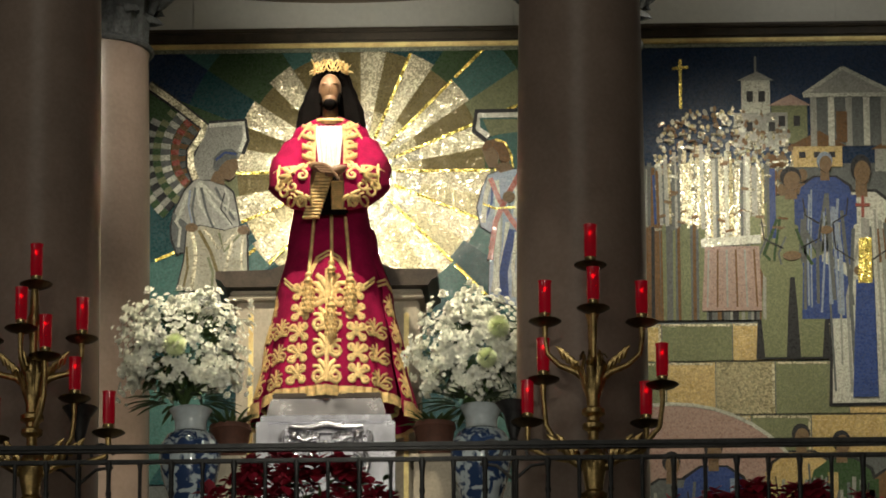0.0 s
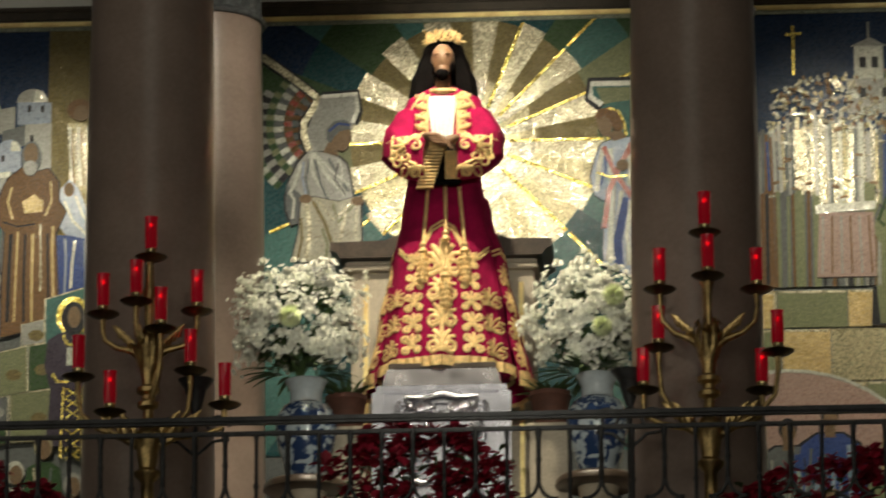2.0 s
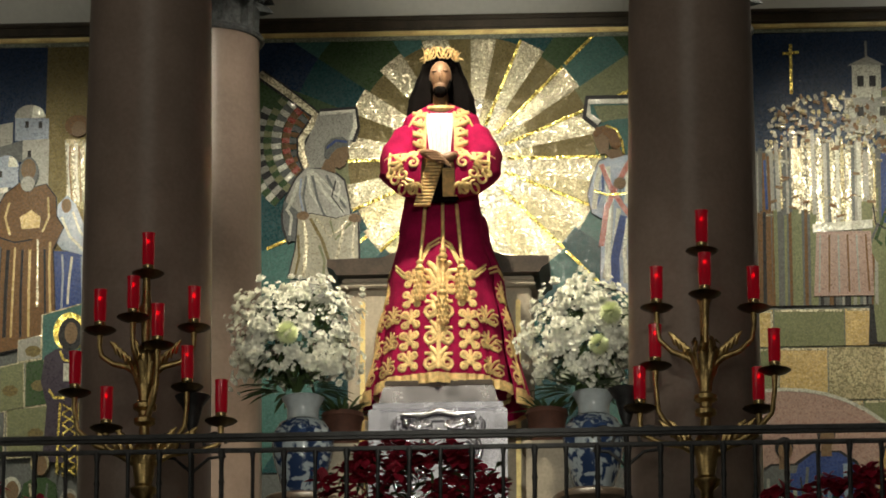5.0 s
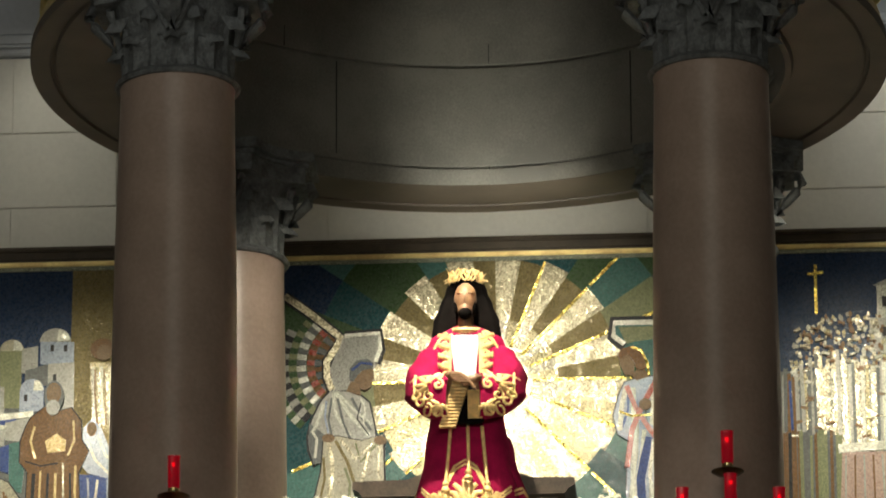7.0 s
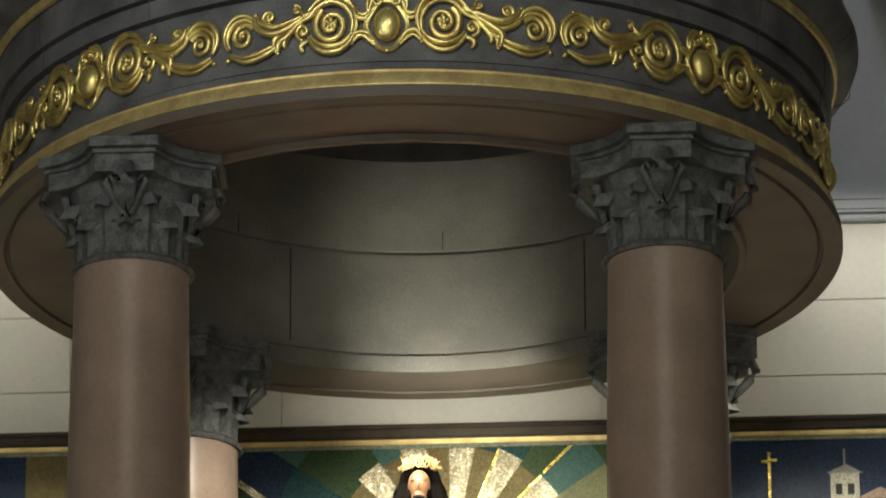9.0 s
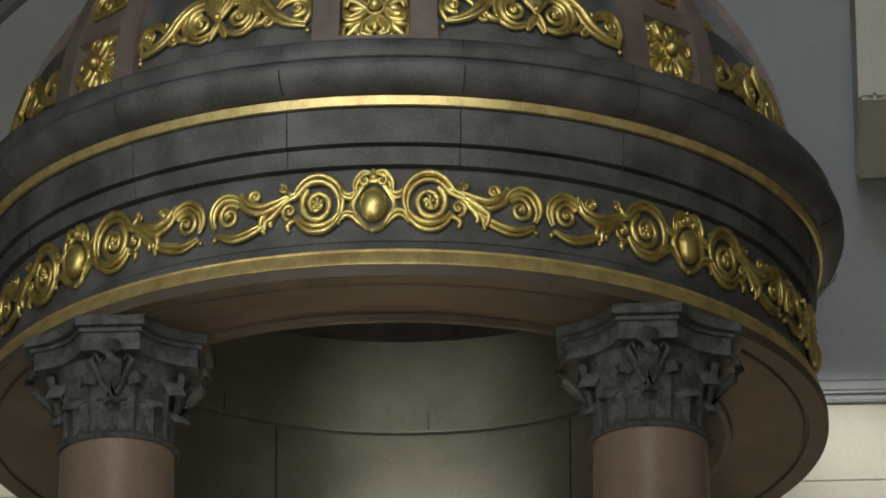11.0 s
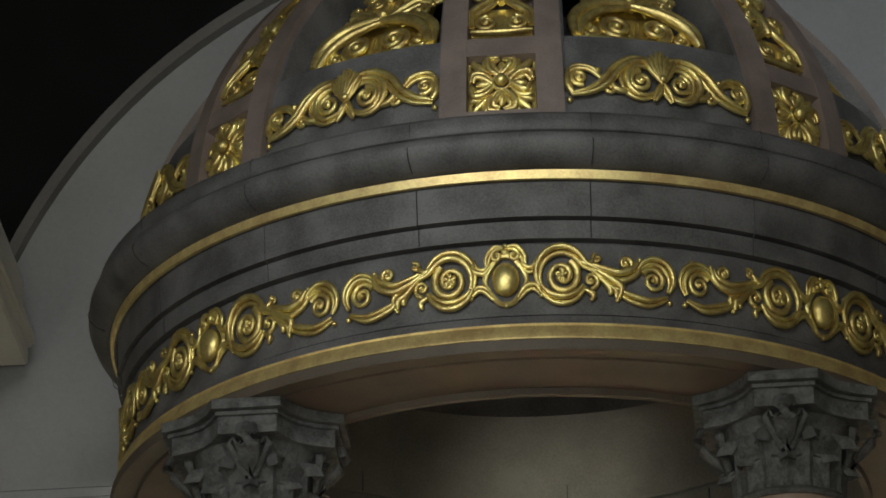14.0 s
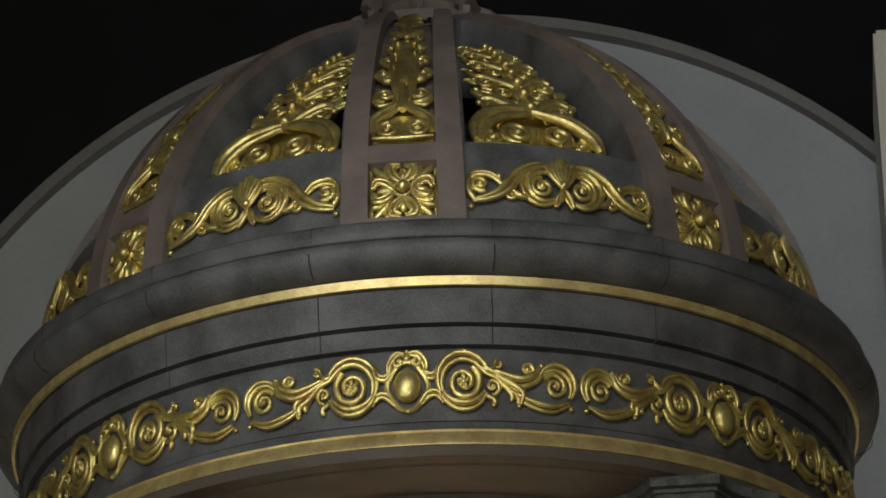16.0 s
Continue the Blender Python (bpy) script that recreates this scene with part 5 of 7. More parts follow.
# brown-robed figure with a cord
MONK = ((330, 604), (385, 562), (440, 580), (490, 568), (530, 622), (534, 700), (562, 742), (540, 792), (522, 830), (532, 1010), (540, 1190), (310, 1240), (312, 1010), (320, 822), (288, 782), (290, 700), (310, 640))
shape("outline", A(*[(425 + (u - 425) * 1.04, 850 + (v - 850) * 1.015) for u, v in MONK]), "ink", 0.0255)
shape("garment", A(*MONK), "brown", 0.029)
lines("fold", A, AU, 0.032, ("ink", 14, (345, 830), (338, 1000), (335, 1180)), ("ochre", 8, (372, 820), (366, 1000), (362, 1180)), ("ink", 10, (402, 830), (398, 1010), (400, 1180)), ("ochre", 10, (432, 830), (430, 1000), (432, 1180)), ("ink", 9, (490, 830), (495, 1000), (500, 1170)),
      ("ochre", 9, (512, 800), (510, 900), (518, 1100)), ("ochre", 9, (345, 640), (330, 700), (350, 770)), ("ink", 6, (310, 780), (370, 800), (440, 790)), ("ochre", 8, (500, 620), (505, 700), (480, 760)))
lines("cord_shape", A, AU, 0.0345, ("cream", 7, (462, 790), (464, 900), (466, 1060)))
shape("sleeve", A((388, 700), (435, 672), (472, 700), (468, 742), (398, 748)), "ochre", 0.0335)
shape("hair", disc(A, 420, 520, 40, 62, AU), "slate", 0.033)
shape("head", disc(A, 420, 508, 30, 42, AU), "skin", 0.036)
shape("beard_shape", disc(A, 418, 566, 28, 30, AU), "stone_grey", 0.0385)
# young man with a belt and a crutch
B = cartoon(-2.9950, 10.4700, 0.001775, 0.001817)
BU = 0.00180
TORSO = ((72, 884), (120, 850), (190, 842), (242, 862), (290, 932), (305, 1010), (300, 1080), (262, 1130), (245, 1060), (236, 1130), (100, 1140), (85, 1060), (66, 1010))
shape("outline", A(*[(185 + (u - 185) * 1.06, 990 + (v - 990) * 1.03) for u, v in TORSO]), "ink", 0.0255)
shape("garment", A(*TORSO), "linen", 0.029)
lines("fold", A, AU, 0.032, ("brown", 10, (100, 900), (105, 1000), (110, 1120)), ("slate", 12, (140, 870), (150, 960), (140, 1100)), ("cream", 12, (170, 860), (185, 960), (190, 1090)), ("brown", 9, (225, 900), (240, 990), (236, 1100)), ("cream", 10, (265, 920), (285, 1000), (280, 1070)))
shape("neck", A((128, 800), (175, 795), (185, 850), (135, 856)), "skin", 0.0335)
shape("hair", disc(A, 146, 752, 44, 56, AU), "ink", 0.033)
shape("head", disc(A, 144, 774, 33, 48, AU), "skin", 0.036)
shape("belt", B((80, 100), (182, 98), (182, 124), (82, 128)), "brown", 0.0345)
shape("buckle_shape", B((98, 98), (124, 98), (124, 124), (98, 124)), "gold", 0.037)
shape("garment", B((84, 126), (184, 124), (188, 240), (166, 352), (114, 342), (106, 205), (62, 362), (26, 384), (12, 300), (48, 205)), "blue", 0.031)
lines("fold", B, BU, 0.034, ("ink", 8, (104, 140), (104, 210), (60, 350)), ("pale_blue", 8, (150, 140), (152, 240), (140, 330)), ("slate", 9, (70, 170), (52, 250), (30, 360)))
shape("boot_shape", B((14, 372), (76, 368), (70, 512), (20, 516)), "ochre", 0.030)
lines("crutch_shape", B, BU, 0.0385, ("brown", 8, (172, 0), (190, 150), (212, 305)), ("cream", 4, (178, 10), (196, 150), (216, 300)))
shape("cloth", B((80, 340), (112, 282), (202, 382), (122, 372)), "pale_blue", 0.027)
# blocks of masonry
for colour, *uv in (("moss", (210, 312), (312, 290), (316, 430), (210, 450)), ("green", (322, 290), (376, 280), (388, 420), (322, 430)), ("stone_grey", (296, 220), (366, 205), (366, 275), (296, 286)), ("sea", (372, 142), (560, 90), (560, 262), (372, 282)),
                    ("slate", (80, 472), (156, 460), (160, 522), (80, 526)), ("slate", (165, 460), (256, 445), (256, 522), (165, 522)), ("moss", (266, 440), (420, 425), (420, 576), (270, 586)), ("stone_grey", (-60, 530), (70, 525), (70, 600), (-60, 600)), ("green", (76, 532), (250, 528), (256, 590), (76, 610))):
    c = (sum(u for u, v in uv) / 4, sum(v for u, v in uv) / 4)
    shape("stone_edge", B(*[(c[0] + (u - c[0]) * 1.05, c[1] + (v - c[1]) * 1.06) for u, v in uv]), "cream", 0.033)
    shape("stone_shape", B(*uv), colour, 0.036)
    shape("stone_patch", disc(B, c[0] + 12, c[1] + 8, 26, 18, BU, 7, 15, 375), "olive" if colour != "slate" else "stone_grey", 0.0375)
# dark-robed figure with a gilt halo and gold bands
shape("halo", disc(B, 458, 196, 52, 60, BU, 22), "gold", 0.040)
shape("robe_shape", B((380, 272), (414, 250), (440, 246), (500, 258), (540, 300), (540, 620), (378, 600), (390, 430), (370, 352)), "plum", 0.041)
shape("hair", disc(B, 460, 205, 38, 52, BU), "ink", 0.043)
shape("head", disc(B, 462, 200, 20, 33, BU), "skin", 0.046)
shape("collar_shape", B((440, 296), (474, 296), (474, 352), (440, 352)), "white", 0.0445)
lines("gold_shape", B, BU, 0.0455, ("gold", 8, (428, 255), (440, 285), (470, 290)), ("gold", 9, (396, 378), (412, 402), (446, 404)), ("gold", 7, (432, 420), (428, 500), (424, 640)), ("gold", 7, (492, 420), (490, 500), (490, 640)))
for k in range(7):
    v = 425 + 32 * k
    lines("gold_shape", B, BU, 0.0465, ("gold", 6, (440, v), (460, v + 14), (440, v + 28)), ("gold", 6, (482, v), (462, v + 14), (482, v + 28)))
# heads and shoulders of the lower group
for u, v, colour, hair in ((40, 640, "stone_grey", "ink"), (180, 605, "slate", "brown"), (285, 690, "white", "white"), (372, 612, "green", "straw"), (465, 730, "white", "stone_grey")):
    shape("garment", B((u - 62, v + 130), (u - 50, v + 60), (u - 18, v + 42), (u + 22, v + 42), (u + 52, v + 62), (u + 60, v + 130), (u + 60, v + 320), (u - 60, v + 320)), colour, 0.049)
    shape("hair", disc(B, u, v - 4, 29, 36, BU), hair, 0.050)
    shape("head", disc(B, u + 3, v + 4, 21, 30, BU), "skin", 0.053)
    lines("fold", B, BU, 0.052, ("cream", 7, (u - 30, v + 60), (u - 20, v + 140), (u - 28, v + 260)), ("slate", 7, (u + 25, v + 60), (u + 18, v + 150), (u + 30, v + 280)))

# ---- statue: one plain mesh ----
CX = 0.028


def lerp_table(table, z):
    for (z0, *a), (z1, *b) in zip(table, table[1:]):
        if z0 <= z <= z1:
            f = (z - z0) / (z1 - z0)
            f = f * f * (3 - 2 * f) if len(table) > 4 else f
            return [p + (q - p) * f for p, q in zip(a, b)]
    return list(table[-1][1:]) if z > table[-1][0] else list(table[0][1:])


SKIRT = [(9.03, 0.338, 0.29), (9.35, 0.30, 0.255), (9.6, 0.262, 0.215), (9.87, 0.215, 0.17), (10.1, 0.185, 0.145), (10.3, 0.205, 0.14), (10.42, 0.212, 0.13), (10.49, 0.185, 0.115), (10.53, 0.12, 0.09), (10.56, 0.06, 0.06)]


def skirt(theta, z, off=0.0):
    """The robe's surface; theta 0 is the front."""
    w, d = lerp_table(SKIRT, z)
    low = max(0.0, (9.95 - z) / 0.85)
    rip = 1 + 0.035 * low * math.cos(9 * theta + 0.6) + 0.015 * low * math.cos(17 * theta)
    return Vector((CX + (w * rip + off) * math.sin(theta), 0.02 - (d * rip + off) * math.cos(theta), z))


MANTLE = [(8.97, 0.425, 0.34), (9.3, 0.36, 0.29), (9.6, 0.30, 0.24), (9.9, 0.22, 0.17), (10.0, 0.2, 0.15)]


def mantle(theta, z, off=0.0):
    w, d = lerp_table(MANTLE, z)
    rip = 1 + 0.03 * max(0, (9.9 - z)) * math.cos(11 * theta)
    return Vector((CX + 0.016 + (w * rip + off) * math.sin(theta), 0.09 - (d * rip + off) * math.cos(theta), z))


def loft(bm, fn, thetas, zs, mi, close=False):
    rows = [[bm.verts.new(fn(t, z)) for t in thetas] for z in zs]
    n = len(thetas)
    for p, q in zip(rows, rows[1:]):
        for k in range(n if close else n - 1):
            bm.faces.new((p[k], p[(k + 1) % n], q[(k + 1) % n], q[k])).material_index = mi
    return rows


def stitch(bm, fn, pts, thick, mi=1, arc=None):
    """Gold embroidery: a flattened cord along points (u across, z) of a robe surface."""
    out = []
    for u, z in pts:
        w = lerp_table(SKIRT if fn is skirt else MANTLE, z)[0]
        out.append(fn((arc or 0.0) + math.asin(max(-0.99, min(0.99, u / w))), z, 0.004))
    mid = out[len(out) // 2] - Vector((CX, 0.05, out[len(out) // 2].z))
    tube(out, [1.08 * thick * (0.55 + 0.45 * math.sin(math.pi * (0.15 + 0.7 * k / (len(out) - 1)))) for k in range(len(out))], 6, bm, mi, 0.35, mid.normalized())


def curl(u, z, r, way, start, turns=1.15, n=11):
    return [(u + r * (1 - 0.75 * k / n) * math.cos(start + way * turns * 6.283 * k / n), z + r * (1 - 0.75 * k / n) * math.sin(start + way * turns * 6.283 * k / n)) for k in range(n + 1)]


def palmette(bm, fn, u, z, s=1.0, arc=0.0):
    """A spread leaf rising between two outward scrolls."""
    for d in (-1, 1):
        stitch(bm, fn, curl(u + d * 0.036 * s, z + 0.03 * s, 0.03 * s, d, -1.57, 1.25), 0.0085 * s, arc=arc)
        stitch(bm, fn, [(u + d * 0.004, z + 0.015 * s), (u + d * 0.036 * s, z + 0.075 * s), (u + d * 0.062 * s, z + 0.078 * s)], 0.0095 * s, arc=arc)
        stitch(bm, fn, [(u, z + 0.045 * s), (u + d * 0.022 * s, z + 0.092 * s), (u + d * 0.038 * s, z + 0.108 * s)], 0.0095 * s, arc=arc)
        stitch(bm, fn, [(u + d * 0.05 * s, z - 0.004 * s), (u + d * 0.025 * s, z + 0.004 * s), (u, z + 0.02 * s)], 0.009 * s, arc=arc)
    stitch(bm, fn, [(u, z + 0.0), (u, z + 0.06 * s), (u, z + 0.128 * s)], 0.0115 * s, arc=arc)


def knot(bm, fn, u, z, s=1.0, arc=0.0):
    """Four curls about a bud, taller than wide."""
    for d in (-1, 1):
        stitch(bm, fn, curl(u + d * 0.028 * s, z - 0.030 * s, 0.02 * s, -d, 1.57, 1.2), 0.0085 * s, arc=arc)
        stitch(bm, fn, curl(u + d * 0.028 * s, z + 0.034 * s, 0.02 * s, d, -1.57, 1.2), 0.0085 * s, arc=arc)
        stitch(bm, fn, [(u + d * 0.03 * s, z - 0.012 * s), (u + d * 0.008, z + 0.003 * s), (u + d * 0.03 * s, z + 0.016 * s)], 0.008 * s, arc=arc)
        stitch(bm, fn, [(u - d * 0.03 * s, z - 0.042 * s), (u, z + 0.002 * s), (u + d * 0.03 * s, z + 0.048 * s)], 0.011 * s, arc=arc)
    stitch(bm, fn, [(u, z - 0.02 * s), (u, z + 0.02 * s), (u, z + 0.062 * s)], 0.012 * s, arc=arc)


def statue():
    bm = bmesh.new()
    th = [2 * math.pi * k / 96 for k in range(96)]
    zs = [9.03 + 1.53 * k / 46 for k in range(47)]
    rows = loft(bm, skirt, th, zs, 0, True)
    bm.faces.new(rows[0][::-1])
    bm.faces.new(rows[-1])
    back = [radians(57 + 246 * k / 64) for k in range(65)]
    loft(bm, mantle, back, [8.97 + 1.0 * k / 20 for k in range(21)], 0)
    # hem fringes
    loft(bm, lambda t, z: skirt(t, 9.03, 0.010 + 0.006 * math.cos(48 * t)) + Vector((0, 0, z - 9.03)), th, (9.012, 9.03, 9.065), 1, True)
    loft(bm, lambda t, z: mantle(t, 8.97, 0.008) + Vector((0, 0, z - 8.97)), back, (8.95, 9.0, 9.03), 1)
    # embroidery: columns of palmettes and knots below pointed arches
    for k in range(4):
        palmette(bm, skirt, 0.0, 9.085 + 0.14 * k, 1.12 if k < 3 else 1.5)
    for d in (-1, 1):
        for k in range(5):
            knot(bm, skirt, d * (0.155 - 0.006 * k), 9.135 + 0.112 * k, 0.98 - 0.03 * k)
        for k in range(3):
            palmette(bm, skirt, d * (0.262 - 0.014 * k), 9.085 + 0.135 * k, 0.78)
        for q in (0.0, 0.022):  # pointed arches over the palmettes
            stitch(bm, skirt, [(0.0, 9.80 - q), (d * 0.055, 9.765 - q), (d * 0.095, 9.68 - q), (d * 0.105, 9.63 - q)], 0.007)
            stitch(bm, skirt, [(d * 0.105, 9.635 - q), (d * 0.135, 9.60 - q), (d * 0.175, 9.62 - q), (d * 0.225, 9.68 - q)], 0.007)
        for a, n in ((radians(68), 4),):
            for k in range(n):
                palmette(bm, mantle, 0.0, 9.06 + 0.145 * k, 1.1 - 0.06 * k, d * a)
        for q in (0.0, 0.022):
            stitch(bm, mantle, [(-0.08, 9.66 - q), (0, 9.69 - q), (0.08, 9.66 - q)], 0.007, arc=d * radians(66))
        # chest embroidery
        for k in range(5):
            z = 10.24 + 0.055 * k
            stitch(bm, skirt, [(d * 0.075, z), (d * 0.115, z + 0.018), (d * 0.14, z + 0.035)], 0.013)
            stitch(bm, skirt, curl(d * 0.1, z + 0.03, 0.02, d, 0), 0.008)
        stitch(bm, skirt, [(d * 0.078, 10.22), (d * 0.08, 10.35), (d * 0.07, 10.49)], 0.012)
        stitch(bm, skirt, [(d * 0.13, 10.36), (d * 0.165, 10.41), (d * 0.135, 10.46), (d * 0.10, 10.49)], 0.011)
    # lace front
    loft(bm, lambda u, z: skirt(math.asin(u * (0.72 + 1.1 * (z - 10.235)) / 0.2), z, 0.018 + 0.005 * math.sin(u * 260 + 9 * z)), [-0.064 + 0.004 * k for k in range(33)], [10.235 + 0.03 * k for k in range(9)], 2)
    # collar
    tube([(CX + 0.065 * math.cos(a), -0.02 + 0.075 * math.sin(a), 10.525 + 0.02 * math.sin(a)) for a in [2 * math.pi * k / 16 for k in range(17)]], 0.018, 6, bm, 1, up=(0, 0, 1))
    # sleeves
    for d in (-1, 1):
        path = [(0.12, 0.02, 10.43, 0.06, 0.085), (0.172, 0.0, 10.37, 0.082, 0.09), (0.215, -0.04, 10.27, 0.095, 0.094), (0.21, -0.12, 10.155, 0.105, 0.095), (0.165, -0.20, 10.11, 0.118, 0.085), (0.115, -0.245, 10.10, 0.13, 0.075), (0.065, -0.262, 10.095, 0.125, 0.065)]
        rings = []
        for i, (x, y, z, hz, hy) in enumerate(path):
            a, b = path[max(0, i - 1)], path[min(len(path) - 1, i + 1)]
            t = Vector((b[0] - a[0], b[1] - a[1], b[2] - a[2])).normalized()
            side = t.cross(Vector((0, 0, 1))).normalized()
            up = side.cross(t)
            ring = []
            for k in range(20):
                q = 2 * math.pi * k / 20
                v = Vector((x, y, z)) + up * hz * math.cos(q) * (1.0 if math.cos(q) > 0 else 0.72 + 0.03 * i) + side * hy * math.sin(q) * (1 + 0.09 * math.cos(5 * q + i))
                ring.append(bm.verts.new((CX + d * v.x, v.y, v.z)))
            rings.append(ring)
        for i, (p, q) in enumerate(zip(rings, rings[1:])):
            for k in range(20):
                bm.faces.new((p[k], p[(k + 1) % 20], q[(k + 1) % 20], q[k])).material_index = 0
        bm.faces.new(rings[0])
        bm.faces.new(rings[-1][::-1]).material_index = 3
        # embroidery on the forearm: a palmette between small scrolls
        tree = BVHTree.FromBMesh(bm)

        def flat_stroke(pts, w):
            out = []
            for x, z in pts:
                hit = tree.ray_cast(Vector((CX + d * x, -2, z)), Vector((0, 1, 0)), 1.99)[0]
                if hit:
                    out.append(hit - Vector((0, 0.005, 0)))
            if len(out) > 2:
                tube(out, [w * (0.5 + 0.5 * math.sin(math.pi * (0.15 + 0.75 * k / (len(out) - 1)))) for k in range(len(out))], 6, bm, 1, 0.45)

        def leaf(x, z, e, r, w):
            flat_stroke([(x + r * q * math.cos(e + 0.25 * q), z + r * q * math.sin(e + 0.25 * q)) for q in (0.1, 0.4, 0.7, 1.0)], w)
        for a in (-1.4, -0.7, 0.0, 0.7, 1.4):
            leaf(0.175, 10.16, a + 0.7, 0.085, 0.013)
            leaf(0.115, 10.05, a - 1.2, 0.055, 0.010)
        for x, z, w in ((0.125, 10.15, 1), (0.175, 10.10, -1), (0.135, 10.02, 1), (0.215, 10.08, -1), (0.13, 10.21, 1), (0.185, 10.035, 1), (0.245, 10.12, 1)):
            flat_stroke(curl(x, z, 0.03, w, 1.57), 0.0085)
        for x in (0.25,):
            flat_stroke([(x, 10.25 - 0.03 * k) for k in range(7)], 0.008)
        flat_stroke([(0.10 + 0.03 * k, 10.25 - 0.006 * k) for k in range(7)], 0.008)
    # hanging pleated cuff ends
    for x0, x1, zt, zb, shift in ((-0.05, 0.035, 10.17, 9.94, -0.075), (0.02, 0.095, 10.12, 9.985, 0.0)):
        for k in range(14):
            f0, f1 = k / 14, (k + 0.75) / 14
            a, b_ = zb + (zt - zb) * f0, zb + (zt - zb) * f1
            sx = shift * (1 - f0)
            b2 = box((CX + x0 + sx, -0.325 + 0.05 * (1 - f0), a), (CX + x1 + sx, -0.24, b_), 0.003)
            merge(bm, b2, 1)
    # black block between the cuffs stands in for the deep shade there
    box((CX - 0.1, -0.262, 9.97), (CX + 0.1, -0.2, 10.2), 0.01, bm, 4)
    # folded mitten shapes
    blob((CX - 0.03, -0.33, 10.185), (0.065, 0.028, 0.026), bm, 3, 12, 8, Matrix.Rotation(0.25, 4, "Y"))
    blob((CX + 0.045, -0.335, 10.165), (0.06, 0.028, 0.026), bm, 3, 12, 8, Matrix.Rotation(-0.35, 4, "Y"))
    for k in range(4):
        tube([(CX - 0.07 + 0.012 * k, -0.35, 10.195 - 0.012 * k), (CX - 0.01 + 0.015 * k, -0.362, 10.19 - 0.014 * k), (CX + 0.03 + 0.01 * k, -0.352, 10.165 - 0.016 * k)], 0.0085, 6, bm, 3)
    # head: plain oval with a chin, hair falling to the shoulders
    blob((CX, -0.075, 10.675), (0.058, 0.07, 0.088), bm, 3, 20, 14)
    blob((CX, -0.09, 10.615), (0.041, 0.05, 0.045), bm, 3, 14, 10)
    blob((CX, -0.112, 10.592), (0.036, 0.034, 0.034), bm, 4, 14, 10)
    blob((CX, -0.143, 10.666), (0.0085, 0.010, 0.024), bm, 3, 10, 7)
    blob((CX, -0.05, 10.57), (0.042, 0.042, 0.06), bm, 3, 12, 8)
    for d in (-1, 1):
        blob((CX + d * 0.026, -0.132, 10.693), (0.018, 0.012, 0.008), bm, 3, 10, 7)
        blob((CX + d * 0.046, -0.088, 10.63), (0.012, 0.025, 0.04), bm, 4, 10, 7)
    hz = [(10.50, 0.175, 0.11), (10.58, 0.165, 0.115), (10.66, 0.135, 0.115), (10.74, 0.105, 0.11), (10.80, 0.085, 0.095), (10.84, 0.05, 0.05), (10.85, 0.0, 0.0)]

    def hair(t, z):
        w, dd = lerp_table(hz, z)
        front = max(0.0, math.cos(t))
        rip = 1 + 0.03 * math.cos(13 * t)
        y = 0.01 - dd * math.cos(t) * rip
        y += 0.075 * front ** 2 * (1 if z < 10.71 else max(0, (10.75 - z) / 0.04))
        return Vector((CX + w * rip * math.sin(t), y, z))
    loft(bm, hair, [2 * math.pi * k / 48 for k in range(48)], [10.50 + 0.345 * k / 16 for k in range(17)], 4, True)
    # crown: plaited gold rings with points
    for j in range(3):
        tube([(CX + 0.084 * math.cos(a), -0.02 + 0.09 * math.sin(a), 10.80 + 0.03 * math.sin(7 * a + 1.6 * j)) for a in [2 * math.pi * k / 56 for k in range(57)]], 0.005, 5, bm, 1, up=(0, 0, 1))
    rng = random.Random(3)
    for k in range(17):
        a = 2 * math.pi * k / 17
        p = Vector((CX + 0.088 * math.cos(a), -0.02 + 0.092 * math.sin(a), 10.80))
        tube([p, p + Vector((0.026 * math.cos(a), 0.026 * math.sin(a), rng.uniform(-0.03, 0.045)))], [0.005, 0.0015], 5, bm, 1)
    # cords with tassels
    for x, z0, z1 in ((-0.098, 9.98, 9.66), (0.018, 10.0, 9.72), (0.112, 9.98, 9.66)):
        top = Vector((CX + x * 0.75, skirt(math.asin(x * 0.75 / 0.2), z0).y - 0.02, z0))
        low = Vector((CX + x, skirt(math.asin(x / 0.26), z1).y - 0.018, z1))
        tube([top, top.lerp(low, 0.5) + Vector((0, 0.012, 0)), low], 0.0085, 6, bm, 1)
        y = low.y - 0.01
        ends = [(z1, 0)] if x != 0.018 else [(z1, 0), (z1 - 0.2, 1)]
        if x == 0.018:
            tube([low, (low.x + 0.005, y - 0.03, z1 - 0.2)], 0.008, 6, bm, 1)
        for z, lower in ends:
            yy = y - 0.03 * lower
            lathe([(0.0, 0.02), (0.014, 0.012), (0.018, 0.0), (0.012, -0.012), (0.022, -0.024), (0.024, -0.034), (0.014, -0.045), (0.024, -0.055)], 12, bm, mi=1, at=(low.x, yy, z))
            if x != 0.018 or lower:
                lathe([(0.018, -0.05), (0.026, -0.08), (0.029, -0.15), (0.024, -0.2), (0.0, -0.2)], 14, bm, mi=1, at=(low.x, yy, z))
                for r in range(5):
                    for k in range(10):
                        a = 2 * math.pi * k / 10 + r
                        blob((low.x + 0.029 * math.cos(a), yy + 0.029 * math.sin(a), z - 0.075 - 0.027 * r), (0.0065, 0.0065, 0.011), bm, 1, 6, 4)
    # wooden footboard
    box((CX - 0.27, -0.265, 9.0), (CX + 0.27, 0.26, 9.03), 0.006, bm, 5)
    return bm


tagged(part("statue", statue(), [VELVET, GOLDTHREAD, LACE, CARVED, HAIR_AND_SHADE, WALNUT]), "carved standing figure in gold-embroidered crimson velvet robe on silver pedestal", "statue")

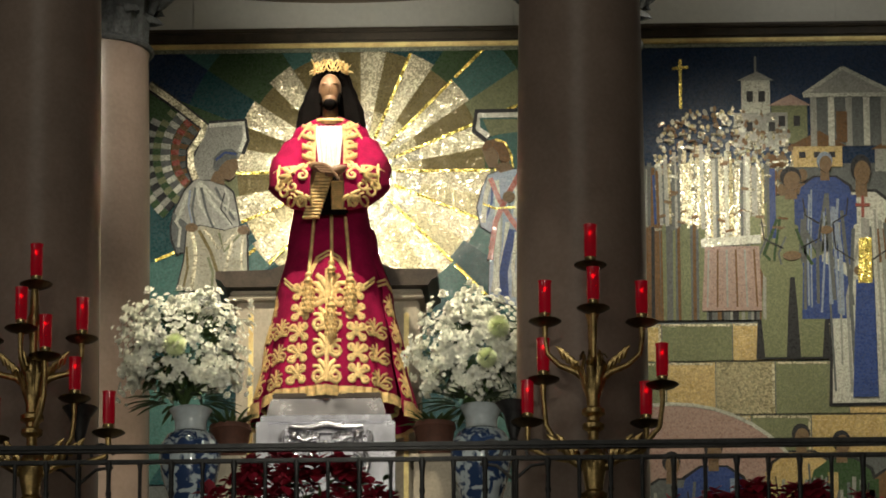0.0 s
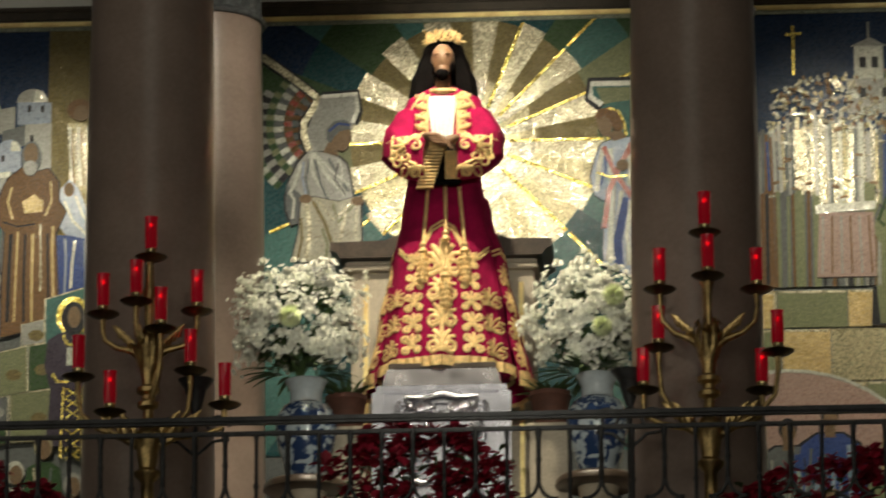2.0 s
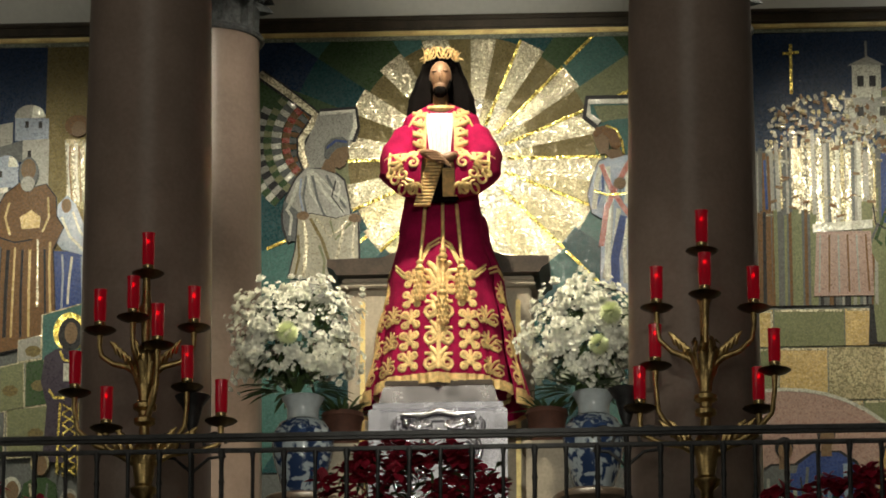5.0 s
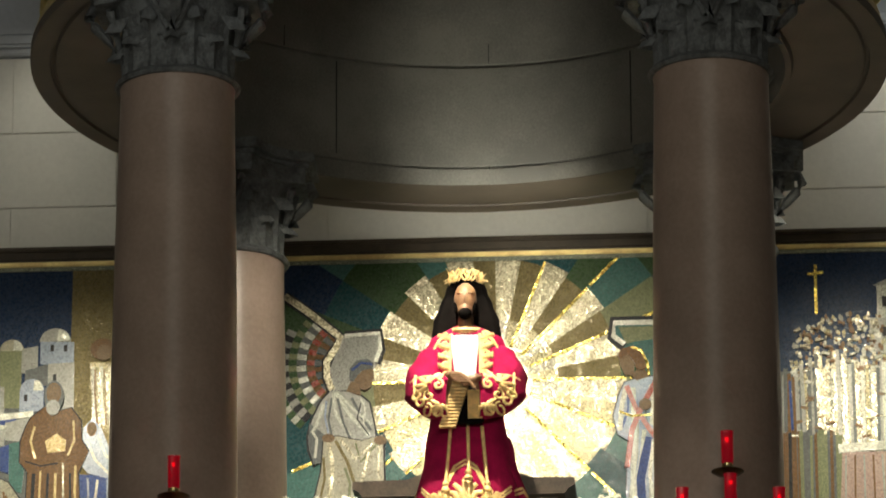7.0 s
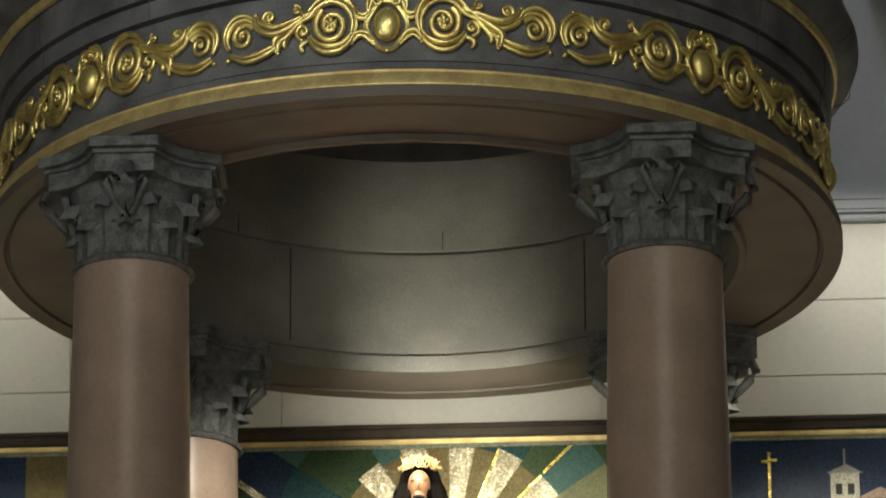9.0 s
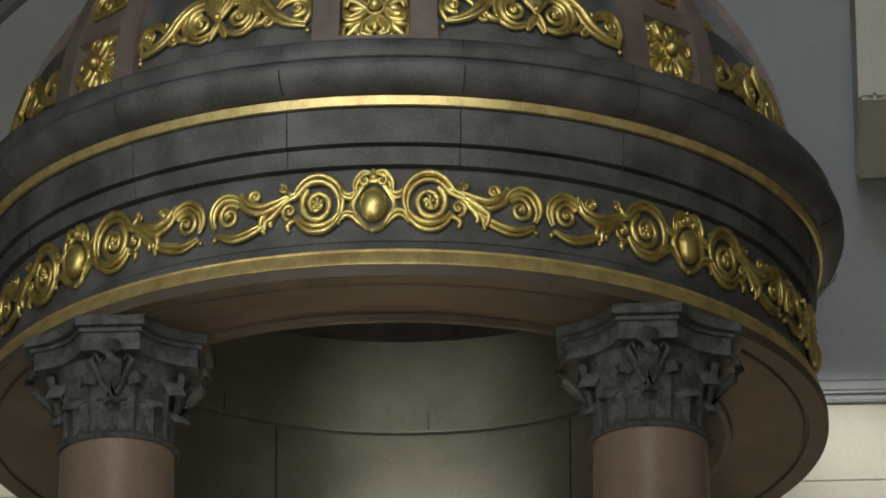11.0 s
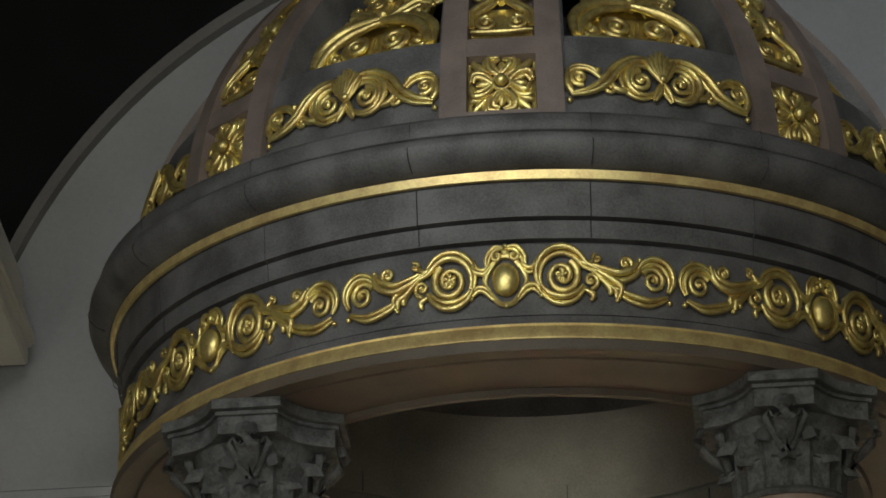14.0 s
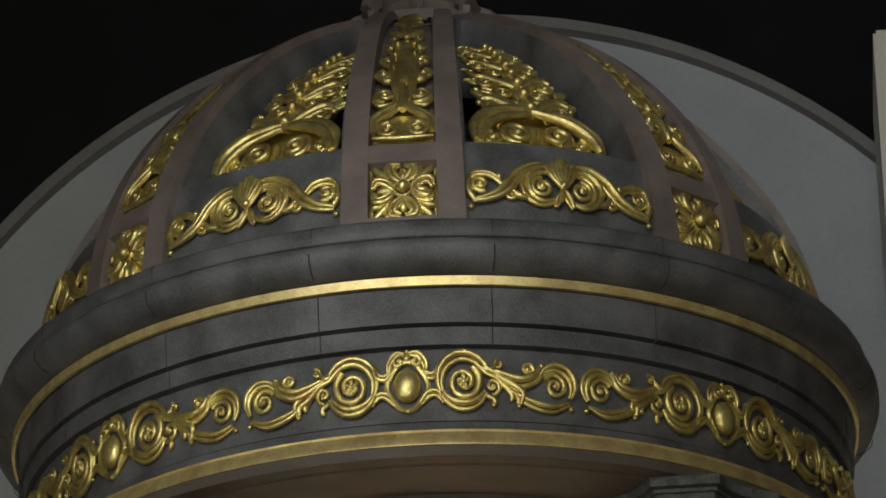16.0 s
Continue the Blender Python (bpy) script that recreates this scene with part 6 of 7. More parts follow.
# ---- silver pedestal ----
ped = thing("pedestal", "embossed silver pedestal with a stepped top under the statue", "pedestal", at=(CX, 0, PLATFORM))
z0 = PLATFORM


def frustum(w0, w1, a, b, bm=None, bevel=0.0):
    b2 = box((-w0, -w0, a - z0), (w0, w0, b - z0))
    for v in b2.verts:
        if v.co.z > (a + b) / 2 - z0:
            v.co.x *= w1 / w0
            v.co.y *= w1 / w0
    if bevel:
        bmesh.ops.bevel(b2, geom=list(b2.edges), offset=bevel, segments=2, affect="EDGES")
    return merge(bm, b2) if bm else b2


part("cap", frustum(0.30, 0.275, 8.90, 8.998, None, 0.006), SILVER, ped, "smooth sloping silver cap")
bm = frustum(0.325, 0.325, 8.865, 8.90, None, 0.006)
part("moulding", bm, SILVER, ped)
part("body", frustum(0.30, 0.30, 7.3, 8.865, None, 0.004), SILVER, ped)
part("plinth", frustum(0.36, 0.36, PLATFORM, 7.3, None, 0.01), SILVER, ped)
for s in (-1, 1):
    bm = box((s * 0.315 - 0.03, -0.335, 7.3 - z0), (s * 0.315 + 0.03, -0.28, 8.865 - z0), 0.006)
    box((s * 0.255 - 0.008, -0.318, 7.35 - z0), (s * 0.255 + 0.008, -0.296, 8.84 - z0), 0.004, bm)
    part("corner_strip", bm, SILVER, ped)
bm = bmesh.new()


def flat(u, v, w):
    return Vector((u, -0.302 - w, v - z0))


sweep(bm, flat, [(-0.185, 8.838), (-0.08, 8.832), (0.0, 8.852), (0.08, 8.835), (0.185, 8.842)], 0.016, 0.02)
part("relief_swag", bm, SILVER, ped, "raised silver swag")
for s in (-1, 1):
    for zz, r in ((8.66, 0.045), (8.5, 0.06), (8.28, 0.06), (8.05, 0.055)):
        bm = bmesh.new()
        spiral(bm, flat, s * 0.14, zz, r, 1.6, 1.57, -s, 0.014)
        sweep(bm, flat, [(s * 0.04, zz - 0.06), (s * 0.1, zz - 0.1), (s * 0.2, zz - 0.07)], 0.02)
        sweep(bm, flat, [(s * 0.19, zz + 0.06), (s * 0.21, zz), (s * 0.20, zz - 0.06)], 0.014)
        knob(bm, flat, s * 0.07, zz + 0.03, 0.022)
        part("relief_scroll", bm, SILVER, ped, "raised silver scroll")
for d in (-1, 1):  # shell fans and round bosses below the swag
    bm = bmesh.new()
    for k in range(7):
        a = radians(20 + 23 * k)
        leaf_stroke(bm, flat, [(d * 0.085, 8.765), (d * 0.085 + 0.03 * math.cos(a), 8.765 + 0.03 * math.sin(a)), (d * 0.085 + 0.058 * math.cos(a), 8.765 + 0.056 * math.sin(a))], 0.013, 0.016)
    part("relief_shell", bm, SILVER, ped, "fan-shaped silver shell")
    bm = blob(flat(d * 0.158, 8.795, 0.012), (0.026, 0.024, 0.026), None, 0, 12, 9)
    for k in range(8):
        a = 2 * math.pi * k / 8
        knob(bm, flat, d * 0.158 + 0.036 * math.cos(a), 8.795 + 0.036 * math.sin(a), 0.009, 0.008)
    leaf_stroke(bm, flat, [(d * 0.205, 8.82), (d * 0.222, 8.79), (d * 0.21, 8.74), (d * 0.17, 8.735)], 0.014, 0.012)
    part("relief_boss", bm, SILVER, ped, "round silver boss with leaves")
bm = tube([flat(-0.038, 8.70, 0.012), flat(-0.038, 8.81, 0.012), flat(0.038, 8.81, 0.012), flat(0.038, 8.70, 0.012)], 0.011, 6)
knob(bm, flat, 0, 8.75, 0.022)
part("relief_niche", bm, SILVER, ped, "raised silver niche")
for zz in (8.4, 8.15, 7.9):
    bm = bmesh.new()
    sweep(bm, flat, [(0, zz - 0.1), (0, zz), (0, zz + 0.1)], 0.035)
    part("relief_leaf", bm, SILVER, ped)

# ---- stone cabinet behind the statue ----
cab = thing("altar_cabinet", "cream stone altar back with dark scrolled wooden top", "altar", at=(0, 0, PLATFORM))
bm = box((-0.50, 0.72, 0), (0.45, 1.1, 9.79 - z0), 0.01)
part("body", bm, ALTARSTONE, cab)
bm = box((-0.435, 0.695, 0.02), (-0.41, 0.74, 9.72 - z0), 0.006)
box((0.37, 0.695, 0.02), (0.395, 0.74, 9.72 - z0), 0.006, bm)
part("fillet", bm, GILTBAND, cab, "narrow gilt fillets")
bm = box((-0.545, 0.68, 9.79 - z0), (0.475, 1.12, 9.815 - z0), 0.008)
box((-0.53, 0.69, 9.815 - z0), (0.465, 1.12, 9.845 - z0), 0.008, bm)
part("cornice", bm, ALTARSTONE, cab)
for s, a, b in ((-1, 0.605, 0.2), (1, 0.545, 0.2)):
    poly = [(s * a, 9.935), (s * a, 9.895), (s * (a - 0.03), 9.88), (s * (a - 0.05), 9.85), (s * b, 9.85), (s * b, 9.985), (s * (b + 0.06), 9.965), (s * (b + 0.12), 9.94)]
    part("top", prism([(x, z - z0) for x, z in poly], 0.64, 1.13), WALNUT, cab, "dark wooden scrolled top")

# ---- railing ----
rail = thing("railing", "black wrought iron railing with diamond balusters", "railing", at=(0, -2.6, PLATFORM))
bm = box((-4.5, -0.028, 8.115 - z0), (4.5, 0.028, 8.15 - z0), 0.012)
part("top_rail", bm, IRON, rail)
part("lower_rail", box((-4.5, -0.012, 8.062 - z0), (4.5, 0.012, 8.082 - z0), 0.004), IRON, rail)
part("bottom_rail", box((-4.5, -0.015, 7.38 - z0), (4.5, 0.015, 7.405 - z0), 0.004), IRON, rail)
plain = lathe([(0.009, 0.25), (0.009, 0.52), (0.016, 0.535), (0.016, 0.55), (0.009, 0.565), (0.009, 0.66), (0.015, 0.675), (0.009, 0.69), (0.009, 0.88), (0.013, 0.91), (0.013, 0.925)], 8)
bm = lathe([(0.011, 0.685), (0.011, 0.76), (0.015, 0.775), (0.011, 0.79), (0.011, 0.87), (0.016, 0.905), (0.016, 0.925)], 8)
lathe([(0.011, 0.25), (0.011, 0.36), (0.015, 0.375), (0.011, 0.39), (0.011, 0.495)], 8, bm)
for k in range(4):
    a = math.pi / 2 * k
    p, q = Vector((0.078 * math.cos(a), 0, 0.59 + 0.095 * math.sin(a))), Vector((0.078 * math.cos(a + math.pi / 2), 0, 0.59 + 0.095 * math.sin(a + math.pi / 2)))
    mid = Vector((0, 0, 0.59))
    tube([p.lerp(q, f) + (mid - p.lerp(q, 0.5)) * 0.42 * math.sin(math.pi * f) for f in (0, 0.2, 0.4, 0.6, 0.8, 1.0)], 0.0085, 6, bm)
    blob(p, (0.014, 0.012, 0.014), bm, 0, 6, 4)
d0 = part("baluster", bm, IRON, rail)
p0 = part("baluster", plain, IRON, rail)
d0.location.x, p0.location.x = -0.252, -0.11
for k in range(-13, 17):
    for src, x in ((d0, -0.252 + 0.2845 * k), (p0, -0.11 + 0.2845 * k)):
        if k and abs(x) < 4.45:
            o = new("baluster", src.data)
            o.parent = rail
            o.location.x = x
part("foot_rail", box((-4.5, -0.03, 0.0), (4.5, 0.03, 0.26), 0.01), FLOORSTONE, rail, "low stone kerb under the railing")

# ---- candelabra ----
REDGLASS = bpy.data.materials.new("red_glass")
REDGLASS.use_nodes = True
b = REDGLASS.node_tree.nodes["Principled BSDF"]
b.inputs["Base Color"].default_value = (0.42, 0.004, 0.03, 1)
b.inputs["Roughness"].default_value = 0.16
b.inputs["Transmission Weight"].default_value = 0.45
# faint emission puts the candle glow into the glass, on unlit votives too
b.inputs["Emission Color"].default_value = (0.8, 0.01, 0.03, 1)
b.inputs["Emission Strength"].default_value = 0.10
FLAME = mat("candle_flame", (1.0, 0.25, 0.15), 0.5, emit=((1.0, 0.12, 0.06), 22.0), bump=0)


def candle(parent, lit):
    """A red glass votive on a brass socket over a dark drip pan, with the pan's underside at the origin."""
    hold = part("drip_pan", lathe([(0.0, 0.0), (0.02, 0.0), (0.06, 0.014), (0.078, 0.026), (0.076, 0.03), (0.03, 0.018), (0.0, 0.018)], 20), DARKBRASS, parent, "dark bronze drip pan")
    part("socket", lathe([(0.0, 0.018), (0.03, 0.018), (0.03, 0.03), (0.027, 0.034), (0.027, 0.064), (0.0, 0.064)], 16), BRASSBRIGHT, hold, "bright brass socket")
    part("glass", lathe([(0.0, 0.064), (0.0275, 0.064), (0.0295, 0.10), (0.0295, 0.21), (0.0325, 0.222), (0.030, 0.222), (0.027, 0.205), (0.026, 0.08), (0.0, 0.078)], 20), REDGLASS, hold, "red votive glass")
    if lit:
        part("flame", blob((0, -0.016, 0.178), (0.009, 0.009, 0.012), None, 0, 8, 6), FLAME, hold, "small glowing flame")
    return hold


DARKBRASS = mat("dark_bronze", (0.10, 0.075, 0.04), 0.4, 0.9, 0.4, 14, 80, 0.3)
BRASSBRIGHT = mat("bright_brass", (0.75, 0.58, 0.3), 0.25, 1.0, 0.15, 14, 80, 0.1)


def candelabrum(x, places, heads):
    c = thing("candelabrum", "tall gilt brass candelabrum with red votive candles on scrolled arms", "candelabrum", "candelabra of the shrine", at=(x, -2.0, PLATFORM))
    part("stem", lathe([(0.0, 0), (0.2, 0), (0.21, 0.04), (0.14, 0.1), (0.06, 0.18), (0.04, 0.4), (0.055, 0.5), (0.032, 0.6), (0.03, 0.85), (0.06, 0.88), (0.065, 0.9), (0.04, 0.92), (0.05, 0.98), (0.06, 1.04),
                        (0.05, 1.1), (0.026, 1.13), (0.024, 1.2), (0.05, 1.215), (0.052, 1.235), (0.028, 1.25), (0.03, 1.27), (0.055, 1.285), (0.055, 1.305), (0.03, 1.32), (0.032, 1.36), (0.05, 1.42), (0.03, 1.47), (0.022, 1.52), (0.02, 1.62),
                        (0.024, 1.74), (0.035, 1.77), (0.022, 1.80), (0.018, heads[0]), (0.0, heads[0])], 24), BRASS, c)
    bm = bmesh.new()
    for k in range(7):  # leaves round the crown of the stem
        a = 2 * math.pi * k / 7
        d = Vector((math.cos(a), math.sin(a), 0))
        for h0, h1, out in ((1.40, 1.52, 0.085), (1.43, 1.58, 0.05), (0.98, 1.10, 0.085)):
            tube([Vector((0, 0, h0)) + d * 0.04, Vector((0, 0, (h0 + h1) / 2)) + d * 0.055, Vector((0, 0, h1 - 0.02)) + d * out * 0.85, Vector((0, 0, h1)) + d * out, Vector((0, 0, h1 - 0.025)) + d * (out + 0.02)], [0.014, 0.018, 0.015, 0.012, 0.005], 6, bm, flat=0.5, up=d)
    part("leaf_crown", bm, BRASS, c, "gilt acanthus leaves round the stem")
    for i, (dx, z, dy, lit) in enumerate(places):
        h = z - 0.222 - z0
        pan = candle(c, lit)
        pan.location = (dx, dy, h)
        if abs(dx) > 0.03:
            low = 1.42 if h > 1.6 else (1.2 if h > 1.45 else 1.0)
            pts = [(0, 0, low), (dx * 0.35, dy * 0.35, low + 0.07), (dx * 0.7, dy * 0.7, low + 0.03 + 0.25 * (h - low)), (dx * 0.95, dy * 0.95, low + 0.55 * (h - low)), (dx, dy, h - 0.06), (dx, dy, h + 0.01)]
            part("arm", tube([Vector(p) for p in pts], [0.02, 0.018, 0.014, 0.012, 0.011, 0.015], 8), BRASS, c)
            s = 1 if dx > 0 else -1
            bm = bmesh.new()
            for t in range(4):
                p = Vector((dx * (0.3 + 0.1 * t), dy * (0.3 + 0.1 * t), low + 0.075 + 0.02 * t))
                tube([p, p + Vector((s * 0.012, -0.02, 0.035)), p + Vector((s * 0.035, -0.02, 0.055))], [0.013, 0.014, 0.004], 6, bm)
            part("arm_leaf", bm, BRASS, c)
        elif dy:
            part("arm", tube([(0, 0, h - 0.25), (dx, dy * 0.9, h - 0.2), (dx, dy, h - 0.08), (dx, dy, h + 0.01)], 0.014, 8), BRASS, c)
    return c


candelabrum(1.372, [(-0.008, 9.354, 0, 1), (0.005, 9.11, -0.12, 1), (-0.222, 9.082, 0, 1), (0.23, 9.074, 0, 1), (-0.232, 8.807, 0.02, 1), (0.322, 8.771, 0, 1), (-0.306, 8.604, 0.02, 1), (0.246, 8.60, 0.05, 1)], (1.985,))
candelabrum(-1.243, [(0.006, 9.291, 0, 1), (-0.05, 9.05, -0.1, 1), (-0.217, 9.018, 0, 1), (0.226, 9.024, 0, 1), (0.064, 8.92, -0.08, 1), (-0.33, 8.717, 0, 0), (0.197, 8.735, 0, 1), (-0.174, 8.53, -0.05, 1), (0.358, 8.568, 0, 0)], (1.92,))
# wrought iron flower stands with scrolls beside the candelabra
for x, s in ((-1.03, 1), (1.0, -1)):
    st = thing("iron_stand", "black wrought iron stand with a bowl top and scrolls", "stand", "iron stands", at=(x, -1.9, PLATFORM))
    part("post", lathe([(0.0, 0.0), (0.14, 0.0), (0.14, 0.02), (0.02, 0.05), (0.012, 0.1), (0.012, 1.16), (0.03, 1.18), (0.016, 1.2), (0.03, 1.24), (0.05, 1.32), (0.085, 1.37), (0.07, 1.37), (0.0, 1.28)], 16), IRON, st)
    bm = bmesh.new()
    for d in (-1, 1):
        pts = [(d * (0.1 + 0.06 * (1 - a / 12) * math.cos(a)), 0, 1.14 + 0.06 * (1 - a / 12) * math.sin(a)) for a in [0.5 * k for k in range(18)]]
        tube(pts, 0.008, 6, bm)
        tube([(0, 0, 1.0), (d * 0.08, 0, 1.07), (d * 0.16, 0, 1.08)], 0.008, 6, bm)
    part("scroll", bm, IRON, st)

# ---- vases and bouquets ----
PORCELAIN = bpy.data.materials.new("blue_white_porcelain")
PORCELAIN.use_nodes = True
nt = PORCELAIN.node_tree
b = nt.nodes["Principled BSDF"]
tc, nz, rp = nt.nodes.new("ShaderNodeTexCoord"), nt.nodes.new("ShaderNodeTexNoise"), nt.nodes.new("ShaderNodeValToRGB")
nz.inputs["Scale"].default_value, nz.inputs["Detail"].default_value, nz.inputs["Distortion"].default_value = 17.0, 3.0, 1.2
rp.color_ramp.elements[0].position, rp.color_ramp.elements[1].position = 0.47, 0.56
rp.color_ramp.elements[0].color, rp.color_ramp.elements[1].color = (0.025, 0.05, 0.13, 1), (0.46, 0.54, 0.60, 1)
nt.links.new(tc.outputs["Object"], nz.inputs["Vector"])
nt.links.new(nz.outputs["Fac"], rp.inputs[0])
nt.links.new(rp.outputs[0], b.inputs["Base Color"])
b.inputs["Roughness"].default_value = 0.12
GLAZE = mat("pale_glaze", (0.5, 0.56, 0.6), 0.15, 0, 0.12, 8, 40, 0)
TERRACOTTA = mat("terracotta", (0.11, 0.045, 0.03), 0.75, 0, 0.25, 10, 60, 0.2)
LEAF = mat("flower_leaf", (0.06, 0.10, 0.035), 0.5, 0, 0.45, 8, 50, 0.2, island=0.15)
PETAL = mat("white_petal", (0.86, 0.86, 0.78), 0.7, 0, 0.12, 20, 90, 0.1, island=0.1)
LIME = mat("lime_white_petal", (0.74, 0.80, 0.52), 0.7, 0, 0.2, 20, 90, 0.1)
REDPETAL = mat("red_poinsettia_bract", (0.30, 0.008, 0.03), 0.6, 0, 0.4, 10, 60, 0.15, island=0.15)


def blade(bm, base, direction, length, width, droop=0.2, mi=0):
    """A pointed leaf with a bent midrib."""
    d = Vector(direction).normalized()
    s = d.cross(Vector((0, 0, 1)))
    s = s.normalized() if s.length > 1e-3 else Vector((1, 0, 0))
    n = s.cross(d)
    base = Vector(base)
    pts = []
    for f, w in ((0.0, 0.12), (0.35, 1.0), (0.7, 0.75), (1.0, 0.0)):
        c = base + d * length * f - Vector((0, 0, droop * length * f * f))
        pts.append((c - s * width * w / 2 + n * 0.12 * width * w, c, c + s * width * w / 2 + n * 0.12 * width * w))
    rows = [[bm.verts.new(p) for p in r] for r in pts]
    for p, q in zip(rows, rows[1:]):
        for k in (0, 1):
            bm.faces.new((p[k], p[k + 1], q[k + 1], q[k])).material_index = mi


def daisy(bm, c, n, r, rng, layers=2):
    n = n.normalized()
    a = n.orthogonal().normalized()
    b_ = n.cross(a)
    for l in range(layers):
        cnt = 7 - l
        for k in range(cnt):
            t = 2 * math.pi * (k + 0.5 * l + rng.random() * 0.2) / cnt
            d = a * math.cos(t) + b_ * math.sin(t)
            tip = c + d * r * (1 - 0.3 * l) + n * r * (0.25 + 0.35 * l)
            w = d.cross(n) * r * 0.34
            m = c + d * r * 0.55 * (1 - 0.3 * l) + n * r * (0.2 + 0.3 * l)
            v = [bm.verts.new(p) for p in (c, m - w, tip, m + w)]
            bm.faces.new(v)


def mum(bm, c, r, rng):
    """A large many-petalled chrysanthemum."""
    for k in range(150):
        z = 1 - 2 * (k + 0.5) / 150
        t = k * 2.39996
        d = Vector((math.sqrt(1 - z * z) * math.cos(t), math.sqrt(1 - z * z) * math.sin(t), z))
        s = d.orthogonal().normalized() * r * 0.13
        p = [c + d * r * 0.3, c + d * r * 0.75 + s, c + d * r * rng.uniform(0.95, 1.08), c + d * r * 0.75 - s]
        bm.faces.new([bm.verts.new(q) for q in p])


def bouquet(x, y, z, rx, rz, seed, mums, label):
    rng = random.Random(seed)
    th = thing("bouquet", label, "bouquet", "bouquets of the shrine", at=(x, y, z))
    bm, lf, st = bmesh.new(), bmesh.new(), bmesh.new()
    clumps = []
    while len(clumps) < 125:
        d = Vector((rng.uniform(-1, 1), rng.uniform(-1, 0.4), rng.uniform(-0.6, 1)))
        if 0.3 < d.length < 1:
            d.normalize()
            lob = 1 + 0.16 * math.sin(5 * math.atan2(d.x, -d.y) + seed) + 0.1 * math.sin(6 * d.z + seed)
            clumps.append((d, Vector((d.x * rx * lob, d.y * rx * 0.75, max(-0.19, d.z * rz * lob))) * rng.uniform(0.72, 1.0), rng.uniform(0.026, 0.06)))
    for d, c, r in clumps:
        big = rng.random() < 0.4
        for k in range(5 if big else 11):
            o = Vector((rng.gauss(0, 1), rng.gauss(0, 0.6), rng.gauss(0, 1))) * r * 0.62
            daisy(bm, c + o, d + o * 6 + Vector((0, -0.5, 0.2)), rng.uniform(0.022, 0.034) if big else rng.uniform(0.012, 0.022), rng, 3 if big else 2)
    for k in range(260):
        d = Vector((rng.uniform(-1, 1), rng.uniform(-1, 0.3), rng.uniform(-0.6, 1))).normalized()
        q = rng.uniform(0.7, 1.02)
        daisy(bm, Vector((d.x * rx * q, d.y * rx * 0.75 * q, max(-0.2, d.z * rz * q))), d + Vector((0, -0.5, 0.2)), rng.uniform(0.008, 0.015), rng)
    for k in range(480):
        d = Vector((rng.uniform(-1, 1), rng.uniform(-1, 0.7), rng.uniform(-0.9, 0.8))).normalized()
        q = rng.uniform(0.35, 0.74)
        c = Vector((d.x * rx * q, d.y * rx * 0.7 * q, max(-0.24, d.z * rz * q)))
        blade(lf, c, d + Vector((0, 0, rng.uniform(-0.4, 0.4))), rng.uniform(0.05, 0.10), rng.uniform(0.016, 0.034))
    for k in range(45):
        a = rng.uniform(0, 6.28)
        blade(lf, (0.1 * math.cos(a), 0.1 * math.sin(a), -0.25), (math.cos(a), math.sin(a), rng.uniform(-0.1, 0.35)), rng.uniform(0.12, 0.25), 0.03, 0.25)
    for k in range(30):
        d = Vector((rng.uniform(-1, 1), rng.uniform(-1, 0.7), rng.uniform(0.0, 1))).normalized()
        tube([(0, 0, -0.3), (d.x * rx * 0.4, d.y * rx * 0.3, d.z * rz * 0.3 - 0.1), (d.x * rx * 0.85, d.y * rx * 0.6, d.z * rz * 0.85)], 0.003, 4, st)
    tagged(part("blossoms", bm, PETAL, th, "small white blossoms", smooth=False), kind="stuff")
    tagged(part("foliage", lf, LEAF, th, "dark green leaves", smooth=False), kind="stuff")
    tagged(part("flower_stem", st, LEAF, th), kind="stuff")
    for dx, dz, r in mums:
        m = bmesh.new()
        mum(m, Vector((dx, -rx * 0.8, dz)), r, rng)
        part("chrysanthemum", m, LIME, th, "large lime-white chrysanthemum", smooth=False)


VASE = [(0.0, 0.0), (0.085, 0.0), (0.09, 0.02), (0.105, 0.06), (0.14, 0.18), (0.155, 0.27), (0.15, 0.33), (0.115, 0.385)]


def vase(x, y, label):
    v = thing("vase", label, "vase", "porcelain vases", at=(x, y, 8.42))
    part("body", lathe(VASE + [(0.082, 0.40), (0.06, 0.40), (0.0, 0.3)], 40), PORCELAIN, v, "blue and white painted body")
    part("neck", lathe([(0.084, 0.402), (0.078, 0.42), (0.08, 0.46), (0.098, 0.50), (0.108, 0.515), (0.10, 0.52), (0.088, 0.50), (0.07, 0.44), (0.06, 0.41)], 40), GLAZE, v, "pale grey glazed neck")
    t = thing("plant_table", "round dark wooden stand under a porcelain vase", "stand", "vase stands", at=(x, y, PLATFORM))
    part("top", lathe([(0.0, 1.215), (0.2, 1.215), (0.215, 1.225), (0.21, 1.25), (0.19, 1.268), (0.0, 1.268)], 32), WALNUT, t)
    part("pillar", lathe([(0.17, 0.0), (0.17, 0.04), (0.06, 0.1), (0.045, 0.4), (0.075, 0.7), (0.045, 0.9), (0.1, 1.215)], 24), ALTARSTONE, t)


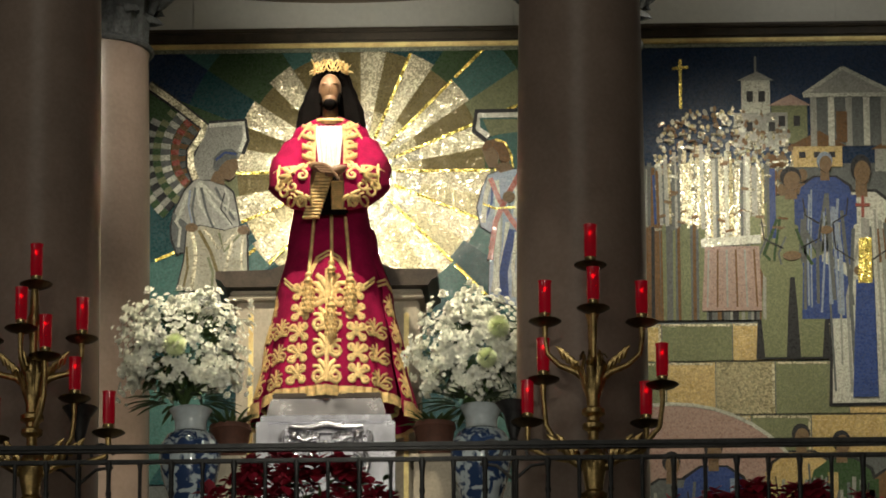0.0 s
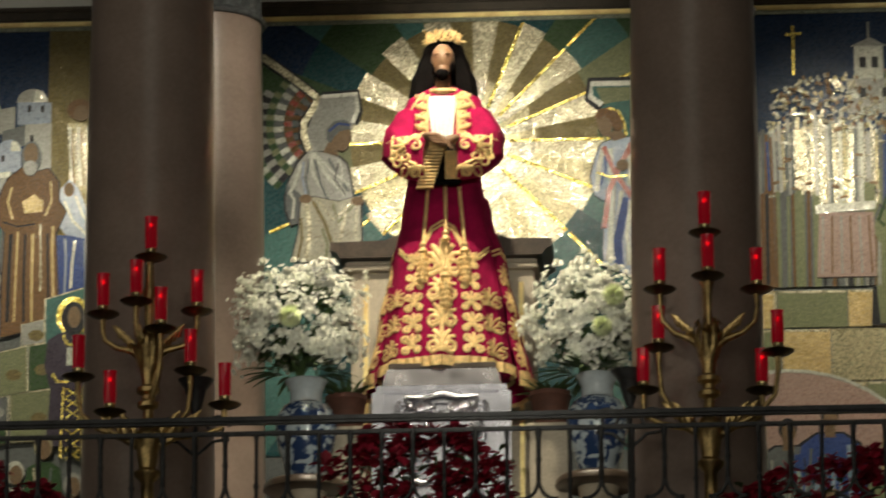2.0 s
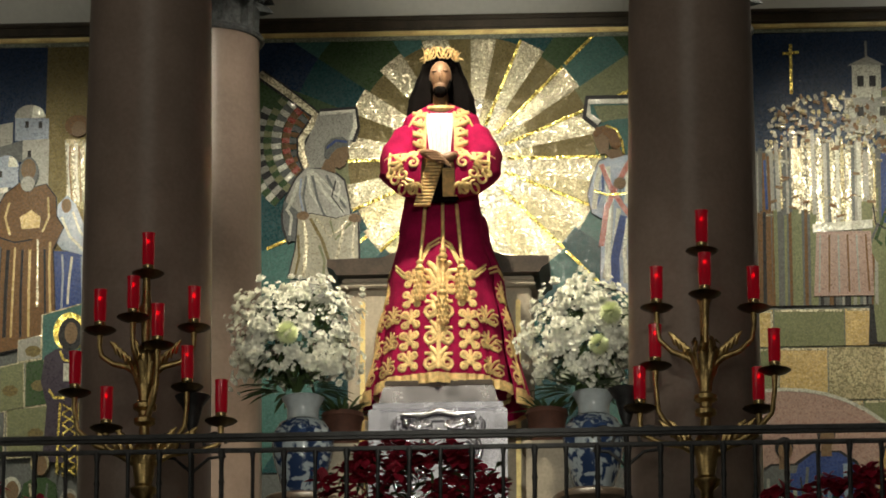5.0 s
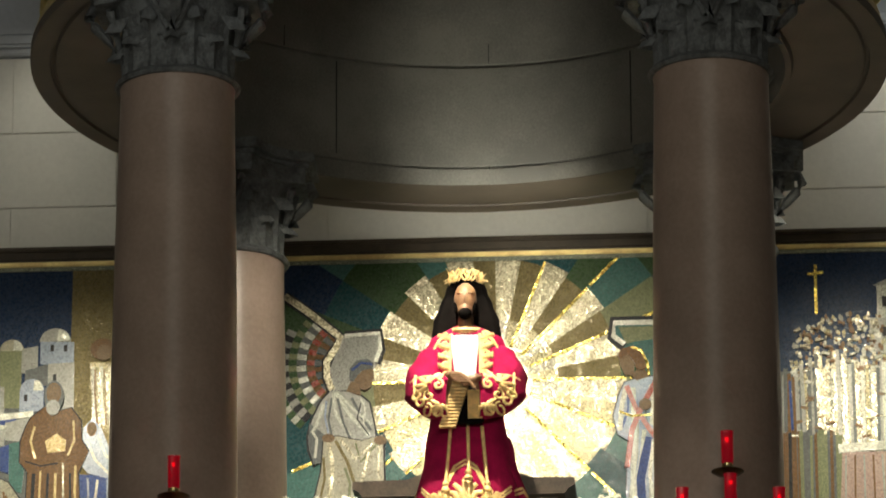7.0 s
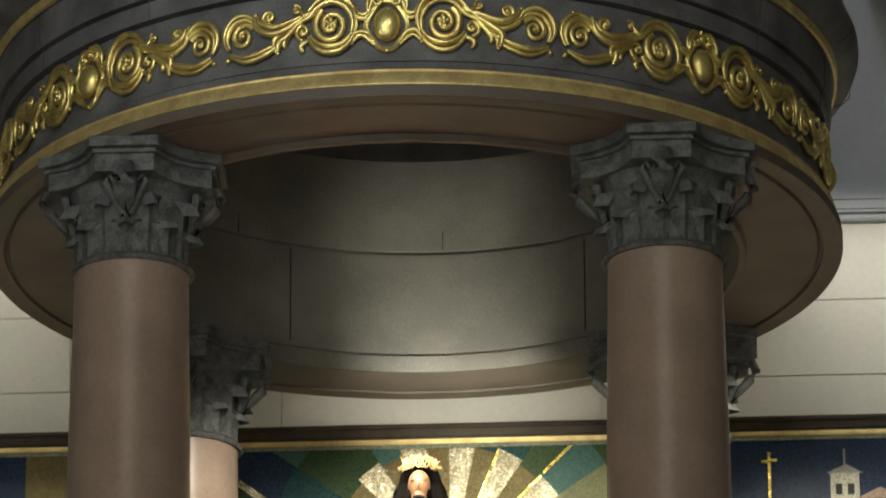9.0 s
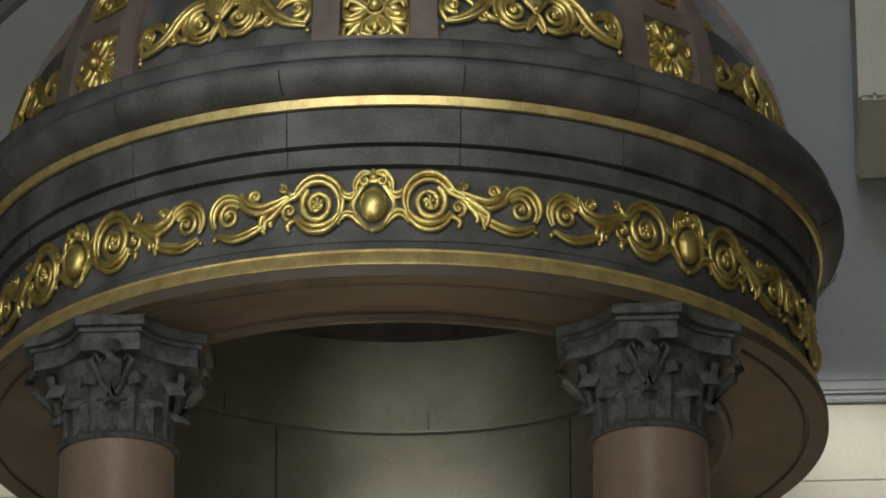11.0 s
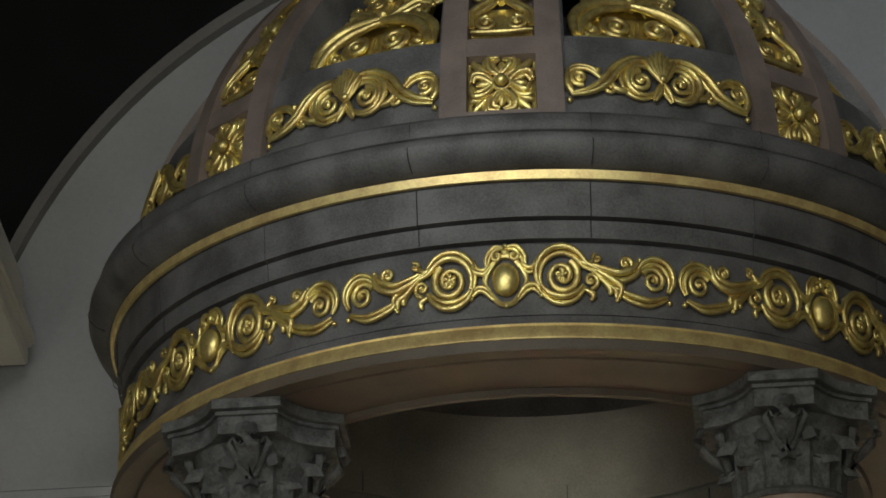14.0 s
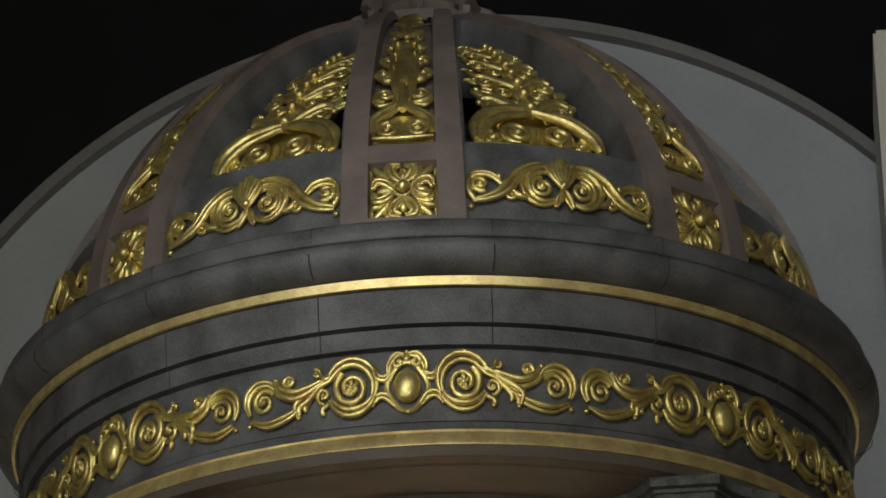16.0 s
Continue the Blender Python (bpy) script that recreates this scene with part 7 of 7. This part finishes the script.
vase(-0.645, -0.3, "blue and white porcelain vase holding a white bouquet")
vase(0.80, -0.3, "dark blue and white porcelain vase holding a white bouquet")
bouquet(-0.675, -0.32, 9.23, 0.315, 0.30, 4, ((-0.03, -0.03, 0.062),), "full bouquet of small white flowers with dark leaves in a vase")
bouquet(0.775, -0.32, 9.2, 0.30, 0.30, 9, ((0.12, 0.08, 0.06), (0.06, -0.08, 0.055)), "full bouquet of small white flowers with two lime chrysanthemums")
for x in (-0.46, 0.56):
    pot = thing("flower_pot", "small terracotta pot with green plant on stone block", "pot", "terracotta pots", at=(x, -0.12, 8.72))
    part("pot", lathe([(0.0, 0.0), (0.075, 0.0), (0.085, 0.05), (0.1, 0.15), (0.108, 0.155), (0.105, 0.18), (0.09, 0.18), (0.0, 0.15)], 24), TERRACOTTA, pot)
    rng = random.Random(int(x * 100))
    bm = bmesh.new()
    for k in range(60):
        a = rng.uniform(0, 6.28)
        blade(bm, (0.03 * math.cos(a), 0.03 * math.sin(a), 0.16), (math.cos(a), math.sin(a), rng.uniform(0.3, 1.6)), rng.uniform(0.1, 0.2), 0.022, 0.3)
    part("leaves", bm, LEAF, pot, smooth=False)
    blk = thing("pot_block", "pale stone block carrying a terracotta pot", "block", "stone blocks", at=(x, -0.12, PLATFORM))
    bm = box((-0.1, -0.1, 0), (0.1, 0.1, 8.69 - PLATFORM), 0.008)
    box((-0.12, -0.12, 8.69 - PLATFORM), (0.12, 0.12, 8.72 - PLATFORM), 0.008, bm)
    part("block", bm, ALTARSTONE, blk)


def poinsettia(x, y, z, hw, hz, seed, n):
    """A bank of red bracts over dark leaves in a trough."""
    rng = random.Random(seed)
    th = thing("poinsettia_bank", "bank of red poinsettias with dark leaves in a trough behind railing", "flowers", "red flowers along the railing", at=(x, y, PLATFORM))
    part("trough", box((-hw, -0.13, 0), (hw, 0.13, 0.2), 0.015), TERRACOTTA, th)
    rd, gr = bmesh.new(), bmesh.new()
    for k in range(n):
        u = rng.uniform(-1, 1)
        c = Vector((u * hw, rng.uniform(-0.1, 0.16), z - PLATFORM - hz * (u * u * 0.5 + rng.random() ** 1.6 * 0.95)))
        nn = rng.choice((5, 6, 7))
        r = rng.uniform(0.05, 0.078)
        up = Vector((rng.uniform(-0.5, 0.5), -0.7, rng.uniform(0.2, 1))).normalized()
        a = up.orthogonal().normalized()
        b2 = up.cross(a)
        for j in range(nn):
            t = 6.283 * j / nn + rng.random() * 0.4
            blade(rd, c, a * math.cos(t) + b2 * math.sin(t) + up * 0.25, r * rng.uniform(0.8, 1.2), r * 0.85, 0.15)
    for k in range(n):
        u = rng.uniform(-1, 1)
        c = (u * hw, rng.uniform(0.0, 0.16), z - PLATFORM - 0.03 - hz * rng.uniform(0.15, 1.25))
        blade(gr, c, (rng.uniform(-1, 1), rng.uniform(-1, 0.3), rng.uniform(-0.6, 0.5)), rng.uniform(0.06, 0.11), rng.uniform(0.03, 0.05), 0.25)
    for k in range(26):
        u = hw * rng.uniform(-0.95, 0.95)
        tube([(u, 0, 0.18), (u + rng.uniform(-0.05, 0.05), 0.02, z - PLATFORM - hz * 0.8)], 0.005, 5, gr)
    tagged(part("red_foliage", rd, REDPETAL, th, "crimson poinsettia bracts", smooth=False), kind="stuff")
    tagged(part("foliage", gr, LEAF, th, "dark green leaves", smooth=False), kind="stuff")


poinsettia(0.03, -2.38, 8.16, 0.43, 0.45, 2, 190)
poinsettia(-2.2, -2.38, 8.03, 0.62, 0.42, 3, 260)
poinsettia(2.2, -2.38, 7.98, 0.75, 0.42, 4, 260)
